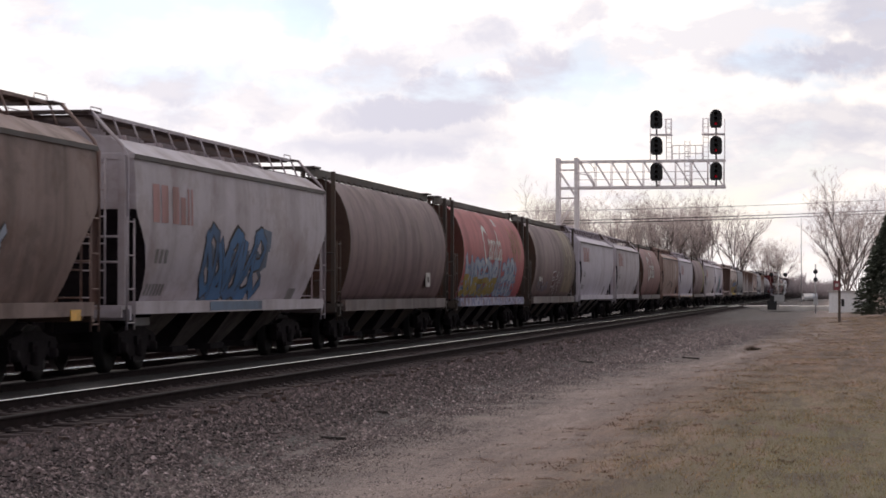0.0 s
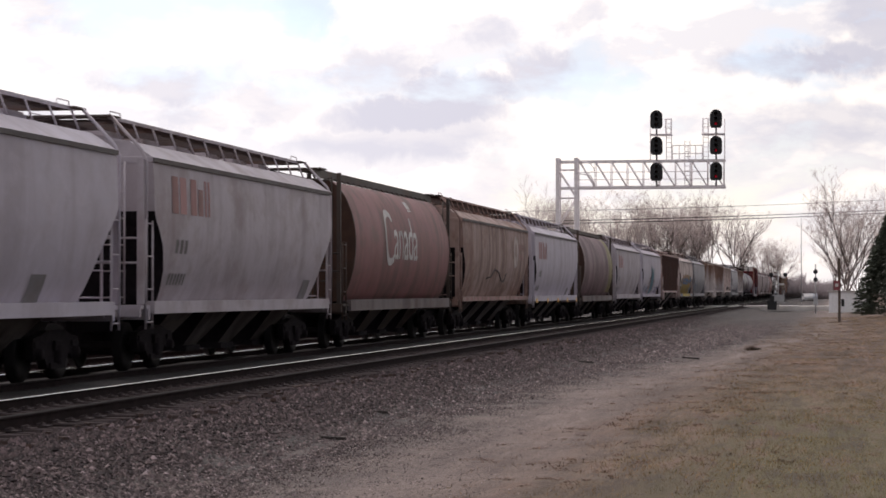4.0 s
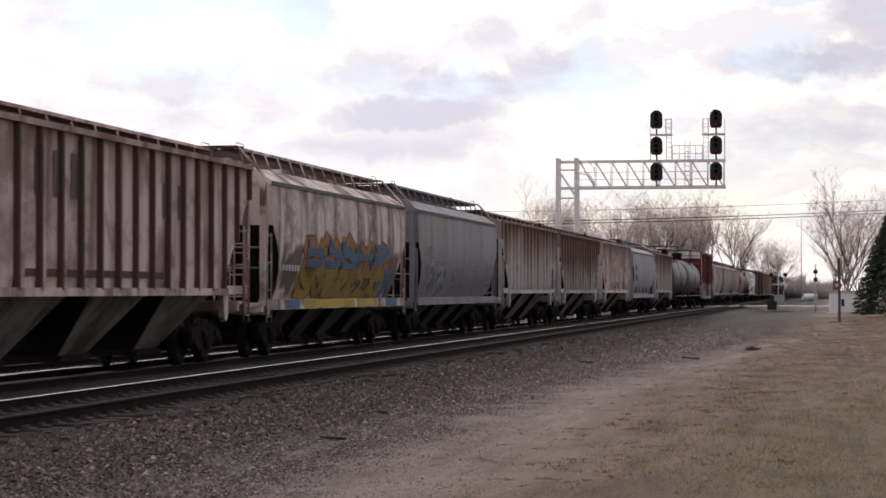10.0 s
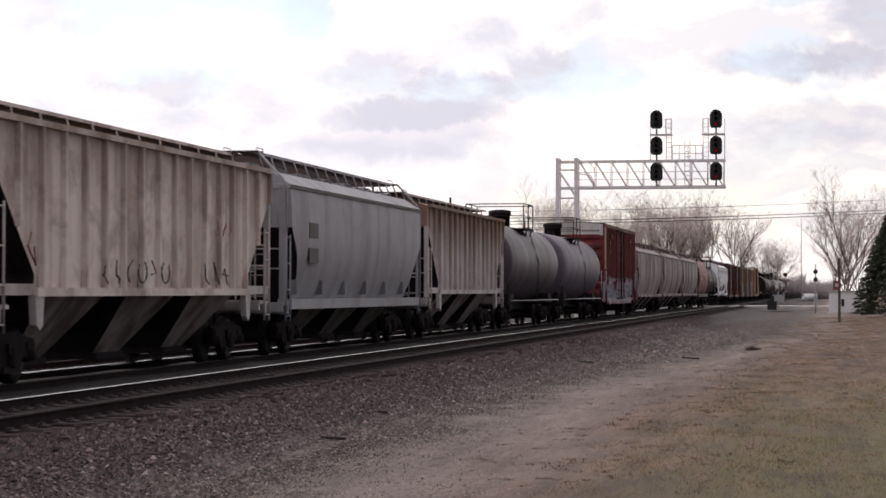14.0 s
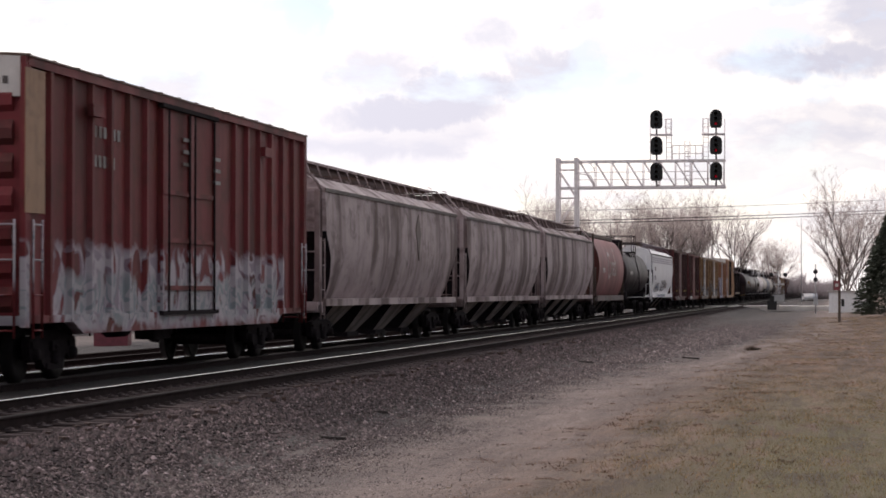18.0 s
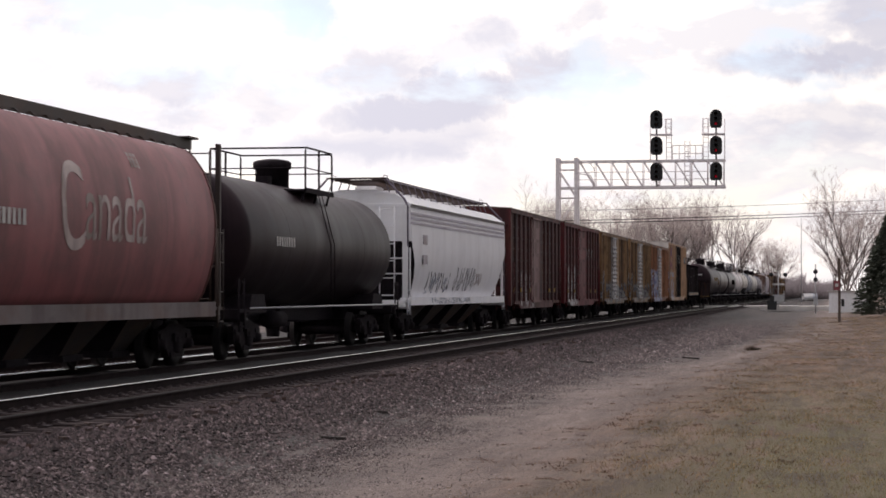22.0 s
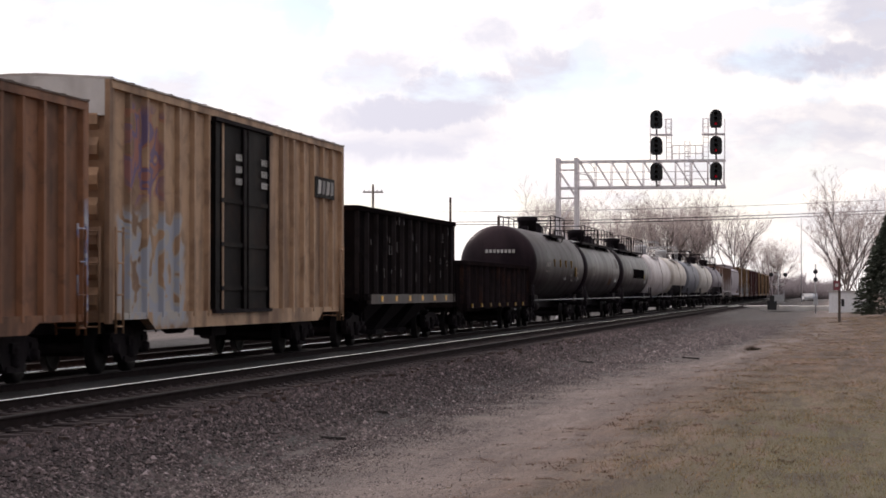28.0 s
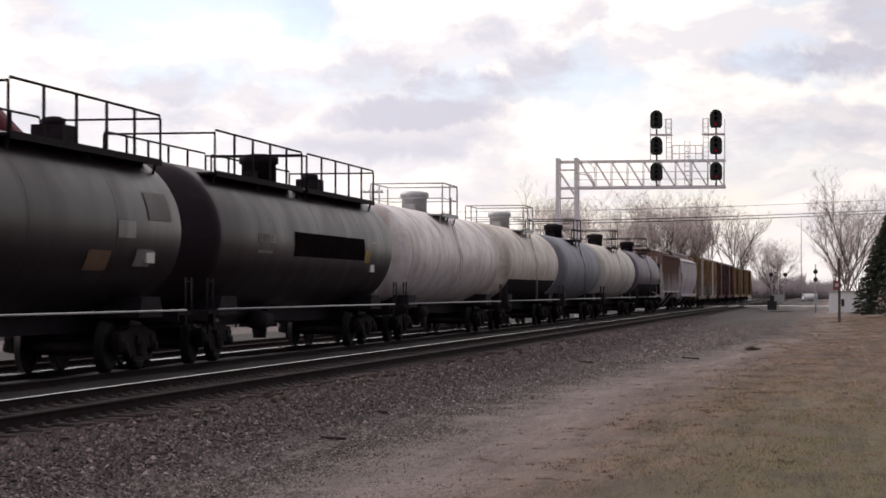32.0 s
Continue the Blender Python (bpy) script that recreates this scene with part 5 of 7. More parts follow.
# ---- behind the tracks ----
def make_gantry():
    g = thing("signal_bridge", "grey cantilever signal bridge with two stacks of signals", "signal bridge", m=pose(151.5, 0, 0))
    zb, zt = 8.46, 10.24
    y_in, y_out, y_mid = 18.55, 7.30, 17.30
    for y in (y_in, y_mid):
        for dx in (-0.45, 0.45):
            part("column", Shape().box(-0.12, 0.12, -0.12, 0.12, -0.5, zt + 0.25), GALV_RED, g, m=pose(dx, y, 0))
    for dx in (-0.45, 0.45):
        for z in (zb, zt):
            part("chord", Shape().box(-0.055, 0.055, y_out, y_in, -0.075, 0.075), GALV_RED, g, m=pose(dx, 0, z))
        n = 9
        for i in range(n):
            a = y_mid - 0.2 - i * (y_mid - 0.3 - y_out) / n
            b = a - (y_mid - 0.3 - y_out) / n
            part("diagonal", Shape().tube([(0, a, zt), (0, b, zb)], 0.038, 5), GALV_RED, g, m=pose(dx, 0, 0))
            part("upright", Shape().tube([(0, b, zt), (0, b, zb)], 0.03, 5), GALV_RED, g, m=pose(dx, 0, 0))
        z = 0.2
        i = 0
        while z < zt - 1.5:
            part("tower_brace", Shape().tube([(0, y_in if i % 2 else y_mid, z), (0, y_mid if i % 2 else y_in, z + 1.9)], 0.04, 5), GALV_RED, g, m=pose(dx, 0, 0))
            part("tower_strut", Shape().tube([(0, y_in, z + 1.9), (0, y_mid, z + 1.9)], 0.04, 5), GALV_RED, g, m=pose(dx, 0, 0))
            z += 1.9
            i += 1
    part("walkway", Shape().box(-0.42, 0.42, y_out, y_mid, zb + 0.08, zb + 0.12), GALV_RED, g)
    for dz in (0.55, 1.05):
        part("handrail", Shape().tube([(-0.5, y_out, zb + dz), (-0.5, y_mid, zb + dz)], 0.025, 5), GALV_RED, g)
    part("conduit", Shape().tube([(-0.6, 16.9, zt), (-0.6, 16.3, zt - 0.15), (-0.6, 16.0, zt - 0.6), (-0.6, 16.5, zt - 0.8)], 0.04, 6).tube([(-0.6, 17.2, zt - 0.8), (-0.6, 16.3, zt - 0.95), (-0.6, 16.05, zt - 1.5), (-0.6, 16.2, zb)], 0.04, 6), GALV_RED, g)
    # railed gangway between the two signal stacks, with an access ladder
    gw = Shape()
    for z in (10.75, 11.30):
        gw.tube([(0.2, 8.85, z), (0.2, 10.85, z)], 0.03, 5)
    for y in (8.85, 9.3, 9.8, 10.4, 10.85):
        gw.tube([(0.2, y, zt), (0.2, y, 11.30)], 0.025, 5)
    part("gangway_rail", gw, GALV_RED, g)
    ld = Shape()
    for y in (9.65, 10.0):
        ld.tube([(-0.2, y, zb), (-0.2, y, 11.6)], 0.03, 5)
    for i in range(10):
        ld.tube([(-0.2, 9.65, zb + 0.15 + 0.32 * i), (-0.2, 10.0, zb + 0.15 + 0.32 * i)], 0.02, 5)
    part("access_ladder", ld, GALV_RED, g)
    head = cached("signal_head", signal_head)
    lens = cached("signal_lens", lambda: Shape().lathe([(-0.02, 0.085), (0.0, 0.02)], 14, (0, 0, 0), "x"))
    for y, red in ((7.90, True), (11.87, False)):
        part("mast", Shape().tube([(-0.35, y, zb), (-0.35, y, 13.1)], 0.06, 8), GALV_RED, g)
        for z in (13.0, 11.23, 9.49):
            h = part("signal_head", head, SIGNAL_BLACK, g, m=pose(-0.62, y, z))
            for k, dz in enumerate((0.34, 0.0, -0.34)):
                part("signal_lens", lens, LENS_RED if (red and k == 2) else LENS_DARK, h, m=pose(-0.09, 0, dz))
        cg = Shape()
        for z in (12.05,):
            cg.box(-0.5, 0.6, y - 1.0 if not red else y - 0.55, y + 0.45 if not red else y + 0.95, z - 0.08, z)
        yl = y - 0.95 if not red else y + 0.9
        for yy in (yl, yl + (0.35 if not red else -0.35)):
            cg.tube([(0.3, yy, zt), (0.3, yy, 13.1)], 0.025, 5)
            cg.tube([(-0.3, yy, 12.05), (-0.3, yy, 13.1)], 0.025, 5)
        yo = y + 0.45 if not red else y - 0.55
        cg.tube([(0.0, yo, zt), (0.0, yo, 13.05)], 0.03, 5)
        for i in range(9):
            z = zt + 0.3 + 0.32 * i
            cg.tube([(0.3, yl, z), (0.3, yl + (0.35 if not red else -0.35), z)], 0.018, 5)
        for z in (12.55, 13.08):
            cg.tube([(0.3, yl, z), (0.3, yl + (0.5 if not red else -0.5), z)], 0.022, 5)
            cg.tube([(-0.3, yl, z), (0.3, yl, z)], 0.022, 5)
        part("service_cage", cg, GALV_RED, g)


def signal_head():
    s = Shape()
    k = 14
    pts = []
    for i in range(k + 1):
        w = math.pi * i / k
        pts.append((0.41 * math.cos(w), 0.22 + 0.41 * math.sin(w)))
    pts += [(-0.41, -0.42), (-0.30, -0.60), (0.30, -0.60), (0.41, -0.42)]
    s.prism(pts, -0.02, 0.03, "x")
    s.box(0.03, 0.30, -0.2, 0.2, -0.5, 0.5)
    for dz in (0.34, 0.0, -0.34):
        for i in range(9):
            a, b = math.radians(-30 + 30 * i), math.radians(-30 + 30 * (i + 1))
            p, q = (0.14 * math.cos(a), dz + 0.14 * math.sin(a)), (0.14 * math.cos(b), dz + 0.14 * math.sin(b))
            if i < 8:
                s.add([(-0.28, *p), (-0.28, *q), (-0.02, *q), (-0.02, *p)], [(0, 1, 2, 3)])
    s.tube([(0.1, 0, -0.6), (0.1, 0, -0.95)], 0.05, 6)
    return s


def lens_material(name, col, glow):
    mt, n, l, bs = material(name)
    bs.inputs["Base Color"].default_value = (*col, 1)
    bs.inputs["Roughness"].default_value = 0.15
    bs.inputs["Emission Color"].default_value = (*col, 1)
    bs.inputs["Emission Strength"].default_value = glow
    return mt


LENS_RED = lens_material("red_lens_lit", (0.7, 0.02, 0.04), 0.17)
LENS_DARK = lens_material("unlit_lens", (0.03, 0.015, 0.015), 0.0)
make_gantry()


def bare_tree(seed, height, spread, trunks=1):
    """Leafless tree: tapered trunk, rising limbs, and a rounded crown of fine twigs."""
    r = random.Random(seed)
    wood, twigs = Shape(), Shape()

    def inside(p):
        return (p.x ** 2 + p.y ** 2) / (0.36 * spread / 0.66) ** 2 + ((p.z - 0.60) / 0.42) ** 2 < 1.0

    def grow(p, d, length, rad, lv):
        n = 4 if lv < 2 else 3 if lv < 4 else 2
        pts = [p]
        q, dd = p, d
        for i in range(n):
            dd = (dd + Vector((r.uniform(-1, 1), r.uniform(-1, 1), r.uniform(-0.25, 0.7))) * (0.13 if lv < 2 else 0.26)).normalized()
            e = q + dd * (length / n)
            if lv > 1 and not inside(e):
                e = q + dd * (0.35 * length / n)
            q = e
            pts.append(q)
        (wood if lv < 3 else twigs).tube(pts, max(0.0006, rad), 5 if lv < 2 else 3, 0, max(0.0004, rad * (0.62 if lv < 3 else 0.5)))
        if lv >= 5:
            return
        for i in range((7, 5, 4, 4, 3)[lv]):
            t = r.uniform(0.3, 1.0) if lv else r.uniform(0.35, 1.0)
            b = pts[min(n, 1 + int(t * (n - 1) + 0.5))]
            a = r.uniform(0, 2 * math.pi)
            side = Vector((math.cos(a), math.sin(a), r.uniform(-0.1, 0.45)))
            nd = (dd + side * spread * r.uniform(0.35, 1.25) * (1.0 if lv < 2 else 1.5)).normalized()
            grow(b, nd, length * (r.uniform(0.8, 1.3) if lv == 0 else r.uniform(0.45, 0.72)), rad * (0.56 if lv < 2 else 0.46), lv + 1)
    for i in range(trunks):
        a = 2 * math.pi * (i + r.random() * 0.5) / trunks
        d = Vector((math.cos(a) * 0.26, math.sin(a) * 0.26, 1)).normalized() if trunks > 1 else Vector((0, 0, 1))
        grow(Vector((0.012 * math.cos(a), 0.012 * math.sin(a), -0.02)), d, 0.30, 0.0105 if trunks == 1 else 0.0078, 0)
    top = sorted(v[2] for v in twigs.v)[int(len(twigs.v) * 0.995)]
    for s in (wood, twigs):
        s.v = [(x * height / top, y * height / top, z * height / top) for x, y, z in s.v]
    return wood, twigs


TREES = {}


def put_tree(x, y, z, seed, height, spread=0.75, trunks=1, turn=0.0, label="tall leafless tree with a spreading crown of fine twigs"):
    key = (seed, height, spread, trunks)
    if key not in TREES:
        a, b = bare_tree(seed, height, spread, trunks)
        TREES[key] = (a.mesh("trunk"), b.mesh("crown"))
    t = thing("bare_tree", label, "tree", "leafless trees", pose(x, y, z, 0, 0, turn))
    part("trunk", TREES[key][0], BARK, t)
    part("crown", TREES[key][1], TWIG, t)


def at(px, depth):
    """Plan position of a point px across and depth away."""
    r = (px - 784) / 3980 * depth
    return depth * 0.98505 + r * 0.1723, depth * 0.1723 - r * 0.98505


for i, (px, dep, h, sd, tk) in enumerate([(962, 300, 16.2, 1, 2), (1008, 320, 15, 2, 1), (1078, 300, 15, 3, 2), (1128, 310, 15.6, 4, 2), (1180, 300, 15.4, 5, 3), (1215, 330, 15, 2, 2), (1275, 300, 15.6, 1, 2), (1240, 320, 15, 3, 1),
                                           (1497, 205, 13.0, 4, 2), (1530, 215, 8.5, 5, 2), (1470, 260, 8.5, 3, 1), (345, 230, 13, 1, 1), (150, 230, 11, 5, 1), (430, 240, 12, 2, 1), (700, 260, 11, 3, 1), (565, 235, 9.5, 4, 1), (1320, 360, 12, 5, 1)]):
    x, y = at(px, dep)
    put_tree(x, y, -0.5, sd, h, 0.58 if tk == 1 else 0.66, tk, 67 * i)
x, y = at(1418, 400)
mast = thing("radio_mast", "thin pale radio mast far beyond the crossing", "mast", m=pose(x, y, -0.5))
part("shaft", Shape().tube([(0, 0, 0), (0, 0, 15.5)], 0.08, 6, 0, 0.05), GALV, mast)


def parked_car(px, dep, turn, col, label):
    x, y = at(px, dep)
    c = thing("parked_car", label, "car", m=pose(x, y, -0.42, 0, 0, turn))
    part("body", Shape().prism([(-2.2, 0.35), (2.2, 0.35), (2.25, 0.75), (1.3, 0.95), (0.7, 1.45), (-1.2, 1.5), (-2.1, 0.95), (-2.25, 0.7)], -0.85, 0.85), col, c)
    part("side_window", Shape().prism([(1.05, 0.98), (0.6, 1.38), (-1.1, 1.42), (-1.8, 0.98)], -0.87, 0.87), SIGNAL_BLACK, c)
    for wx in (-1.4, 1.4):
        for wy in (-0.8, 0.8):
            part("wheel", cached("car_wheel", lambda: Shape().lathe([(-0.1, 0.2), (-0.1, 0.33), (0.1, 0.33), (0.1, 0.2)], 14, (0, 0, 0), "y")), SIGNAL_BLACK, c, m=pose(wx, wy, 0.33))


parked_car(1428, 430, 8, paint((0.5, 0.5, 0.51), 0.2, 0.02, 0.4), "white car parked beyond the road crossing")
parked_car(1437, 450, 6, paint((0.30, 0.32, 0.36), 0.1, 0.02, 0.3), "grey car parked beyond the road crossing")
x, y = at(1370, 440)
put_tree(x, y, -0.5, 9, 12, 0.85, 3, 0, "round leafless tree beyond the road crossing")


def make_thicket():
    s = Shape()
    r = random.Random(5)
    for i in range(5200):
        px, dep = r.uniform(1330, 1475), r.uniform(560, 700)
        x, y = at(px, dep)
        h = r.uniform(0.4, 1.0) * (4.2 + 4.0 * noise.noise((px * 0.045, 3.0, dep * 0.004))) * (1.5 if px < 1420 else 0.75)
        s.tube([(x, y, -0.5), (x + r.uniform(-1, 1), y + r.uniform(-1.5, 1.5), h)], 0.09, 3, 0, 0.02)
    me = s.mesh("thicket")
    ob = part("thicket", me, plain("grey_thicket", (0.30, 0.255, 0.265), 0.95, 0.0, 0.3, 0.05, 0.1), None)
    tagged(ob, "distant grey leafless thicket along the line", "thicket", kind="stuff")


make_thicket()


def make_spruce(x, y, z, h, rad, seed):
    r = random.Random(seed)
    t = thing("spruce_tree", "dense dark green spruce tree on the lawn", "tree", m=pose(x, y, z))
    part("trunk", Shape().tube([(0, 0, -0.2), (0, 0, h * 0.95)], 0.16, 8, 0, 0.03), BARK, t)
    s = Shape()
    for i in range(6500):
        u = r.random() ** 0.85
        zz = 0.15 + u * (h - 0.2)
        rr = rad * (1 - u) ** 0.85 * r.uniform(0.55, 1.06) + 0.05
        a = r.uniform(0, 2 * math.pi)
        p = Vector((rr * math.cos(a), rr * math.sin(a), zz))
        out = Vector((math.cos(a), math.sin(a), -0.25 + r.uniform(-0.2, 0.3))).normalized()
        side = out.cross(Vector((0, 0, 1))).normalized()
        for k in range(5):
            d = (out + side * r.uniform(-0.9, 0.9) + Vector((0, 0, r.uniform(-0.4, 0.4)))).normalized()
            w = d.cross(Vector((r.uniform(-1, 1), r.uniform(-1, 1), r.uniform(-1, 1)))).normalized() * r.uniform(0.035, 0.07)
            q = p - out * r.uniform(0.0, 0.35)
            e = q + d * r.uniform(0.16, 0.34)
            s.add([tuple(q - w), tuple(q + w), tuple(e)], [(0, 1, 2)])
    me = bpy.data.meshes.new("foliage")
    me.from_pydata(s.v, [], s.f)
    me.materials.append(None)
    part("foliage", me, plain("spruce_needles", (0.042, 0.050, 0.034), 0.85, 0, 0.4, 1.5), t)


x, y = at(1580, 160)
make_spruce(x, y, -0.35, 7.9, 2.95, 3)


def make_poles():
    for px, dep, h, arm in ((660, 240, 13.4, True), (797, 240, 12.0, False), (883, 245, 10.2, False), (140, 240, 12.2, True), (1640, 250, 12.0, True)):
        x, y = at(px, dep)
        p = thing("utility_pole", "weathered wooden utility pole", "pole", "utility poles", pose(x, y, -0.5))
        part("shaft", Shape().tube([(0, 0, 0), (0, 0, h)], 0.17, 8, 0, 0.12), WOOD_POLE, p)
        if arm:
            part("crossarm", Shape().box(-0.06, 0.06, -1.1, 1.1, h - 0.9, h - 0.75), WOOD_POLE, p, m=pose(0, 0, 0, 0, 0, 12))
            for k in (-0.95, -0.45, 0.45, 0.95):
                part("insulator", cached("insulator", lambda: Shape().lathe([(0, 0.05), (0.1, 0.07), (0.2, 0.03)], 8, (0, 0, 0), "z")), GALV, p, m=pose(0, k, h - 0.75))
    # service wires over the tracks
    x0, y0 = at(100, 250)
    x1, y1 = at(1640, 250)
    for k, (za, zb, sag) in enumerate(((9.7, 10.75, 1.0), (9.35, 10.4, 0.95), (11.0, 11.9, 1.1))):
        pts = []
        for i in range(25):
            t = i / 24
            pts.append((x0 + (x1 - x0) * t, y0 + (y1 - y0) * t, za + (zb - za) * t - sag * 4 * t * (1 - t)))
        w = part("overhead_wire", Shape().tube(pts, 0.036 if k < 2 else 0.02, 4), WIRE, None)
        tagged(w, "dark overhead wire slung across the tracks", "wire", "overhead wires")


make_poles()


def make_crossing():
    rx = 232.0
    rd = Shape().prism([(-70, -0.10), (-4, -0.02), (8.4, 0.03), (15.6, -0.03), (22, -0.06), (60, -0.10), (60, -0.5), (-70, -0.5)], rx - 4.0, rx + 4.0, "x")
    tagged(part("crossing_road", rd, ROAD_PALE, None), "pale concrete road over the tracks", "road", kind="structure")
    x, y = at(1377, 224)
    s = thing("crossing_signal", "grade crossing signal mast with flashing lamps", "crossing signal", m=pose(x, y, -0.35))
    part("mast", Shape().tube([(0, 0, 0), (0, 0, 3.9)], 0.05, 8), GALV, s)
    part("lamp_arm", Shape().tube([(0, -0.8, 3.5), (0, 0.8, 3.5)], 0.05, 6), GALV, s)
    for k in (-0.7, 0.7):
        part("lamp", cached("crossing_lamp", lambda: Shape().lathe([(-0.12, 0.20), (0, 0.20), (0.2, 0.1)], 14, (0, 0, 0), "x")), SIGNAL_BLACK, s, m=pose(-0.1, k, 3.5))
    part("gate_counterweight", Shape().box(-0.25, 0.25, -0.5, 0.6, 0.7, 1.5).box(-0.08, 0.08, -0.6, -0.5, 0.7, 1.9), GALV, s)
    part("crossbuck", Shape().box(-0.02, 0.02, -0.6, 0.6, 2.45, 2.62), MARK_WHITE, s)
    x, y = at(1366, 222)
    b = thing("relay_box", "black metal relay box beside the crossing", "relay box", m=pose(x, y, -0.35))
    part("cabinet", Shape().box(-0.4, 0.4, -0.45, 0.45, 0.0, 0.8).box(-0.2, 0.2, -0.22, 0.22, 0.8, 1.4), SIGNAL_BLACK, b)
    part("lid", Shape().box(-0.45, 0.45, -0.5, 0.5, 0.8, 0.86), SIGNAL_BLACK, b)
    x, y = at(1443, 195)
    m = thing("mast_signal", "slim mast signal with two black heads", "signal", m=pose(x, y, -0.35))
    part("mast", Shape().tube([(0, 0, -0.1), (0, 0, 4.2)], 0.06, 8), GALV, m)
    for z in (3.55, 2.85):
        h = part("signal_head", cached("small_head", lambda: Shape().lathe([(-0.06, 0.17), (-0.02, 0.20), (0.02, 0.20), (0.2, 0.12)], 18, (0, 0, 0), "x").tube([(-0.3, 0, 0.05), (-0.06, 0, 0.05)], 0.09, 10)), SIGNAL_BLACK, m, m=pose(-0.1, 0, z))
    part("case", Shape().box(-0.15, 0.15, -0.18, 0.18, 0.7, 1.3), GALV, m)
    x, y = at(1485, 140)
    p = thing("marker_post", "square weathered post with a red sign", "post", m=pose(x, y, -0.45))
    part("post", Shape().box(-0.08, 0.08, -0.08, 0.08, 0, 4.0), WOOD_POLE, p)
    part("sign", Shape().box(-0.15, -0.12, -0.03, 0.34, 2.02, 2.60), plain("faded_red_sign", (0.22, 0.05, 0.06), 0.6), p)
    part("sign_stripe", Shape().box(-0.156, -0.151, 0.06, 0.26, 2.22, 2.42), MARK_WHITE, p)
    part("box", Shape().box(-0.12, 0.12, -0.30, -0.11, 1.0, 1.45), SIGNAL_BLACK, p)
    x, y = at(1500, 205)
    h = thing("equipment_shed", "low grey metal equipment shed with a flat roof", "shed", m=pose(x, y, -0.5))
    part("wall", Shape().box(-1.2, 1.2, -1.6, 1.7, 0, 1.95), GREY_PAINT, h)
    part("roof", Shape().box(-1.35, 1.35, -1.75, 1.85, 1.95, 2.05), MARK_WHITE, h)
    for k in (-1.2, -0.6, 0.0, 0.6, 1.2):
        part("wall_batten", Shape().box(-1.23, -1.2, k - 0.03, k + 0.03, 0, 1.95), GREY_PAINT, h)


make_crossing()


def make_conveyor():
    """Red lattice conveyor leg that climbs out of the yard."""
    c = thing("conveyor_truss", "faded red steel lattice conveyor rising over the yard", "conveyor")
    x0, y0 = at(200, 80)
    x1, y1 = at(-260, 80)
    z0, z1 = 3.4, 13.0
    a, b = Vector((x0, y0, z0)), Vector((x1, y1, z1))
    dn, dp = Vector((0, 0, -1.75)), Vector((1.1, 0.2, 0))
    for off, r in ((Vector(), 0.22), (dn, 0.15), (dp, 0.2), (dn + dp, 0.15)):
        part("chord", Shape().tube([a + off, b + off], r, 8), RED_STEEL, c)
    g = Shape().add([tuple(e + o + k) for e in (a, b) for o in (Vector(), dn * 0.42) for k in (Vector(), dp)], [(0, 1, 3, 2), (4, 6, 7, 5), (0, 2, 6, 4), (1, 5, 7, 3), (0, 4, 5, 1), (2, 3, 7, 6)])
    part("gallery", g, RED_STEEL, c)
    s = Shape()
    n = 16
    for i in range(n):
        p, q = a.lerp(b, i / n), a.lerp(b, (i + 1) / n)
        s.tube([p, q + dn], 0.05, 4).tube([p + dn, p], 0.05, 4).tube([p + dp, q + dn + dp], 0.05, 4).tube([p + dn, q + dn + dp], 0.04, 4)
    part("lattice", s, RED_STEEL, c)
    hop = Shape().prism([(-0.5, 2.6), (0.5, 2.6), (0.5, 3.4), (0.0, 3.9), (-0.5, 3.4)], -0.5, 0.5).box(-0.6, 0.6, -0.5, 0.5, -0.5, 3.0)
    part("boot", hop, RED_STEEL, c, m=Matrix.Translation((x0, y0, 0)) @ pose(0, 0, 0, 0, 0, 100))
    part("leg", Shape().tube([b + Vector((0, 0, -15)), b], 0.15, 6), RED_STEEL, c)


make_conveyor()


def make_yard_wall():
    w = thing("block_wall", "low weathered concrete block wall across the yard", "wall")
    me = cached("block", lambda: Shape().box(-0.74, 0.74, -0.3, 0.3, 0, 0.68).box(-0.2, 0.2, -0.12, 0.12, 0.68, 0.74))
    for i in range(70):
        part("block", me, CONCRETE, w, m=pose(62 + 1.5 * i, 33.0, -0.45, 0, 0, 0.8 * ((i * 7) % 5 - 2)))
    f = thing("pipe_fence", "rusty pipe fence along the yard", "fence")
    for i in range(45):
        part("fence_post", cached("fence_post", lambda: Shape().tube([(0, 0, 0), (0, 0, 1.5)], 0.045, 6)), RAIL_SIDE, f, m=pose(62 + 2.4 * i, 31.8, -0.5))
    for z in (0.5, 0.95):
        part("fence_rail", Shape().tube([(62, 31.8, z), (168, 31.8, z)], 0.04, 6), RAIL_SIDE, f)


make_yard_wall()

# ---- the cars of the train, front to rear ----
EDGE = [0.97, 1.80, 2.58, 3.39, 4.22, 5.02, 5.85, 6.61, 7.42, 8.25, 9.05, 9.85, 10.65, 11.42, 12.25, 13.05, 13.86, 14.67, 15.51, 16.33, 17.16, 17.94, 18.73, 19.56, 20.49, 21.46, 22.42, 23.37, 24.16, 25.00, 25.95, 26.74, 27.505, 28.27, 29.03, 29.74, 30.68, 31.44, 32.27, 33.17, 34.05, 34.99, 35.92, 36.74, 37.57, 38.52, 39.42, 40.32, 41.3, 42.1, 42.9, 43.75, 44.6, 45.5, 46.4, 47.3]
CARS = []
REFLECT_WORN = paint((0.30, 0.17, 0.025), 0.5, 0.25, 0.6)
SCRAWL_GREY = paint((0.17, 0.16, 0.17), 0.3, 0.1, 0.6)
MARK_WORN = paint((0.30, 0.29, 0.29), 0.5, 0.2, 0.6)
FADED_DARK = paint((0.22, 0.21, 0.215), 0.3, 0.1)
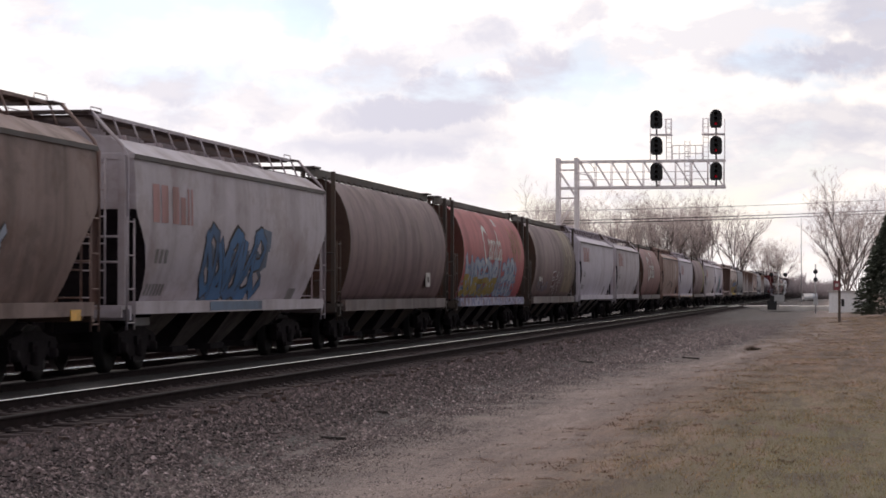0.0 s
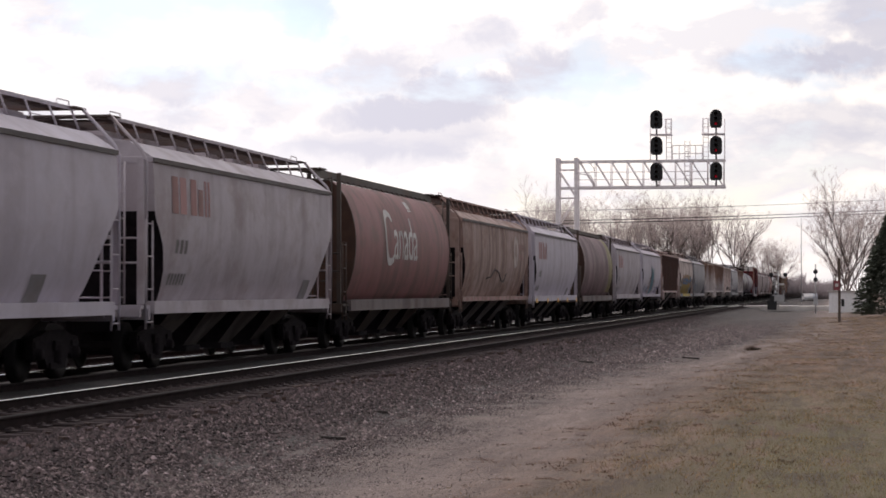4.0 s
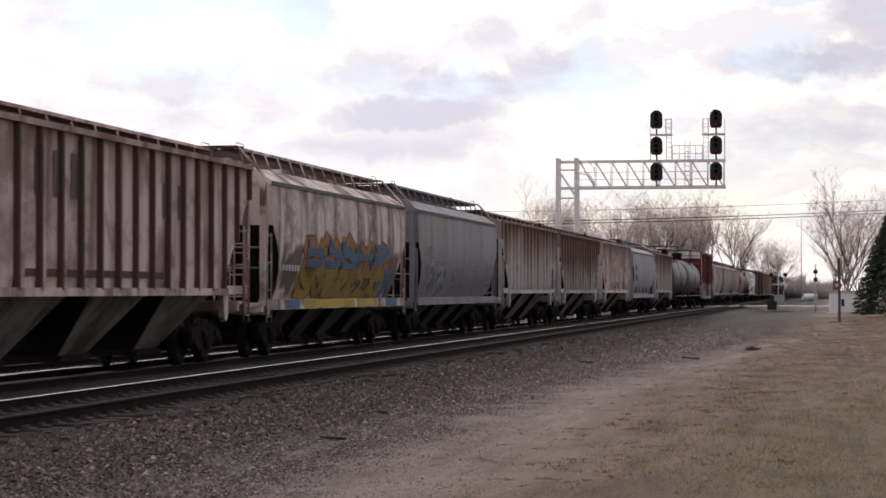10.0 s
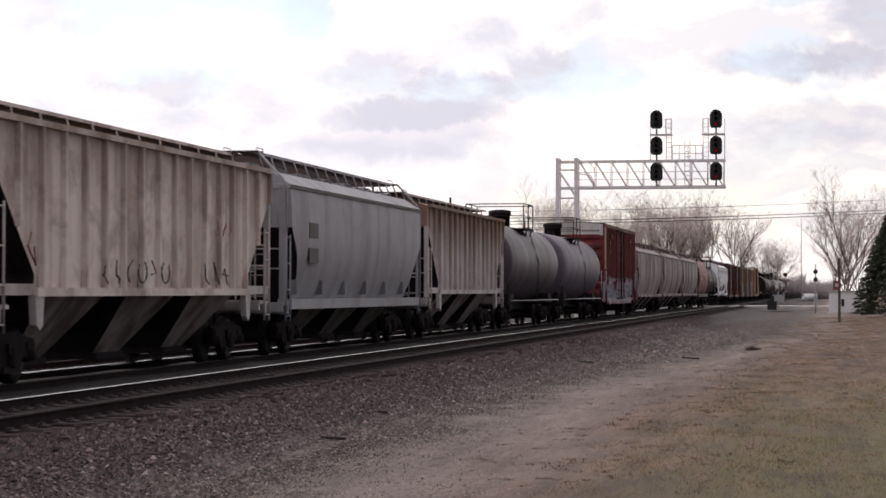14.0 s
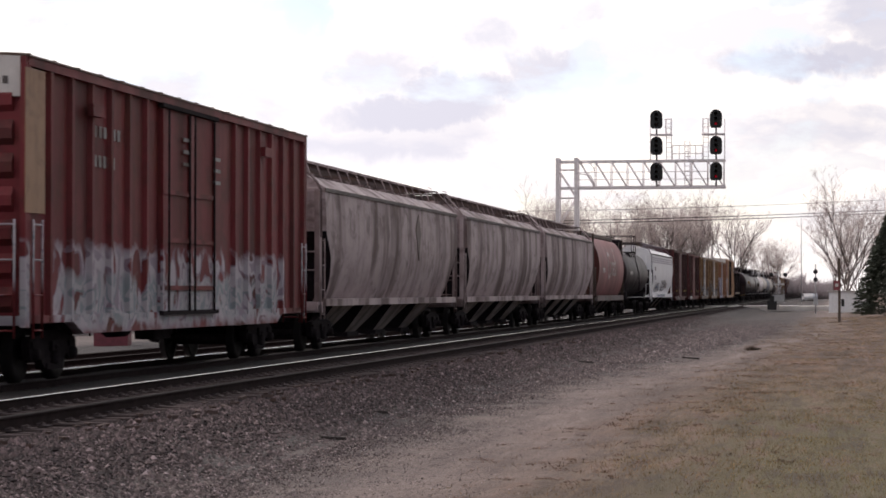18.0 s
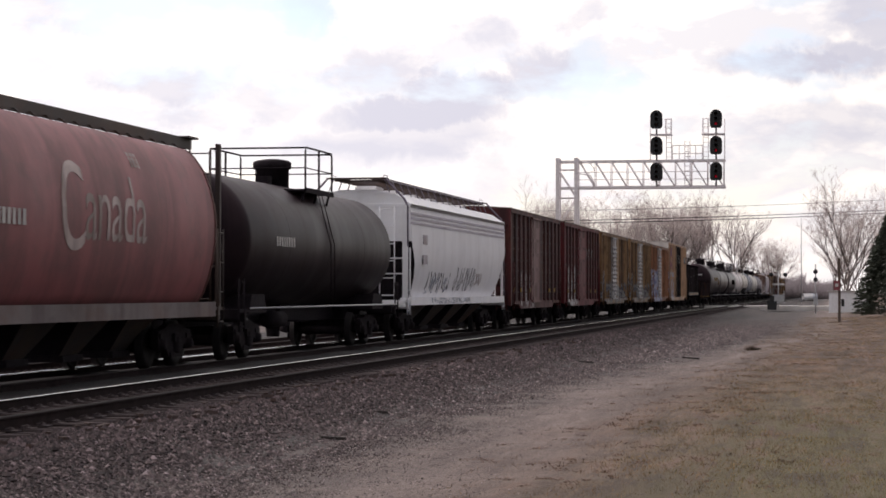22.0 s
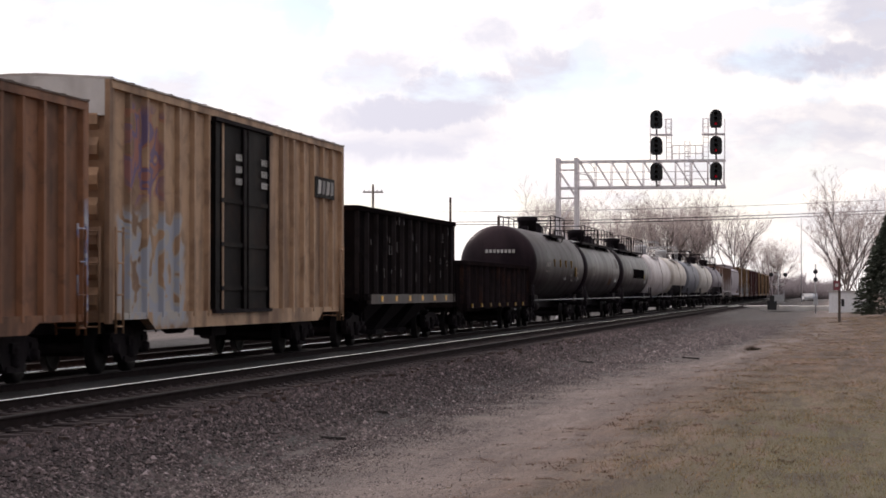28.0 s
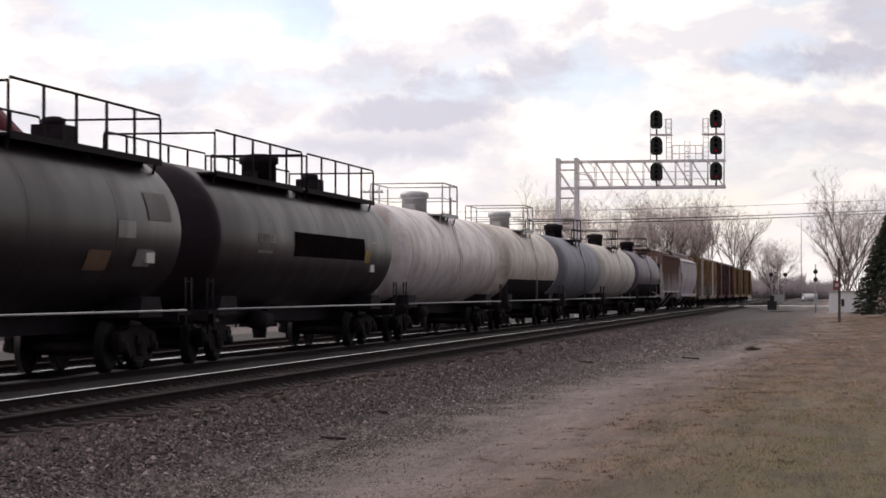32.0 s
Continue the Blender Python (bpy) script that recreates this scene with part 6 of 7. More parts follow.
FADED_WHITE = paint((0.52, 0.42, 0.40), 0.5, 0.1)

SILL_GREY = paint((0.17, 0.14, 0.14), 0.5, 0.3, 0.6, (0.07, 0.05, 0.048))
SILL_RED = paint((0.26, 0.20, 0.24), 0.5, 0.3, 0.6, (0.12, 0.07, 0.08), tags=((-8.0, 8.0, 0.8, 1.4, (0.36, 0.36, 0.46), (0.14, 0.14, 0.26), 1.6, 4.0),))
CP_WHITE = paint((0.52, 0.480, 0.545), 0.20, 0.12, 0.55, (0.24, 0.19, 0.195), (0.26, 0.20, 0.19))
CP_WHITE2 = paint((0.48, 0.435, 0.475), 0.26, 0.30, 0.55, (0.20, 0.145, 0.135), (0.24, 0.165, 0.14))
SMOOTH_GREY = paint((0.36, 0.355, 0.385), 0.3, 0.06, 0.5, (0.20, 0.17, 0.17))
PALE_GREY = paint((0.36, 0.35, 0.37), 0.3, 0.05, 0.5)
CLEAN_GREY = paint((0.25, 0.245, 0.275), 0.25, 0.05, 0.5)
BROWN_GREY = paint((0.27, 0.19, 0.172), 0.5, 0.35, 0.55, (0.09, 0.06, 0.05))
BROWN_DARK = paint((0.200, 0.122, 0.134), 0.5, 0.4, 0.48, (0.078, 0.045, 0.049), (0.25, 0.185, 0.175), spec=0.10)
BROWN = paint((0.190, 0.122, 0.126), 0.5, 0.4, 0.5, (0.080, 0.048, 0.050), (0.21, 0.150, 0.125), spec=0.13)
CAN_RED = paint((0.40, 0.074, 0.080), 0.40, 0.15, 0.5, (0.15, 0.045, 0.045), spec=0.22)
CAN_RED2 = paint((0.24, 0.085, 0.085), 0.5, 0.2, spec=0.4)
CAN_PINK = paint((0.30, 0.085, 0.090), 0.5, 0.2, 0.5, (0.13, 0.06, 0.058), (0.10, 0.045, 0.045), spec=0.4)
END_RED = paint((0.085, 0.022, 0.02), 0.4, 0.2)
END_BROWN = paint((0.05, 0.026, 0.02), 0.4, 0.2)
FRAME_BROWN = paint((0.055, 0.045, 0.042), 0.4, 0.2)
BEIGE = paint((0.39, 0.275, 0.245), 0.65, 0.6, 0.6, (0.15, 0.088, 0.074), (0.19, 0.090, 0.066))
RIB_BROWN = paint((0.72, 0.575, 0.56), 0.6, 0.5, 0.6, (0.15, 0.075, 0.066), (0.19, 0.09, 0.075), streak=1.2, top_rust_sheen=(2.9, 4.6, 0.75))
# rusty post brown, darkened to carry the shade on the posts' side faces
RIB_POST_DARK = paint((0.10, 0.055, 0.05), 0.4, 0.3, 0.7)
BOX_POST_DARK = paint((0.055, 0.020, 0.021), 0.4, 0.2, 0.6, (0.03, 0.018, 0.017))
RIB_TAN = paint((0.62, 0.565, 0.56), 0.35, 0.25, 0.6, (0.22, 0.16, 0.145), (0.23, 0.125, 0.085), top_rust_sheen=(2.5, 3.9, 0.92), top_col=(0.215, 0.115, 0.074))
RIB_RUST = paint((0.50, 0.455, 0.46), 0.35, 0.25, 0.6, (0.18, 0.13, 0.12), (0.21, 0.115, 0.080), top_rust_sheen=(1.9, 3.0, 0.93), top_col=(0.190, 0.105, 0.076))
RIB_PALE = paint((0.84, 0.71, 0.67), 0.4, 0.35, 0.6, (0.26, 0.17, 0.14), top_rust_sheen=(2.8, 4.6, 0.7))
RUBBED_DARK = paint((0.17, 0.13, 0.135), 0.5, 0.3)
RUSTED_WHITE = paint((0.74, 0.63, 0.60), 0.75, 0.6, 0.6, (0.12, 0.07, 0.055), (0.14, 0.07, 0.05), streak=1.2, tags=((-8.0, 7.6, 1.3, 2.5, (0.12, 0.09, 0.08), (0.16, 0.12, 0.10), 0.7, 3.3),))
LONG_GREY = paint((0.43, 0.35, 0.36), 0.75, 0.3, 0.6, (0.095, 0.062, 0.060), (0.17, 0.115, 0.11), streak=0.8)
PURE_WHITE = paint((0.86, 0.85, 0.875), 0.12, 0.03, 0.5, (0.45, 0.42, 0.42), (0.5, 0.45, 0.43))
TANK_GREY = paint((0.092, 0.076, 0.098), 0.35, 0.1, 0.40, spec=0.18)
TANK_GREY2 = paint((0.150, 0.126, 0.168), 0.3, 0.08, 0.42, spec=0.18)
# the paler upper flank is sky sheen put into the base colour
TANK_BLACK = paint((0.0155, 0.0094, 0.0125), 0.3, 0.2, 0.40, (0.026, 0.0155, 0.0190), (0.032, 0.0195, 0.0215), spec=0.08, top_rust_sheen=(2.9, 4.4, 0.6), top_col=(0.066, 0.042, 0.049))
TANK_DARK = paint((0.0200, 0.0125, 0.0175), 0.35, 0.2, 0.32, (0.027, 0.0170, 0.0210), (0.033, 0.0215, 0.0245), spec=0.13)
TANK_WHITE = paint((0.78, 0.71, 0.71), 0.45, 0.25, 0.42, (0.30, 0.20, 0.18), spec=0.4)
TANK_BEIGE = paint((0.68, 0.61, 0.55), 0.45, 0.2, 0.45, (0.25, 0.19, 0.15))
TANK_BLUE = paint((0.22, 0.23, 0.275), 0.3, 0.1, 0.5)
TANK_CREAM = paint((0.60, 0.56, 0.52), 0.35, 0.1, 0.45, (0.30, 0.25, 0.21))
BOX_RED = paint((0.185, 0.029, 0.035), 0.6, 0.25, 0.55, (0.06, 0.022, 0.02), tags=((-7.9, 7.4, 0.85, 2.2, (0.46, 0.42, 0.46), (0.24, 0.19, 0.24), 1.1, 3.0), (-7.5, 6.8, 1.0, 1.7, (0.40, 0.37, 0.40), (0.20, 0.24, 0.26), 1.6, 8.0)))
BOX_MAROON = paint((0.092, 0.027, 0.029), 0.65, 0.3, 0.55, (0.028, 0.017, 0.018), spec=0.10)
BOX_MAROON_TAGGED = paint((0.098, 0.030, 0.032), 0.65, 0.3, 0.55, (0.028, 0.017, 0.018), spec=0.10, tags=((-4.9, -1.0, 0.85, 2.2, (0.40, 0.37, 0.37), (0.14, 0.09, 0.09), 1.1, 2.0),))
BOX_MAROON_DOOR = paint((0.195, 0.088, 0.086), 0.5, 0.3, 0.55, (0.07, 0.035, 0.035))
BOX_SOO = paint((0.150, 0.025, 0.033), 0.5, 0.12, 0.55, (0.045, 0.022, 0.02), spec=0.12, tags=((-6.2, -2.0, 0.85, 2.6, (0.48, 0.46, 0.46), (0.40, 0.37, 0.37), 0.9, 5.0), (-6.0, -2.2, 0.85, 2.2, (0.50, 0.48, 0.48), (0.16, 0.09, 0.09), 1.0, 2.4)))
BOX_YELLOW = paint((0.29, 0.165, 0.075), 0.85, 0.6, 0.6, (0.060, 0.040, 0.030), (0.12, 0.060, 0.038), tags=((-7.0, 7.0, 0.85, 1.9, (0.27, 0.26, 0.25), (0.08, 0.08, 0.10), 1.4, 4.0),))
BOX_YELLOW_TAGGED = paint((0.33, 0.145, 0.075), 0.6, 0.35, 0.6, (0.07, 0.04, 0.03), (0.16, 0.06, 0.03), tags=((-7.4, 1.6, 0.8, 2.9, (0.52, 0.52, 0.58), (0.20, 0.24, 0.42), 1.1, 6.0),))
BOX_TAN = paint((0.56, 0.35, 0.215), 0.60, 0.25, 0.55, (0.17, 0.10, 0.068), tags=((-8.6, -4.6, 0.9, 2.9, (0.40, 0.42, 0.50), (0.50, 0.45, 0.40), 1.2, 1.0), (-8.2, -6.2, 3.2, 4.8, (0.16, 0.13, 0.26), (0.45, 0.18, 0.12), 1.3, 9.0)))
SLAT_SILVER = paint((0.40, 0.395, 0.40), 0.5, 0.15, 0.5)
ROOF_RUST = paint((0.15, 0.10, 0.085), 0.5, 0.5)
ROOF_PALE = paint((0.50, 0.45, 0.42), 0.4, 0.3)
DOOR_BLACK = paint((0.008, 0.007, 0.0075), 0.3, 0.1, 0.6, (0.02, 0.015, 0.014), spec=0.06)
COAL_BLACK = paint((0.009, 0.0072, 0.0080), 0.4, 0.3, 0.7, (0.013, 0.010, 0.010), (0.02, 0.013, 0.012), spec=0.0)
COAL_POST = paint((0.050, 0.041, 0.042), 0.5, 0.3, 0.7, (0.008, 0.006, 0.006), (0.03, 0.02, 0.016), spec=0.0)
GON_BROWN = paint((0.020, 0.0145, 0.0160), 0.4, 0.3, 0.7, (0.012, 0.009, 0.009), (0.026, 0.015, 0.013), spec=0.0)
GON_POST = paint((0.040, 0.030, 0.032), 0.5, 0.3, 0.7, (0.015, 0.011, 0.011), spec=0.0)
END_WHITE = paint((0.62, 0.58, 0.56), 0.3, 0.1)
WOOD_SILL = paint((0.095, 0.085, 0.082), 0.5, 0.2)


def car_thing(i, name, label, category):
    c = thing(name, label, category, "cars of the freight train")
    CARS.append((c, (EDGE[i] + EDGE[i + 1]) / 2))
    return c, (EDGE[i + 1] - EDGE[i]) * SPEED


def slab_car(i, label, col, **kw):
    c, p = car_thing(i, "covered_hopper_car", label, "hopper car")
    slab_hopper(c, p, col, **kw)
    return c, p / 2 - 1.05


def barrel_car(i, label, col, endcol=END_BROWN, trim=FRAME_BROWN, sill=None):
    c, p = car_thing(i, "cylindrical_hopper_car", label, "hopper car")
    barrel_hopper(c, p, col, endcol, trim, sill or SILL_GREY)
    return c, p / 2 - 1.72


def rib_car(i, label, col, trim, **kw):
    c, p = car_thing(i, "ribbed_hopper_car", label, "hopper car")
    rib_hopper(c, p, col, trim, **kw)
    return c, p / 2 - 0.62


def wordmark(c, x, z, size, mat, flag=True):
    """The country's name with its tall first letter, painted on the barrel, and the small flag over it."""
    for text, dx, dz, k in (("C", 0.0, -0.18, 1.25), ("anada", 0.72, 0.0, 1.0)):
        me = letters(text, size * k)
        bm = bmesh.new()
        bm.from_mesh(me)
        for _, zz in BARREL:
            bmesh.ops.bisect_plane(bm, geom=bm.verts[:] + bm.edges[:] + bm.faces[:], plane_co=(0, zz - z - dz, 0), plane_no=(0, 1, 0))
        bm.to_mesh(me)
        bm.free()
        for v in me.vertices:
            a, b, d = v.co
            v.co = (x + dx * size + a * 0.92, barrel_side(z + dz + b) - 0.008 - 0.5 * d, z + dz + b)
        part("lettering", me, mat, c)
    if flag:
        for dx, w in ((2.50, 0.07), (2.60, 0.11), (2.74, 0.07)):
            part("flag", decal(Shape(), x + dx * size, x + (dx + w) * size, z + 0.80 * size, z + 0.96 * size, barrel_side), mat, c)


def railway_mark(c, x, z, y):
    """Faded red company mark and rows of data as plain blocks."""
    for dx, w, h in ((0.0, 0.42, 0.70), (0.54, 0.42, 0.70), (1.24, 0.42, 0.70), (1.76, 0.34, 0.52), (2.22, 0.13, 0.70), (2.46, 0.13, 0.70)):
        part("mark_block", decal(Shape(), x + dx, x + dx + w, z, z + h, y), FADED_RED, c)
    bars(x + 0.35, z - 0.75, 0.9, 0.26, 3, y, FADED_DARK, c)
    bars(x + 0.25, z - 1.35, 1.2, 0.22, 6, y, FADED_DARK, c)
    part("data_block", decal(Shape(), x - 0.1, x + 0.9, z - 1.9, z - 1.75, y), FADED_DARK, c)
    part("data_block", decal(Shape(), x + 11.2, x + 11.9, z - 1.7, z - 1.2, y), FADED_DARK, c)


def worn_panel(c, x0, x1, mat):
    """A painted area that follows the barrel side, with a wavy front edge."""
    vs, fs = [], []
    for q, (yy, zz) in enumerate(BARREL[1:-1]):
        vs += [(x0 + 0.25 * math.sin(q), -yy - 0.008, zz), (x1, -yy - 0.008, zz)]
        if q:
            fs.append((2 * q - 2, 2 * q - 1, 2 * q + 1, 2 * q))
    part("yellow_panel", Shape().add(vs, fs, 0, True), mat, c)


def build_train():
    side = slab_side
    c, h = slab_car(0, "grey-brown covered hopper car with streaked sides", BROWN_GREY, bays=4)
    graffiti(3, c, h - 7.5, 1.6, 3.2, 0.9, side, PALE_SPRAY, DARK_SPRAY, 3)
    part("reflector", Shape().box(h - 1.3, h - 0.8, -1.59, -1.58, 1.0, 1.18), REFLECT, c)
    c, h = slab_car(1, "off-white covered hopper car with blue graffiti", CP_WHITE2, bays=4)
    railway_mark(c, -h + 1.0, 2.75, side)
    graffiti(11, c, -h + 4.6, 1.33, 4.8, 1.30, side, BLUE_SPRAY, DARK_SPRAY, 5, back=BLUE_HAZE)
    part("graffiti", decal(Shape(), -h + 4.9, -h + 9.0, 1.10, 1.28, -1.583), BLUE_HAZE, c)
    c, h = barrel_car(2, "brown-grey cylindrical hopper car with a white placard", BROWN)
    s = Shape().box(h - 3.2, h - 2.5, -1.56, -1.535, 1.62, 2.05)
    part("placard", s, MARK_WHITE, c)
    s = Shape().box(h - 3.0, h - 2.7, -1.565, -1.56, 1.75, 1.92)
    part("placard_mark", s, MARK_DARK, c)
    c, h = barrel_car(3, "red cylindrical hopper car with white lettering and graffiti", CAN_RED, END_RED, sill=SILL_RED)
    wordmark(c, -3.0, 2.62, 1.60, MARK_WHITE)
    for x in (4.6, 6.0):
        wheat(c, x, 2.45, 1.5, barrel_side, paint((0.38, 0.17, 0.09), 0.4, 0.2))
    graffiti(21, c, -h + 0.5, 1.33, 7.4, 1.25, barrel_side, PALE_SPRAY, BLUE_SPRAY, 7, back=LILAC_HAZE, under=YELLOW_DULL)
    graffiti(23, c, -h + 8.2, 1.33, h + 4.6 - h, 1.20, barrel_side, PALE_SPRAY, BLUE_SPRAY, 5, back=LILAC_HAZE)
    c, h = barrel_car(4, "brown cylindrical hopper car with a faded wheat emblem", BROWN)
    worn_panel(c, 2.7, h - 0.05, paint((0.24, 0.175, 0.115), 0.7, 0.5, 0.5, (0.10, 0.066, 0.055), (0.13, 0.085, 0.07)))
    for x in (3.9, 5.6):
        wheat(c, x, 1.8, 1.7, lambda z: barrel_side(z) - 0.006, paint((0.13, 0.085, 0.06), 0.4, 0.3))
    graffiti(27, c, -1.0, 1.33, 3.1, 0.95, barrel_side, MAROON_SPRAY, WHITE_SPRAY, 3)
    scribble(25, c, -h + 1.5, 1.5, 3.4, 0.4, barrel_side, PALE_SPRAY, 6)
    bars(-h + 1.5, 1.9, 1.2, 0.2, 6, -1.56, MARK_WHITE, c)
    c, h = slab_car(5, "white covered hopper car with a faded red mark", CP_WHITE, bays=4)
    railway_mark(c, -h + 1.1, 2.95, side)
    c, h = slab_car(6, "off-white covered hopper car with worn patches", CP_WHITE2, bays=4)
    railway_mark(c, -h + 1.1, 2.95, side)
    c, h = barrel_car(7, "red-brown cylindrical hopper car with white lettering", CAN_RED2, END_BROWN)
    wordmark(c, -3.3, 2.40, 1.80, MARK_WHITE)
    c, h = slab_car(8, "rust-stained beige covered hopper car with a round emblem", BEIGE, bays=4, raise_sill=0.15)
    part("emblem", decal_disc(h - 3.6, 3.0, 0.62, side, 0.010), paint((0.58, 0.49, 0.46), 0.35, 0.3), c)
    part("emblem_core", decal_disc(h - 3.6, 3.05, 0.30, side, 0.014), paint((0.44, 0.34, 0.31), 0.4, 0.3), c)
    bars(h - 2.8, 3.1, 1.5, 0.22, 7, -1.612, FADED_RED, c)
    bars(h - 2.8, 2.7, 1.1, 0.22, 5, -1.614, FADED_RED, c)
    s = Shape()
    pts = [(-h + 5.6, 1.95), (-h + 6.6, 2.0), (-h + 7.2, 2.28), (-h + 8.3, 2.2), (-h + 9.3, 1.88), (-h + 10.0, 1.85), (-h + 10.25, 2.15)]
    s.tube([(a, side(b) - 0.012, b) for a, b in pts], 0.022, 4)
    part("painted_line", s, DARK_SPRAY, c)
    for k in range(16):
        part("sill_dash", decal(Shape(), -h + 0.7 + 0.95 * k, -h + 1.2 + 0.95 * k, 1.165, 1.275, -1.578), FADED_RED, c)
    c, h = slab_car(9, "white covered hopper car with a faded red mark", CP_WHITE, bays=4)
    railway_mark(c, -h + 1.2, 2.85, side)
    for k in range(5):
        part("reflector", Shape().box(-h + 0.5 + 3.6 * k, -h + 0.95 + 3.6 * k, -1.592, -1.58, 1.0, 1.18), REFLECT, c)
    c, h = barrel_car(10, "brown-grey cylindrical hopper car with a yellowed end", BROWN_DARK)
    worn_panel(c, h - 2.0, h - 0.05, paint((0.225, 0.185, 0.062), 0.5, 0.4, 0.5, (0.12, 0.085, 0.06)))
    wheat(c, h - 1.0, 1.5, 0.8, barrel_side, paint((0.16, 0.13, 0.06), 0.4, 0.2))
    c, h = slab_car(11, "off-white covered hopper car with faint markings", CP_WHITE2, bays=4)
    railway_mark(c, -h + 1.2, 2.85, side)
    c, h = slab_car(12, "clean pale grey covered hopper car with blue and red graffiti", CP_WHITE, bays=3, raise_sill=0.12)
    graffiti(42, c, -h + 5.2, 1.36, 4.6, 0.80, side, ROSE_SPRAY, LILAC_FAINT, 5)
    graffiti(41, c, -h + 6.8, 1.33, 1.7, 1.75, side, TEAL_SPRAY, TEAL_DARK, 2, back=TEAL_SPRAY, lift=0.02)
    graffiti(46, c, -h + 5.6, 1.9, 3.8, 0.45, side, MAROON_FADED, LILAC_FAINT, 3)
    graffiti(45, c, -h + 0.6, 1.38, 3.6, 0.5, side, LILAC_FAINT, CP_WHITE, 4)
    scribble(43, c, -h + 0.6, 1.4, 4.6, 0.4, side, PALE_SPRAY, 7)
    scribble(44, c, -h + 10.6, 1.4, 3.2, 0.4, side, PURPLE_SPRAY, 5)
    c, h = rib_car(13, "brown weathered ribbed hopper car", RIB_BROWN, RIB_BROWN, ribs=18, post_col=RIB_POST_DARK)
    for x, w, z, e in ((-4.6, 0.42, 3.0, 0.75), (-3.75, 0.42, 3.0, 0.75), (-2.9, 0.42, 3.0, 0.75), (0.4, 0.35, 2.85, 0.30), (1.4, 0.10, 2.85, 0.65), (2.2, 0.35, 2.85, 0.65), (3.2, 0.35, 2.85, 0.65)):
        part("mark_block", decal(Shape(), x, x + w, z, z + e, -1.505), RUBBED_DARK, c)
    for k in range(8):
        part("sill_dash", decal(Shape(), -5.0 + 0.95 * k, -4.35 + 0.95 * k, 1.72, 1.84, -1.505), RIB_POST_DARK, c)
    c, h = slab_car(14, "rust-streaked white hopper car with yellow graffiti", RUSTED_WHITE, bays=4)
    for x0, x1, col in ((-h + 1.2, -h + 2.6, BLUE_SPRAY), (-h + 3.0, -h + 8.6, YELLOW_SPRAY), (-h + 9.0, -h + 11.5, YELLOW_SPRAY), (h - 2.8, h - 1.2, BLUE_SPRAY)):
        part("graffiti", decal(Shape(), x0, x1, 1.09, 1.29, -1.582), col, c)
    graffiti(51, c, -h + 3.0, 1.33, 9.8, 1.35, side, ORANGE_SPRAY, ORANGE_DARK, 7, back=YELLOW_DULL, under=YELLOW_DULL)
    graffiti(52, c, -h + 3.4, 2.10, 9.4, 0.62, side, BLUE_SPRAY, BLUE_HAZE, 5, lift=0.02)
    graffiti(53, c, h - 3.2, 1.33, 1.8, 0.7, side, BLUE_SPRAY, PURPLE_SPRAY, 2)
    bars(-h + 0.9, 1.95, 2.0, 0.28, 7, -1.52, MARK_WHITE, c)
    c, h = slab_car(15, "plain grey covered hopper car with pale tags", CLEAN_GREY, bays=4)
    graffiti(55, c, -h + 2.2, 1.33, 3.2, 1.0, side, PALE_GREY, BLUE_HAZE, 4, back=BLUE_HAZE)
    graffiti(56, c, -h + 6.4, 1.4, 3.0, 0.9, side, CLEAN_GREY, PALE_GREY, 3)
    graffiti(57, c, -h + 11.0, 1.4, 4.0, 1.0, side, CLEAN_GREY, PALE_GREY, 3)
    for z in (2.55, 1.95):
        part("data_block", decal(Shape(), -h + 1.3, -h + 2.3, z, z + 0.30, side), FADED_DARK, c)
    rib_car(16, "tan ribbed hopper car with rust along its top", RIB_TAN, RIB_TAN, ribs=17)
    rib_car(17, "rusty tan ribbed hopper car", RIB_RUST, RIB_TAN, ribs=17)
    c, h = rib_car(18, "pale rust-stained ribbed hopper car with dark tags", RIB_PALE, RIB_TAN, ribs=17)
    scribble(61, c, -3.6, 1.62, 4.2, 0.42, -1.59, DARK_SPRAY, 6)
    scribble(62, c, 2.6, 1.62, 2.2, 0.45, -1.59, DARK_SPRAY, 3)
    scribble(63, c, 3.6, 2.6, 1.4, 0.3, -1.59, RED_SPRAY, 3)
    scribble(64, c, -7.2, 1.7, 0.7, 0.7, -1.59, RED_SPRAY, 1)
    c, h = slab_car(19, "smooth light grey covered hopper car", SMOOTH_GREY, bays=3)
    for k, z in ((0.9, 2.75), (0.9, 2.15)):
        part("data_block", Shape().box(-h + 1.7, -h + 2.6, -1.625, -1.60, z, z + 0.36), MARK_DARK, c)
    for k in range(6):
        part("reflector", Shape().box(-h + 0.9 + 2.6 * k, -h + 1.0 + 2.6 * k, -1.50, -1.30, 1.4, 1.75), CLEAN_GREY, c)
    rib_car(20, "tan ribbed hopper car with pale discharge bays", RIB_TAN, RIB_TAN, ribs=17)
    for i, col, lab in ((21, TANK_GREY, "dull dark grey tank car with a railed manway"), (22, TANK_GREY2, "grey tank car with a central manway platform")):
        c, p = car_thing(i, "tank_car", lab, "tank car")
        tank_car(c, p, col, 1.58, 2.66, "dome", GRIME, cap=GRIME)
        if i == 21:
            part("painted_patch", Shape().box(1.2, 3.0, -1.512, -1.49, 2.45, 2.75), paint((0.22, 0.12, 0.06), 0.4, 0.2), c)
    c, p = car_thing(23, "boxcar", "tall red boxcar with white graffiti along its base", "boxcar")
    boxcar(c, p, 9.25, 5.12, BOX_RED, END_WHITE, ROOF_RUST, 0.4, 3.6, BOX_RED, "plug", 19, 0.78)
    bars(-5.9, 4.1, 1.5, 0.2, 6, -1.495, MARK_WORN, c)
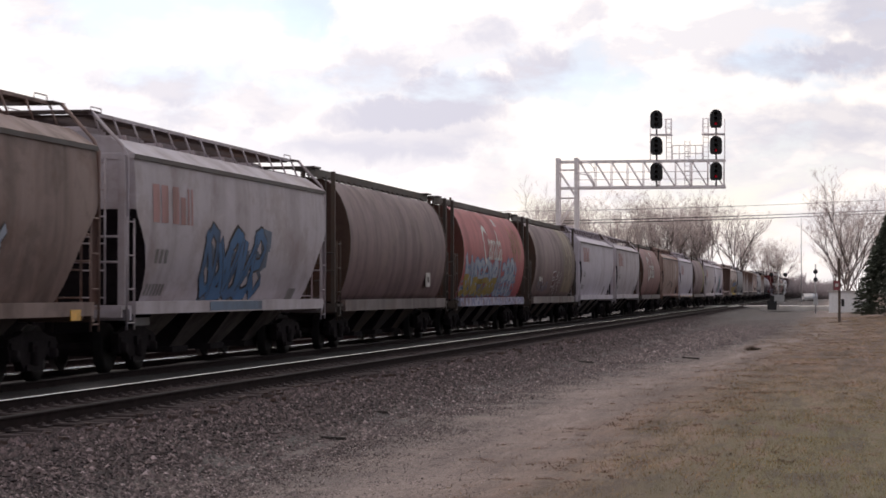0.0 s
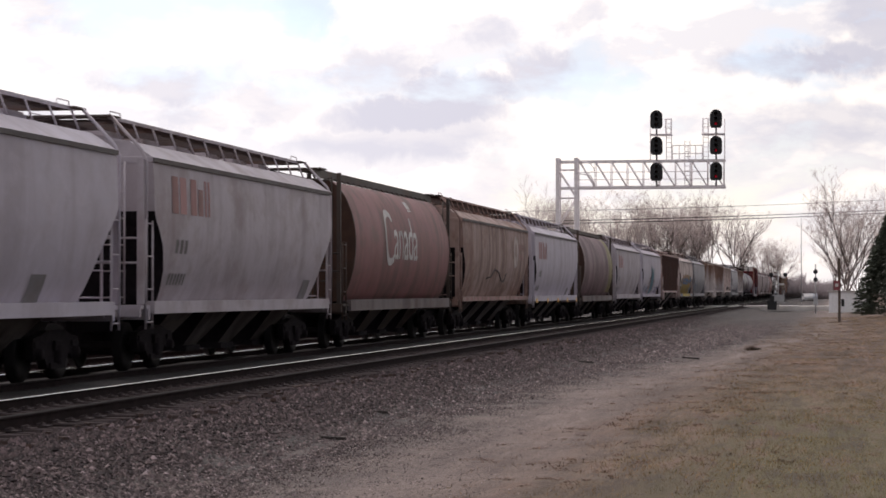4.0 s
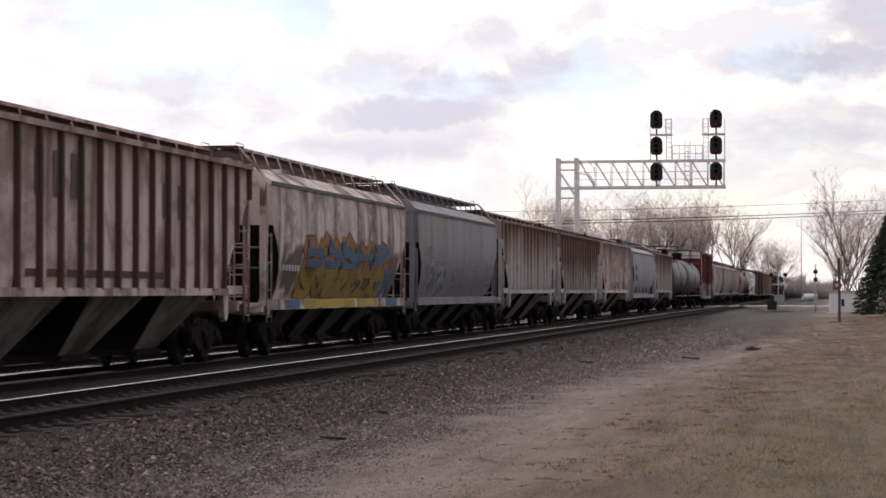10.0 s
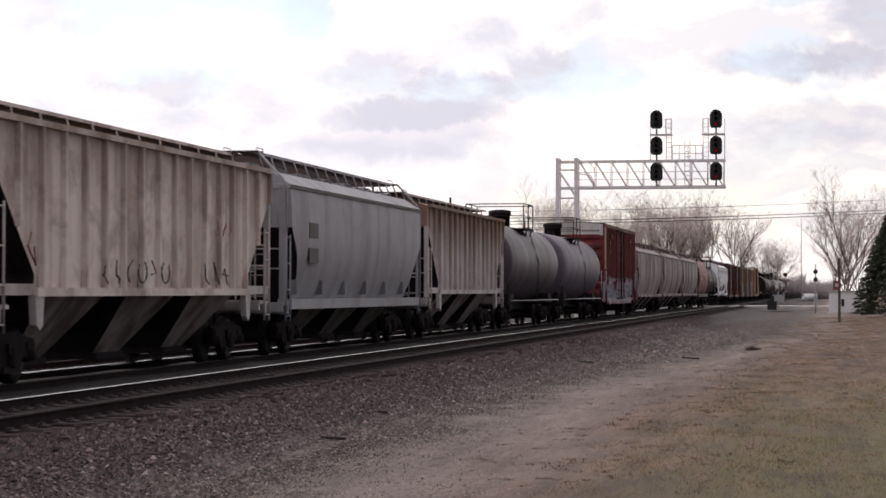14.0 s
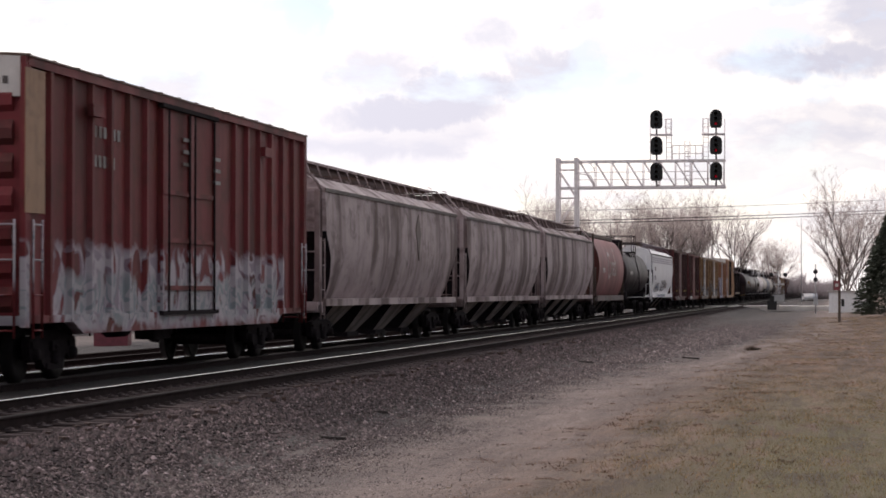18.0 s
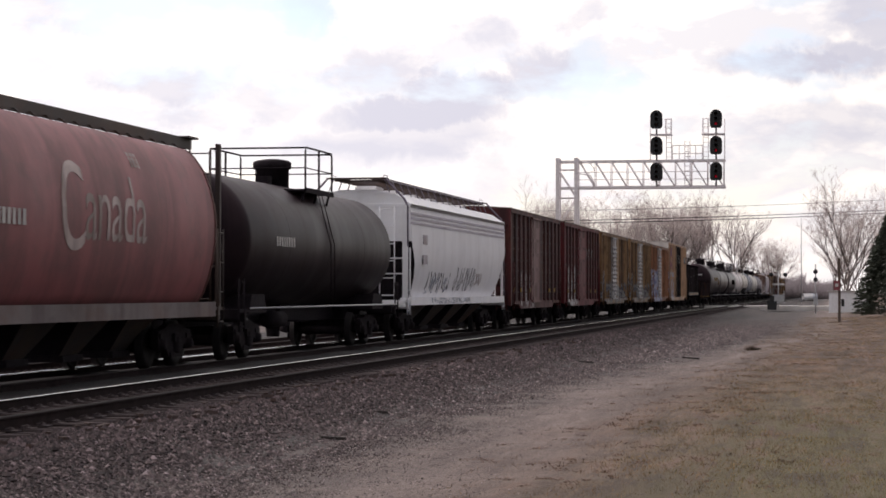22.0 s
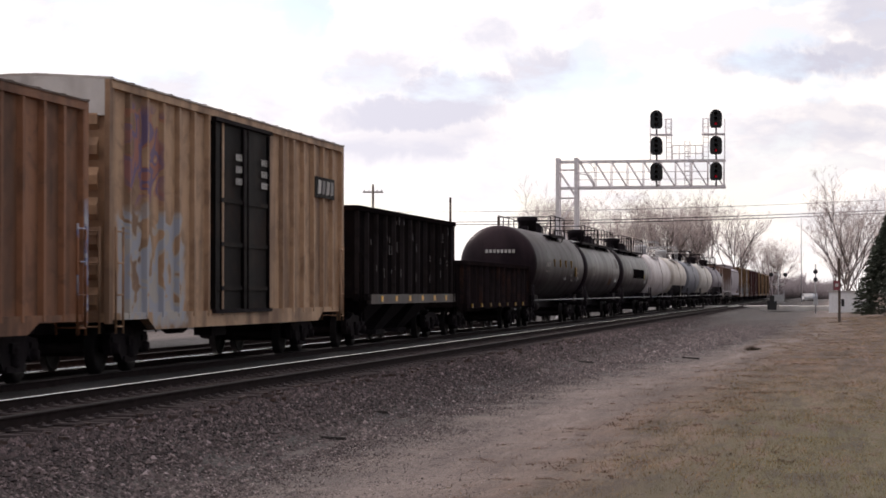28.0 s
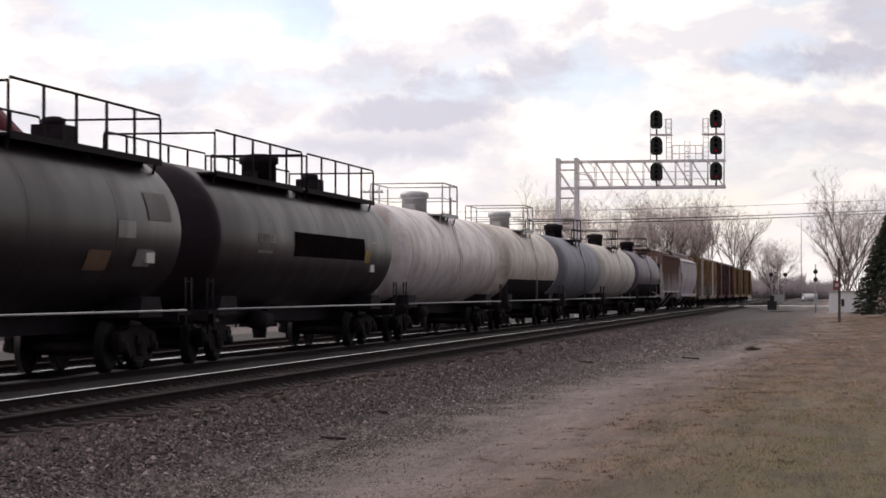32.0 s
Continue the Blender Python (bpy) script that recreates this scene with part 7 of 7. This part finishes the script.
    bars(-5.9, 3.6, 1.2, 0.2, 5, -1.495, MARK_WORN, c)
    part("painted_patch", Shape().box(-9.36, -8.5, -1.578, -1.562, 2.7, 4.95), paint((0.36, 0.22, 0.14), 0.5, 0.3), c)
    for x in (-6.1, 5.4):
        part("bracket", Shape().box(x - 0.3, x + 0.3, -1.66, -1.56, 4.42, 4.62), BOX_RED, c)
    ends = Shape()
    for k in range(9):
        ends.box(-9.328, -9.32, -0.15 - 0.14 * k, -0.06 - 0.14 * k, 4.70, 4.82)
    for k in range(16):
        ends.box(-9.328, -9.32, 1.40 - 0.08 * k, 1.45 - 0.08 * k, 4.70, 4.76)
    part("lettering", ends, MARK_DARK, c)
    for z in (4.35, 4.12, 3.88):
        part("data_block", Shape().box(-0.9, -0.4, -1.60, -1.585, z, z + 0.07).box(1.2, 1.7, -1.60, -1.585, z - 0.25, z - 0.18), MARK_WORN, c)
    for i in (24, 25, 26):
        c, h = slab_car(i, "long grey covered hopper car with dark rain streaks", LONG_GREY, bays=4, raise_sill=0.1, bay_col=BAY_DIRTY, tall=0.08)
        if i == 24:
            part("emblem", Shape().prism([(h - 7.4, 3.3), (h - 7.0, 3.75), (h - 6.6, 3.2), (h - 6.9, 2.4)], -1.625, -1.60), paint((0.18, 0.15, 0.14), 0.4, 0.1), c)
    c, h = barrel_car(27, "faded red cylindrical hopper car with white lettering", CAN_PINK, END_RED)
    wordmark(c, -2.2, 2.35, 1.70, FADED_WHITE)
    bars(-h + 2.0, 2.5, 1.3, 0.25, 6, -1.62, MARK_WHITE, c)
    c, p = car_thing(28, "tank_car", "short black tank car with a railed manway", "tank car")
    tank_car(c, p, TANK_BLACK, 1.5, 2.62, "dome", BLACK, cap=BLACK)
    bars(-5.5, 2.5, 1.8, 0.22, 8, -1.508, MARK_WHITE, c)
    c, h = slab_car(29, "clean white covered hopper car with thin dark graffiti", PURE_WHITE, bays=4, tall=0.12, walk_col=TANK_GREY2, bay_col=BAY_BLACK)
    for k in range(3):
        part("eave_bead", Shape().box(-h - 0.02, h + 0.02, -1.615, -1.58, 3.46 + 0.14 * k, 3.53 + 0.14 * k), CP_WHITE, c)
    scribble(81, c, -6.4, 1.45, 4.4, 0.62, side, SCRAWL_GREY, 8)
    scribble(83, c, -6.2, 1.42, 4.0, 0.5, side, PALE_SPRAY, 7)
    scribble(84, c, -6.0, 1.10, 7.5, 0.18, -1.582, PALE_SPRAY, 18)
    scribble(82, c, -1.2, 1.48, 4.0, 0.8, side, SCRAWL_GREY, 8)
    scribble(85, c, 2.9, 1.7, 1.4, 0.4, side, ROSE_SPRAY, 3)
    for z in (2.9, 2.3):
        part("data_block", Shape().box(-h + 1.8, -h + 2.5, -1.63, -1.60, z, z + 0.28), CP_WHITE2, c)
    c, p = car_thing(30, "boxcar", "dark maroon boxcar with a pinkish panelled door", "boxcar")
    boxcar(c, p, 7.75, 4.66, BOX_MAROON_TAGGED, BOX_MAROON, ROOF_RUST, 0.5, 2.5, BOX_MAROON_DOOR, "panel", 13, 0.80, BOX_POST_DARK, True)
    for x in (-7.3, -5.3, -2.6, 3.6, 5.3):
        part("reflector", Shape().box(x, x + 0.35, -1.60, -1.57, 1.45, 1.62), REFLECT_WORN, c)
    c, p = car_thing(31, "boxcar", "red boxcar with white lettering and a panelled door", "boxcar")
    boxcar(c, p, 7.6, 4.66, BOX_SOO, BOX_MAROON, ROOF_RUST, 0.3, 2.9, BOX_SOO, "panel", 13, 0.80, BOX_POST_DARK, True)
    for k in range(5):
        part("mark_block", Shape().box(2.35 + 0.72 * k, 2.45 + 0.72 * k, -1.505, -1.49, 3.2, 3.62).box(2.45 + 0.72 * k, 2.62 + 0.72 * k, -1.505, -1.49, 3.5, 3.6), MARK_WORN, c)
    bars(-6.6, 2.45, 0.9, 0.26, 4, -1.50, MARK_WORN, c)
    bars(-6.6, 1.85, 0.9, 0.26, 4, -1.50, MARK_WORN, c)
    for x in (-6.5, -3.9, 3.2, 5.4):
        part("reflector", Shape().box(x, x + 0.32, -1.60, -1.57, 1.42, 1.58), REFLECT_WORN, c)
    for i, seed in ((32, 5), (33, 6), (34, 7)):
        c, p = car_thing(i, "boxcar", "weathered yellow boxcar with a silver slatted door" if i < 34 else "weathered yellow boxcar with blue-white graffiti", "boxcar")
        boxcar(c, p, 7.6, 4.64, BOX_YELLOW_TAGGED if i == 34 else BOX_YELLOW, BOX_YELLOW, ROOF_RUST, 0.9, 2.5, SLAT_SILVER, "slat", 17, 0.80)
        if i < 34:
            bars(-1.9, 2.9, 1.0, 0.8, 1, -1.575, DARK_SPRAY, c, "painted_patch")
    c, p = car_thing(35, "boxcar", "tall tan boxcar with a black double door", "boxcar")
    boxcar(c, p, 9.25, 5.14, BOX_TAN, END_WHITE, ROOF_PALE, 0.5, 4.4, DOOR_BLACK, "plug", 19, 0.78)
    part("company_mark", Shape().box(6.1, 8.2, -1.585, -1.57, 3.75, 4.25), DOOR_BLACK, c)
    for k in range(4):
        part("mark_block", Shape().prism([(6.35 + 0.45 * k, 3.82), (6.68 + 0.45 * k, 3.86), (6.74 + 0.45 * k, 4.16), (6.45 + 0.45 * k, 4.18)], -1.592, -1.586), MARK_WORN if k % 2 else MARK_WHITE, c)
    for x in (-1.2, 0.9):
        for z in (4.2, 3.95, 3.7):
            bars(x, z, 0.7, 0.14, 4, -1.60, MARK_WHITE, c)
    c, p = car_thing(36, "coal_hopper_car", "black open coal hopper car with a pale side sill", "hopper car")
    open_car(c, p, p / 2 - 0.75, 3.74, 1.30, COAL_BLACK, 13, 3, WOOD_SILL, COAL_POST)
    rc = random.Random(36)
    for k in range(26):
        x, z = rc.uniform(-6.0, 6.2), rc.uniform(1.6, 3.4)
        part("scrape", decal(Shape(), x, x + 0.05, z, z + rc.uniform(0.1, 0.3), -1.562), MARK_WORN, c)
    for k in range(6):
        part("reflector", Shape().box(-4.7 + 2.05 * k, -4.4 + 2.05 * k, -1.60, -1.585, 1.2, 1.36), REFLECT, c)
    c, p = car_thing(37, "gondola_car", "low rust-black gondola car with yellow markers", "gondola")
    open_car(c, p, p / 2 - 0.75, 2.52, 0.95, GON_BROWN, 13, post_col=GON_POST)
    for k in range(7):
        part("reflector", Shape().box(-6.6 + 2.1 * k, -6.3 + 2.1 * k, -1.60, -1.57, 0.93, 1.06), REFLECT_WORN, c)
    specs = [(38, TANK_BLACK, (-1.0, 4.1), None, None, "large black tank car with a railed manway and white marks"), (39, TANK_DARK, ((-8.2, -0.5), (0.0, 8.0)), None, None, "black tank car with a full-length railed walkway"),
             (40, TANK_DARK, ((-8.2, -0.5), (0.0, 8.0)), None, None, "dark grey tank car with a railed walkway towards its rear"), (41, TANK_WHITE, "dome", None, GALV, "stained white tank car with a railed manway"),
             (42, TANK_BEIGE, "dome", BLACK, GALV, "cream tank car with a black lower half"), (43, TANK_BLUE, "dome", None, None, "plain blue-grey tank car with a manway"),
             (44, TANK_CREAM, "dome", None, None, "plain cream tank car with a manway"), (45, TANK_GREY2, "dome", BLACK, None, "grey tank car with a black lower half")]
    for i, col, rl, low, rc, lab in specs:
        c, p = car_thing(i, "tank_car", lab, "tank car")
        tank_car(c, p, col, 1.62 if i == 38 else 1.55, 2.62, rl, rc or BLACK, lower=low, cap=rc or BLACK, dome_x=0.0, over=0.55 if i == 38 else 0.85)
        if i in (38, 39, 40):
            bars(-5.9, 2.55, 1.5, 0.20, 8, -1.64 if i == 38 else -1.555, MARK_WORN, c)
            bars(-5.9, 2.32, 1.3, 0.06, 8, -1.61 if i == 38 else -1.53, MARK_WORN, c)
            part("placard", Shape().box(6.3, 6.75, -1.54, -1.50, 2.45, 2.8).box(6.2, 6.7, -1.50, -1.45, 2.0, 2.2), MARK_WHITE, c)
        if i == 40:
            tank_patch(c, "painted_patch", -2.6, 5.2, 9, 12, 1.55, 2.62, COAL_BLACK)
            tank_patch(c, "placard", 5.3, 5.9, -2, 14, 1.55, 2.62, YELLOW_DULL)
        if i == 39:
            for x0, x1, u, d, m in ((4.4, 5.4, 4, 7, MARK_WORN), (6.2, 7.6, 26, -6, MARK_DARK), (3.0, 4.2, -16, 30, ORANGE_DARK), (5.6, 6.6, -14, 26, MARK_WORN)):
                tank_patch(c, "placard", x0, x1, u, d, 1.55, 2.62, m)
        if i == 38:
            s = Shape()
            for k in range(8):
                s.box(-p / 2 + 0.54, -p / 2 + 0.63, -0.75 + 0.16 * k, -0.65 + 0.16 * k, 3.08, 3.22)
            part("lettering", s, MARK_WHITE, c)
            part("placard", Shape().box(4.9, 5.5, -1.66, -1.60, 2.18, 2.62), REFLECT_WORN, c)
            for x in (-3.0, -0.9, 1.2, 3.3):
                part("reflector", Shape().box(x, x + 0.07, -1.66, -1.60, 2.58, 2.90), REFLECT_WORN, c)
            for x, z, w in ((6.0, 2.05, 0.5), (6.0, 2.3, 0.7), (0.6, 2.0, 0.9), (3.2, 1.95, 0.9), (3.4, 2.15, 0.5)):
                bars(x, z, w, 0.12, 2, -1.60, MARK_WORN, c, "chalk_mark")
    rib_car(46, "rusty brown covered hopper car", RIB_RUST, RIB_TAN, ribs=15)
    slab_car(47, "grey-white covered hopper car", CP_WHITE2, bays=3)
    for i, col, dr in ((48, BOX_YELLOW, SLAT_SILVER), (49, BOX_YELLOW, SLAT_SILVER), (50, BOX_MAROON, BOX_MAROON), (51, BOX_MAROON, BOX_MAROON_DOOR)):
        c, p = car_thing(i, "boxcar", "weathered brown boxcar with a pale slatted door" if i < 50 else "dark red boxcar with panelled doors", "boxcar")
        boxcar(c, p, p / 2 - 1.1, 4.55, col, col, ROOF_PALE if i == 51 else ROOF_RUST, 0.9, 2.5, dr, "slat" if i < 50 else "panel", 15, 0.8)
    for i in (52, 53, 54):
        c, p = car_thing(i, "boxcar", "yellow boxcar near the end of the train", "boxcar")
        boxcar(c, p, p / 2 - 1.1, 4.45, paint((0.33, 0.19, 0.095), 0.55, 0.35), BOX_YELLOW, ROOF_RUST, 0.5, 3.0, BOX_YELLOW, "plug", 15, 0.8)


build_train()

# ---- ballast stones, grass and litter along the near track ----
def scatter_stones():
    r = np.random.default_rng(4)
    n = 170000
    u = r.random(n)
    x = 17.0 * (160.0 / 17.0) ** u
    edge = 5.6 - 3.5 * np.clip((x - 45) / 60, 0, 1) + 0.7 * np.array([noise.noise((p * 0.3, 3.0, 1.0)) for p in x])
    y = np.where(r.random(n) < 0.86, edge + (8.9 - edge) * r.random(n) ** 0.75, edge - r.exponential(0.75, n))
    size = r.uniform(0.010, 0.029, n) * (1 + 0.7 * (r.random(n) < 0.08))
    size *= np.clip(0.42 + 0.58 * (y - edge) / 1.6, 0.32, 1.0) * (1 + np.clip(x - 60, 0, 200) / 260) * np.clip((165 - x) / 60, 0.25, 1.0)
    base = np.array([[1, 0, 0], [-1, 0, 0], [0, 1, 0], [0, -1, 0], [0, 0, 0.75], [0, 0, -0.75]], float)
    tri = np.array([[0, 2, 4], [2, 1, 4], [1, 3, 4], [3, 0, 4], [2, 0, 5], [1, 2, 5], [3, 1, 5], [0, 3, 5]])
    v = base[None] * (size[:, None, None] * r.uniform(0.65, 1.35, (n, 6, 1)))
    a = r.uniform(0, 6.283, n)
    c, s = np.cos(a)[:, None], np.sin(a)[:, None]
    vx, vy = v[:, :, 0] * c - v[:, :, 1] * s, v[:, :, 0] * s + v[:, :, 1] * c
    z = np.array([ground_height(p, q) + 0.03 * noise.noise((p * 0.35, q * 0.6, 2.0)) for p, q in zip(x, y)])
    v = np.stack([vx + x[:, None], vy + y[:, None], v[:, :, 2] + (z + size * 0.35)[:, None]], 2).reshape(-1, 3)
    f = (tri[None] + 6 * np.arange(n)[:, None, None]).reshape(-1, 3)
    me = bpy.data.meshes.new("ballast_stones")
    me.from_pydata(v.tolist(), [], f.tolist())
    mt, nn, l, bs = material("crushed_stone")
    g = nn.new("ShaderNodeNewGeometry")
    col = nn.new("ShaderNodeValToRGB")
    e = col.color_ramp.elements
    stops = [(0.0, (0.036, 0.030, 0.030)), (0.45, (0.088, 0.073, 0.071)), (0.80, (0.158, 0.131, 0.128)), (0.95, (0.25, 0.21, 0.205)), (1.0, (0.42, 0.375, 0.37))]
    while len(e) < len(stops):
        e.new(0.5)
    for el, (p, q) in zip(e, stops):
        el.position, el.color = p, (*q, 1)
    l.new(g.outputs["Random Per Island"], col.inputs[0])
    # paler towards the path, darker and redder beside the track
    sp = nn.new("ShaderNodeSeparateXYZ")
    l.new(nn.new("ShaderNodeTexCoord").outputs["Object"], sp.inputs[0])
    track_tint = blend(nn, l, ramped(nn, l, sp.outputs["Y"], 5.2, 8.2), (1.28, 1.22, 1.24), (0.62, 0.52, 0.55))
    l.new(blend(nn, l, 1.0, col.outputs[0], track_tint, "MULTIPLY"), bs.inputs["Base Color"])
    bs.inputs["Roughness"].default_value = 0.9
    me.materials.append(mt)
    tagged(new("ballast_stones", me), "loose dark grey crushed stones beside the track", "gravel", kind="stuff")


def scatter_grass():
    r = np.random.default_rng(8)
    n = 260000
    u = r.random(n)
    x = 18.0 * (170.0 / 18.0) ** u
    y = r.uniform(-4.5, 4.4, n) - 0.012 * x
    clump = np.array([noise.noise((p * 0.5, q * 0.9, 7.0)) + 0.6 * noise.noise((p * 2.2, q * 2.6, 1.0)) for p, q in zip(x, y)])
    keep = (clump + r.uniform(-0.5, 0.5, n) > -0.1 + 1.1 * np.clip((y - 1.6) / 2.6, 0, 1))
    x, y = x[keep], y[keep]
    n = len(x)
    h = r.uniform(0.010, 0.032, n) * (1 + 0.9 * (r.random(n) < 0.08))
    w = r.uniform(0.002, 0.004, n) * (1 + x / 60)
    a = r.uniform(0, 6.283, n)
    lx, ly = r.normal(0, 0.5, n) * h, r.normal(0, 0.5, n) * h
    z = np.array([ground_height(p, q) + 0.03 * noise.noise((p * 0.35, q * 0.6, 2.0)) for p, q in zip(x, y)])
    ca, sa = np.cos(a) * w, np.sin(a) * w
    v = np.stack([np.stack([x - ca, y - sa, z - 0.01], 1), np.stack([x + ca, y + sa, z - 0.01], 1), np.stack([x + lx, y + ly, z + h], 1)], 1).reshape(-1, 3)
    f = np.arange(3 * n).reshape(-1, 3)
    me = bpy.data.meshes.new("lawn_grass")
    me.from_pydata(v.tolist(), [], f.tolist())
    mt, nn, l, bs = material("dry_grass_blades")
    g = nn.new("ShaderNodeNewGeometry")
    col = nn.new("ShaderNodeValToRGB")
    e = col.color_ramp.elements
    stops = [(0.0, (0.08, 0.068, 0.03)), (0.35, (0.15, 0.115, 0.055)), (0.7, (0.25, 0.17, 0.11)), (1.0, (0.42, 0.32, 0.22))]
    while len(e) < len(stops):
        e.new(0.5)
    for el, (p, q) in zip(e, stops):
        el.position, el.color = p, (*q, 1)
    l.new(g.outputs["Random Per Island"], col.inputs[0])
    # patches of browner and greener growth
    tc = nn.new("ShaderNodeTexCoord").outputs["Object"]
    pa = tex(nn, l, "noise", tc, 1.0, 6, 0.7, (0.25, 1.3, 1))
    tint = blend(nn, l, ramped(nn, l, pa.outputs["Fac"], 0.40, 0.58), (1.0, 0.80, 0.70), (0.90, 0.88, 0.58))
    pb = tex(nn, l, "noise", tc, 1.0, 6, 0.7, (0.5, 2.4, 1))
    tint = blend(nn, l, ramped(nn, l, pb.outputs["Fac"], 0.46, 0.60, 0.65), tint, (0.42, 0.34, 0.30))
    shade = blend(nn, l, 1.0, col.outputs[0], tint, "MULTIPLY")
    l.new(shade, bs.inputs["Base Color"])
    bs.inputs["Roughness"].default_value = 0.9
    tr = nn.new("ShaderNodeBsdfTranslucent")
    l.new(shade, tr.inputs["Color"])
    mx = nn.new("ShaderNodeMixShader")
    l.new(bs.outputs[0], mx.inputs[1]); l.new(tr.outputs[0], mx.inputs[2])
    l.new(mx.outputs[0], nn["Material Output"].inputs["Surface"])
    me.materials.append(mt)
    tagged(new("lawn_grass", me), "short dry winter grass, straw and dull green", "grass", kind="stuff")


def scatter_tufts():
    """Matted brown tufts where the trodden earth meets the lawn."""
    r = np.random.default_rng(21)
    vs, n = [], 0
    for k in range(620):
        x = 20.0 * (150.0 / 20.0) ** r.random()
        y = r.normal(2.5, 1.0) - 2.6 * min(1.0, max(0.0, (x - 45) / 60)) + 0.7 * noise.noise((x * 0.3, 9.0, 4.0))
        if noise.noise((x * 0.45, y * 0.8, 11.0)) < -0.05:
            continue
        z, q = ground_height(x, y) + 0.03 * noise.noise((x * 0.35, y * 0.6, 2.0)), r.uniform(0.05, 0.22)
        for i in range(26):
            a, d = r.uniform(0, 6.283), q * r.random()
            bx, by, w = x + d * math.cos(a) * 1.6, y + d * math.sin(a), r.uniform(0.003, 0.006) * (1 + x / 50)
            vs += [(bx - w, by - w, z - 0.01), (bx + w, by + w, z - 0.01), (bx + r.normal(0, 0.04), by + r.normal(0, 0.04), z + r.uniform(0.008, 0.030))]
            n += 1
    me = bpy.data.meshes.new("grass_tufts")
    me.from_pydata(vs, [], [(3 * i, 3 * i + 1, 3 * i + 2) for i in range(n)])
    me.materials.append(plain("matted_dead_grass", (0.160, 0.110, 0.084), 0.95, 0.0, 0.4, 0.8, 0.1, spec=0.1))
    tagged(new("grass_tufts", me), "matted brown dead grass tufts along the path", "grass", kind="stuff")


def litter():
    chip = plain("reddish_split_wood", (0.070, 0.044, 0.038), 0.9, 0, 0.3, 5.0, 0.4)
    r = random.Random(12)
    for i in range(110):
        x, y = r.uniform(18, 75), r.uniform(8.0, 8.8)
        k = r.uniform(0.03, 0.12)
        s = Shape().prism([(-k, -0.03), (k, -0.02), (k * 0.9, 0.03), (-k * 0.8, 0.035)], -0.02, 0.025, "z")
        st = part("wood_splinter", s, chip, None, m=pose(x, y, ground_height(x, y) + 0.035, r.uniform(-8, 8), r.uniform(-6, 6), r.uniform(-50, 50)))
        tagged(st, "reddish splinter of old tie wood on the ballast", "wood scrap", "wood scraps beside the track")
    dark = plain("blackened_wood", (0.03, 0.024, 0.022), 0.9)
    for px, dep, k in ((590, 30.5, 0.17), (1222, 66.5, 0.26), (1036, 62.5, 0.22), (676, 35.5, 0.09)):
        x, y = at(px, dep)
        st = part("timber_scrap", Shape().prism([(-k, -0.05), (k, -0.04), (k * 0.95, 0.05), (-k, 0.06)], -0.018, 0.018, "z"), dark, None, m=pose(x, y, ground_height(x, y) + 0.04, 0, 4, -72))
        tagged(st, "short blackened timber scrap lying on the gravel", "wood scrap")
    x, y = at(1330, 74)
    w = thing("dry_weed", "small clump of dry brown weeds on the gravel edge", "weed", m=pose(x, y, ground_height(x, y)))
    s = Shape()
    for i in range(260):
        a, b = r.uniform(0, 6.283), r.uniform(0.1, 1.0)
        q = (0.34 * b * math.cos(a), 0.34 * b * math.sin(a), 0.19 * r.uniform(0.3, 1.0) * (1.2 - b * 0.6))
        s.tube([(q[0] * 0.25, q[1] * 0.25, 0), q], 0.008, 3, 0, 0.003)
    part("stem", s, plain("dry_weed_stems", (0.13, 0.095, 0.075), 0.95), w)


scatter_stones()
scatter_grass()
scatter_tufts()
litter()


def motions():
    """The train runs past at a steady speed."""
    for car, tc in CARS:
        walk(car, [(t, pose(SPEED * (tc - t) - 2.15, TRAIN_Y, 0.0)) for t in (0.0, 4.0, 8.0, 12.0, 16.0, 20.0, 24.0, 28.0, 32.0)])


motions()
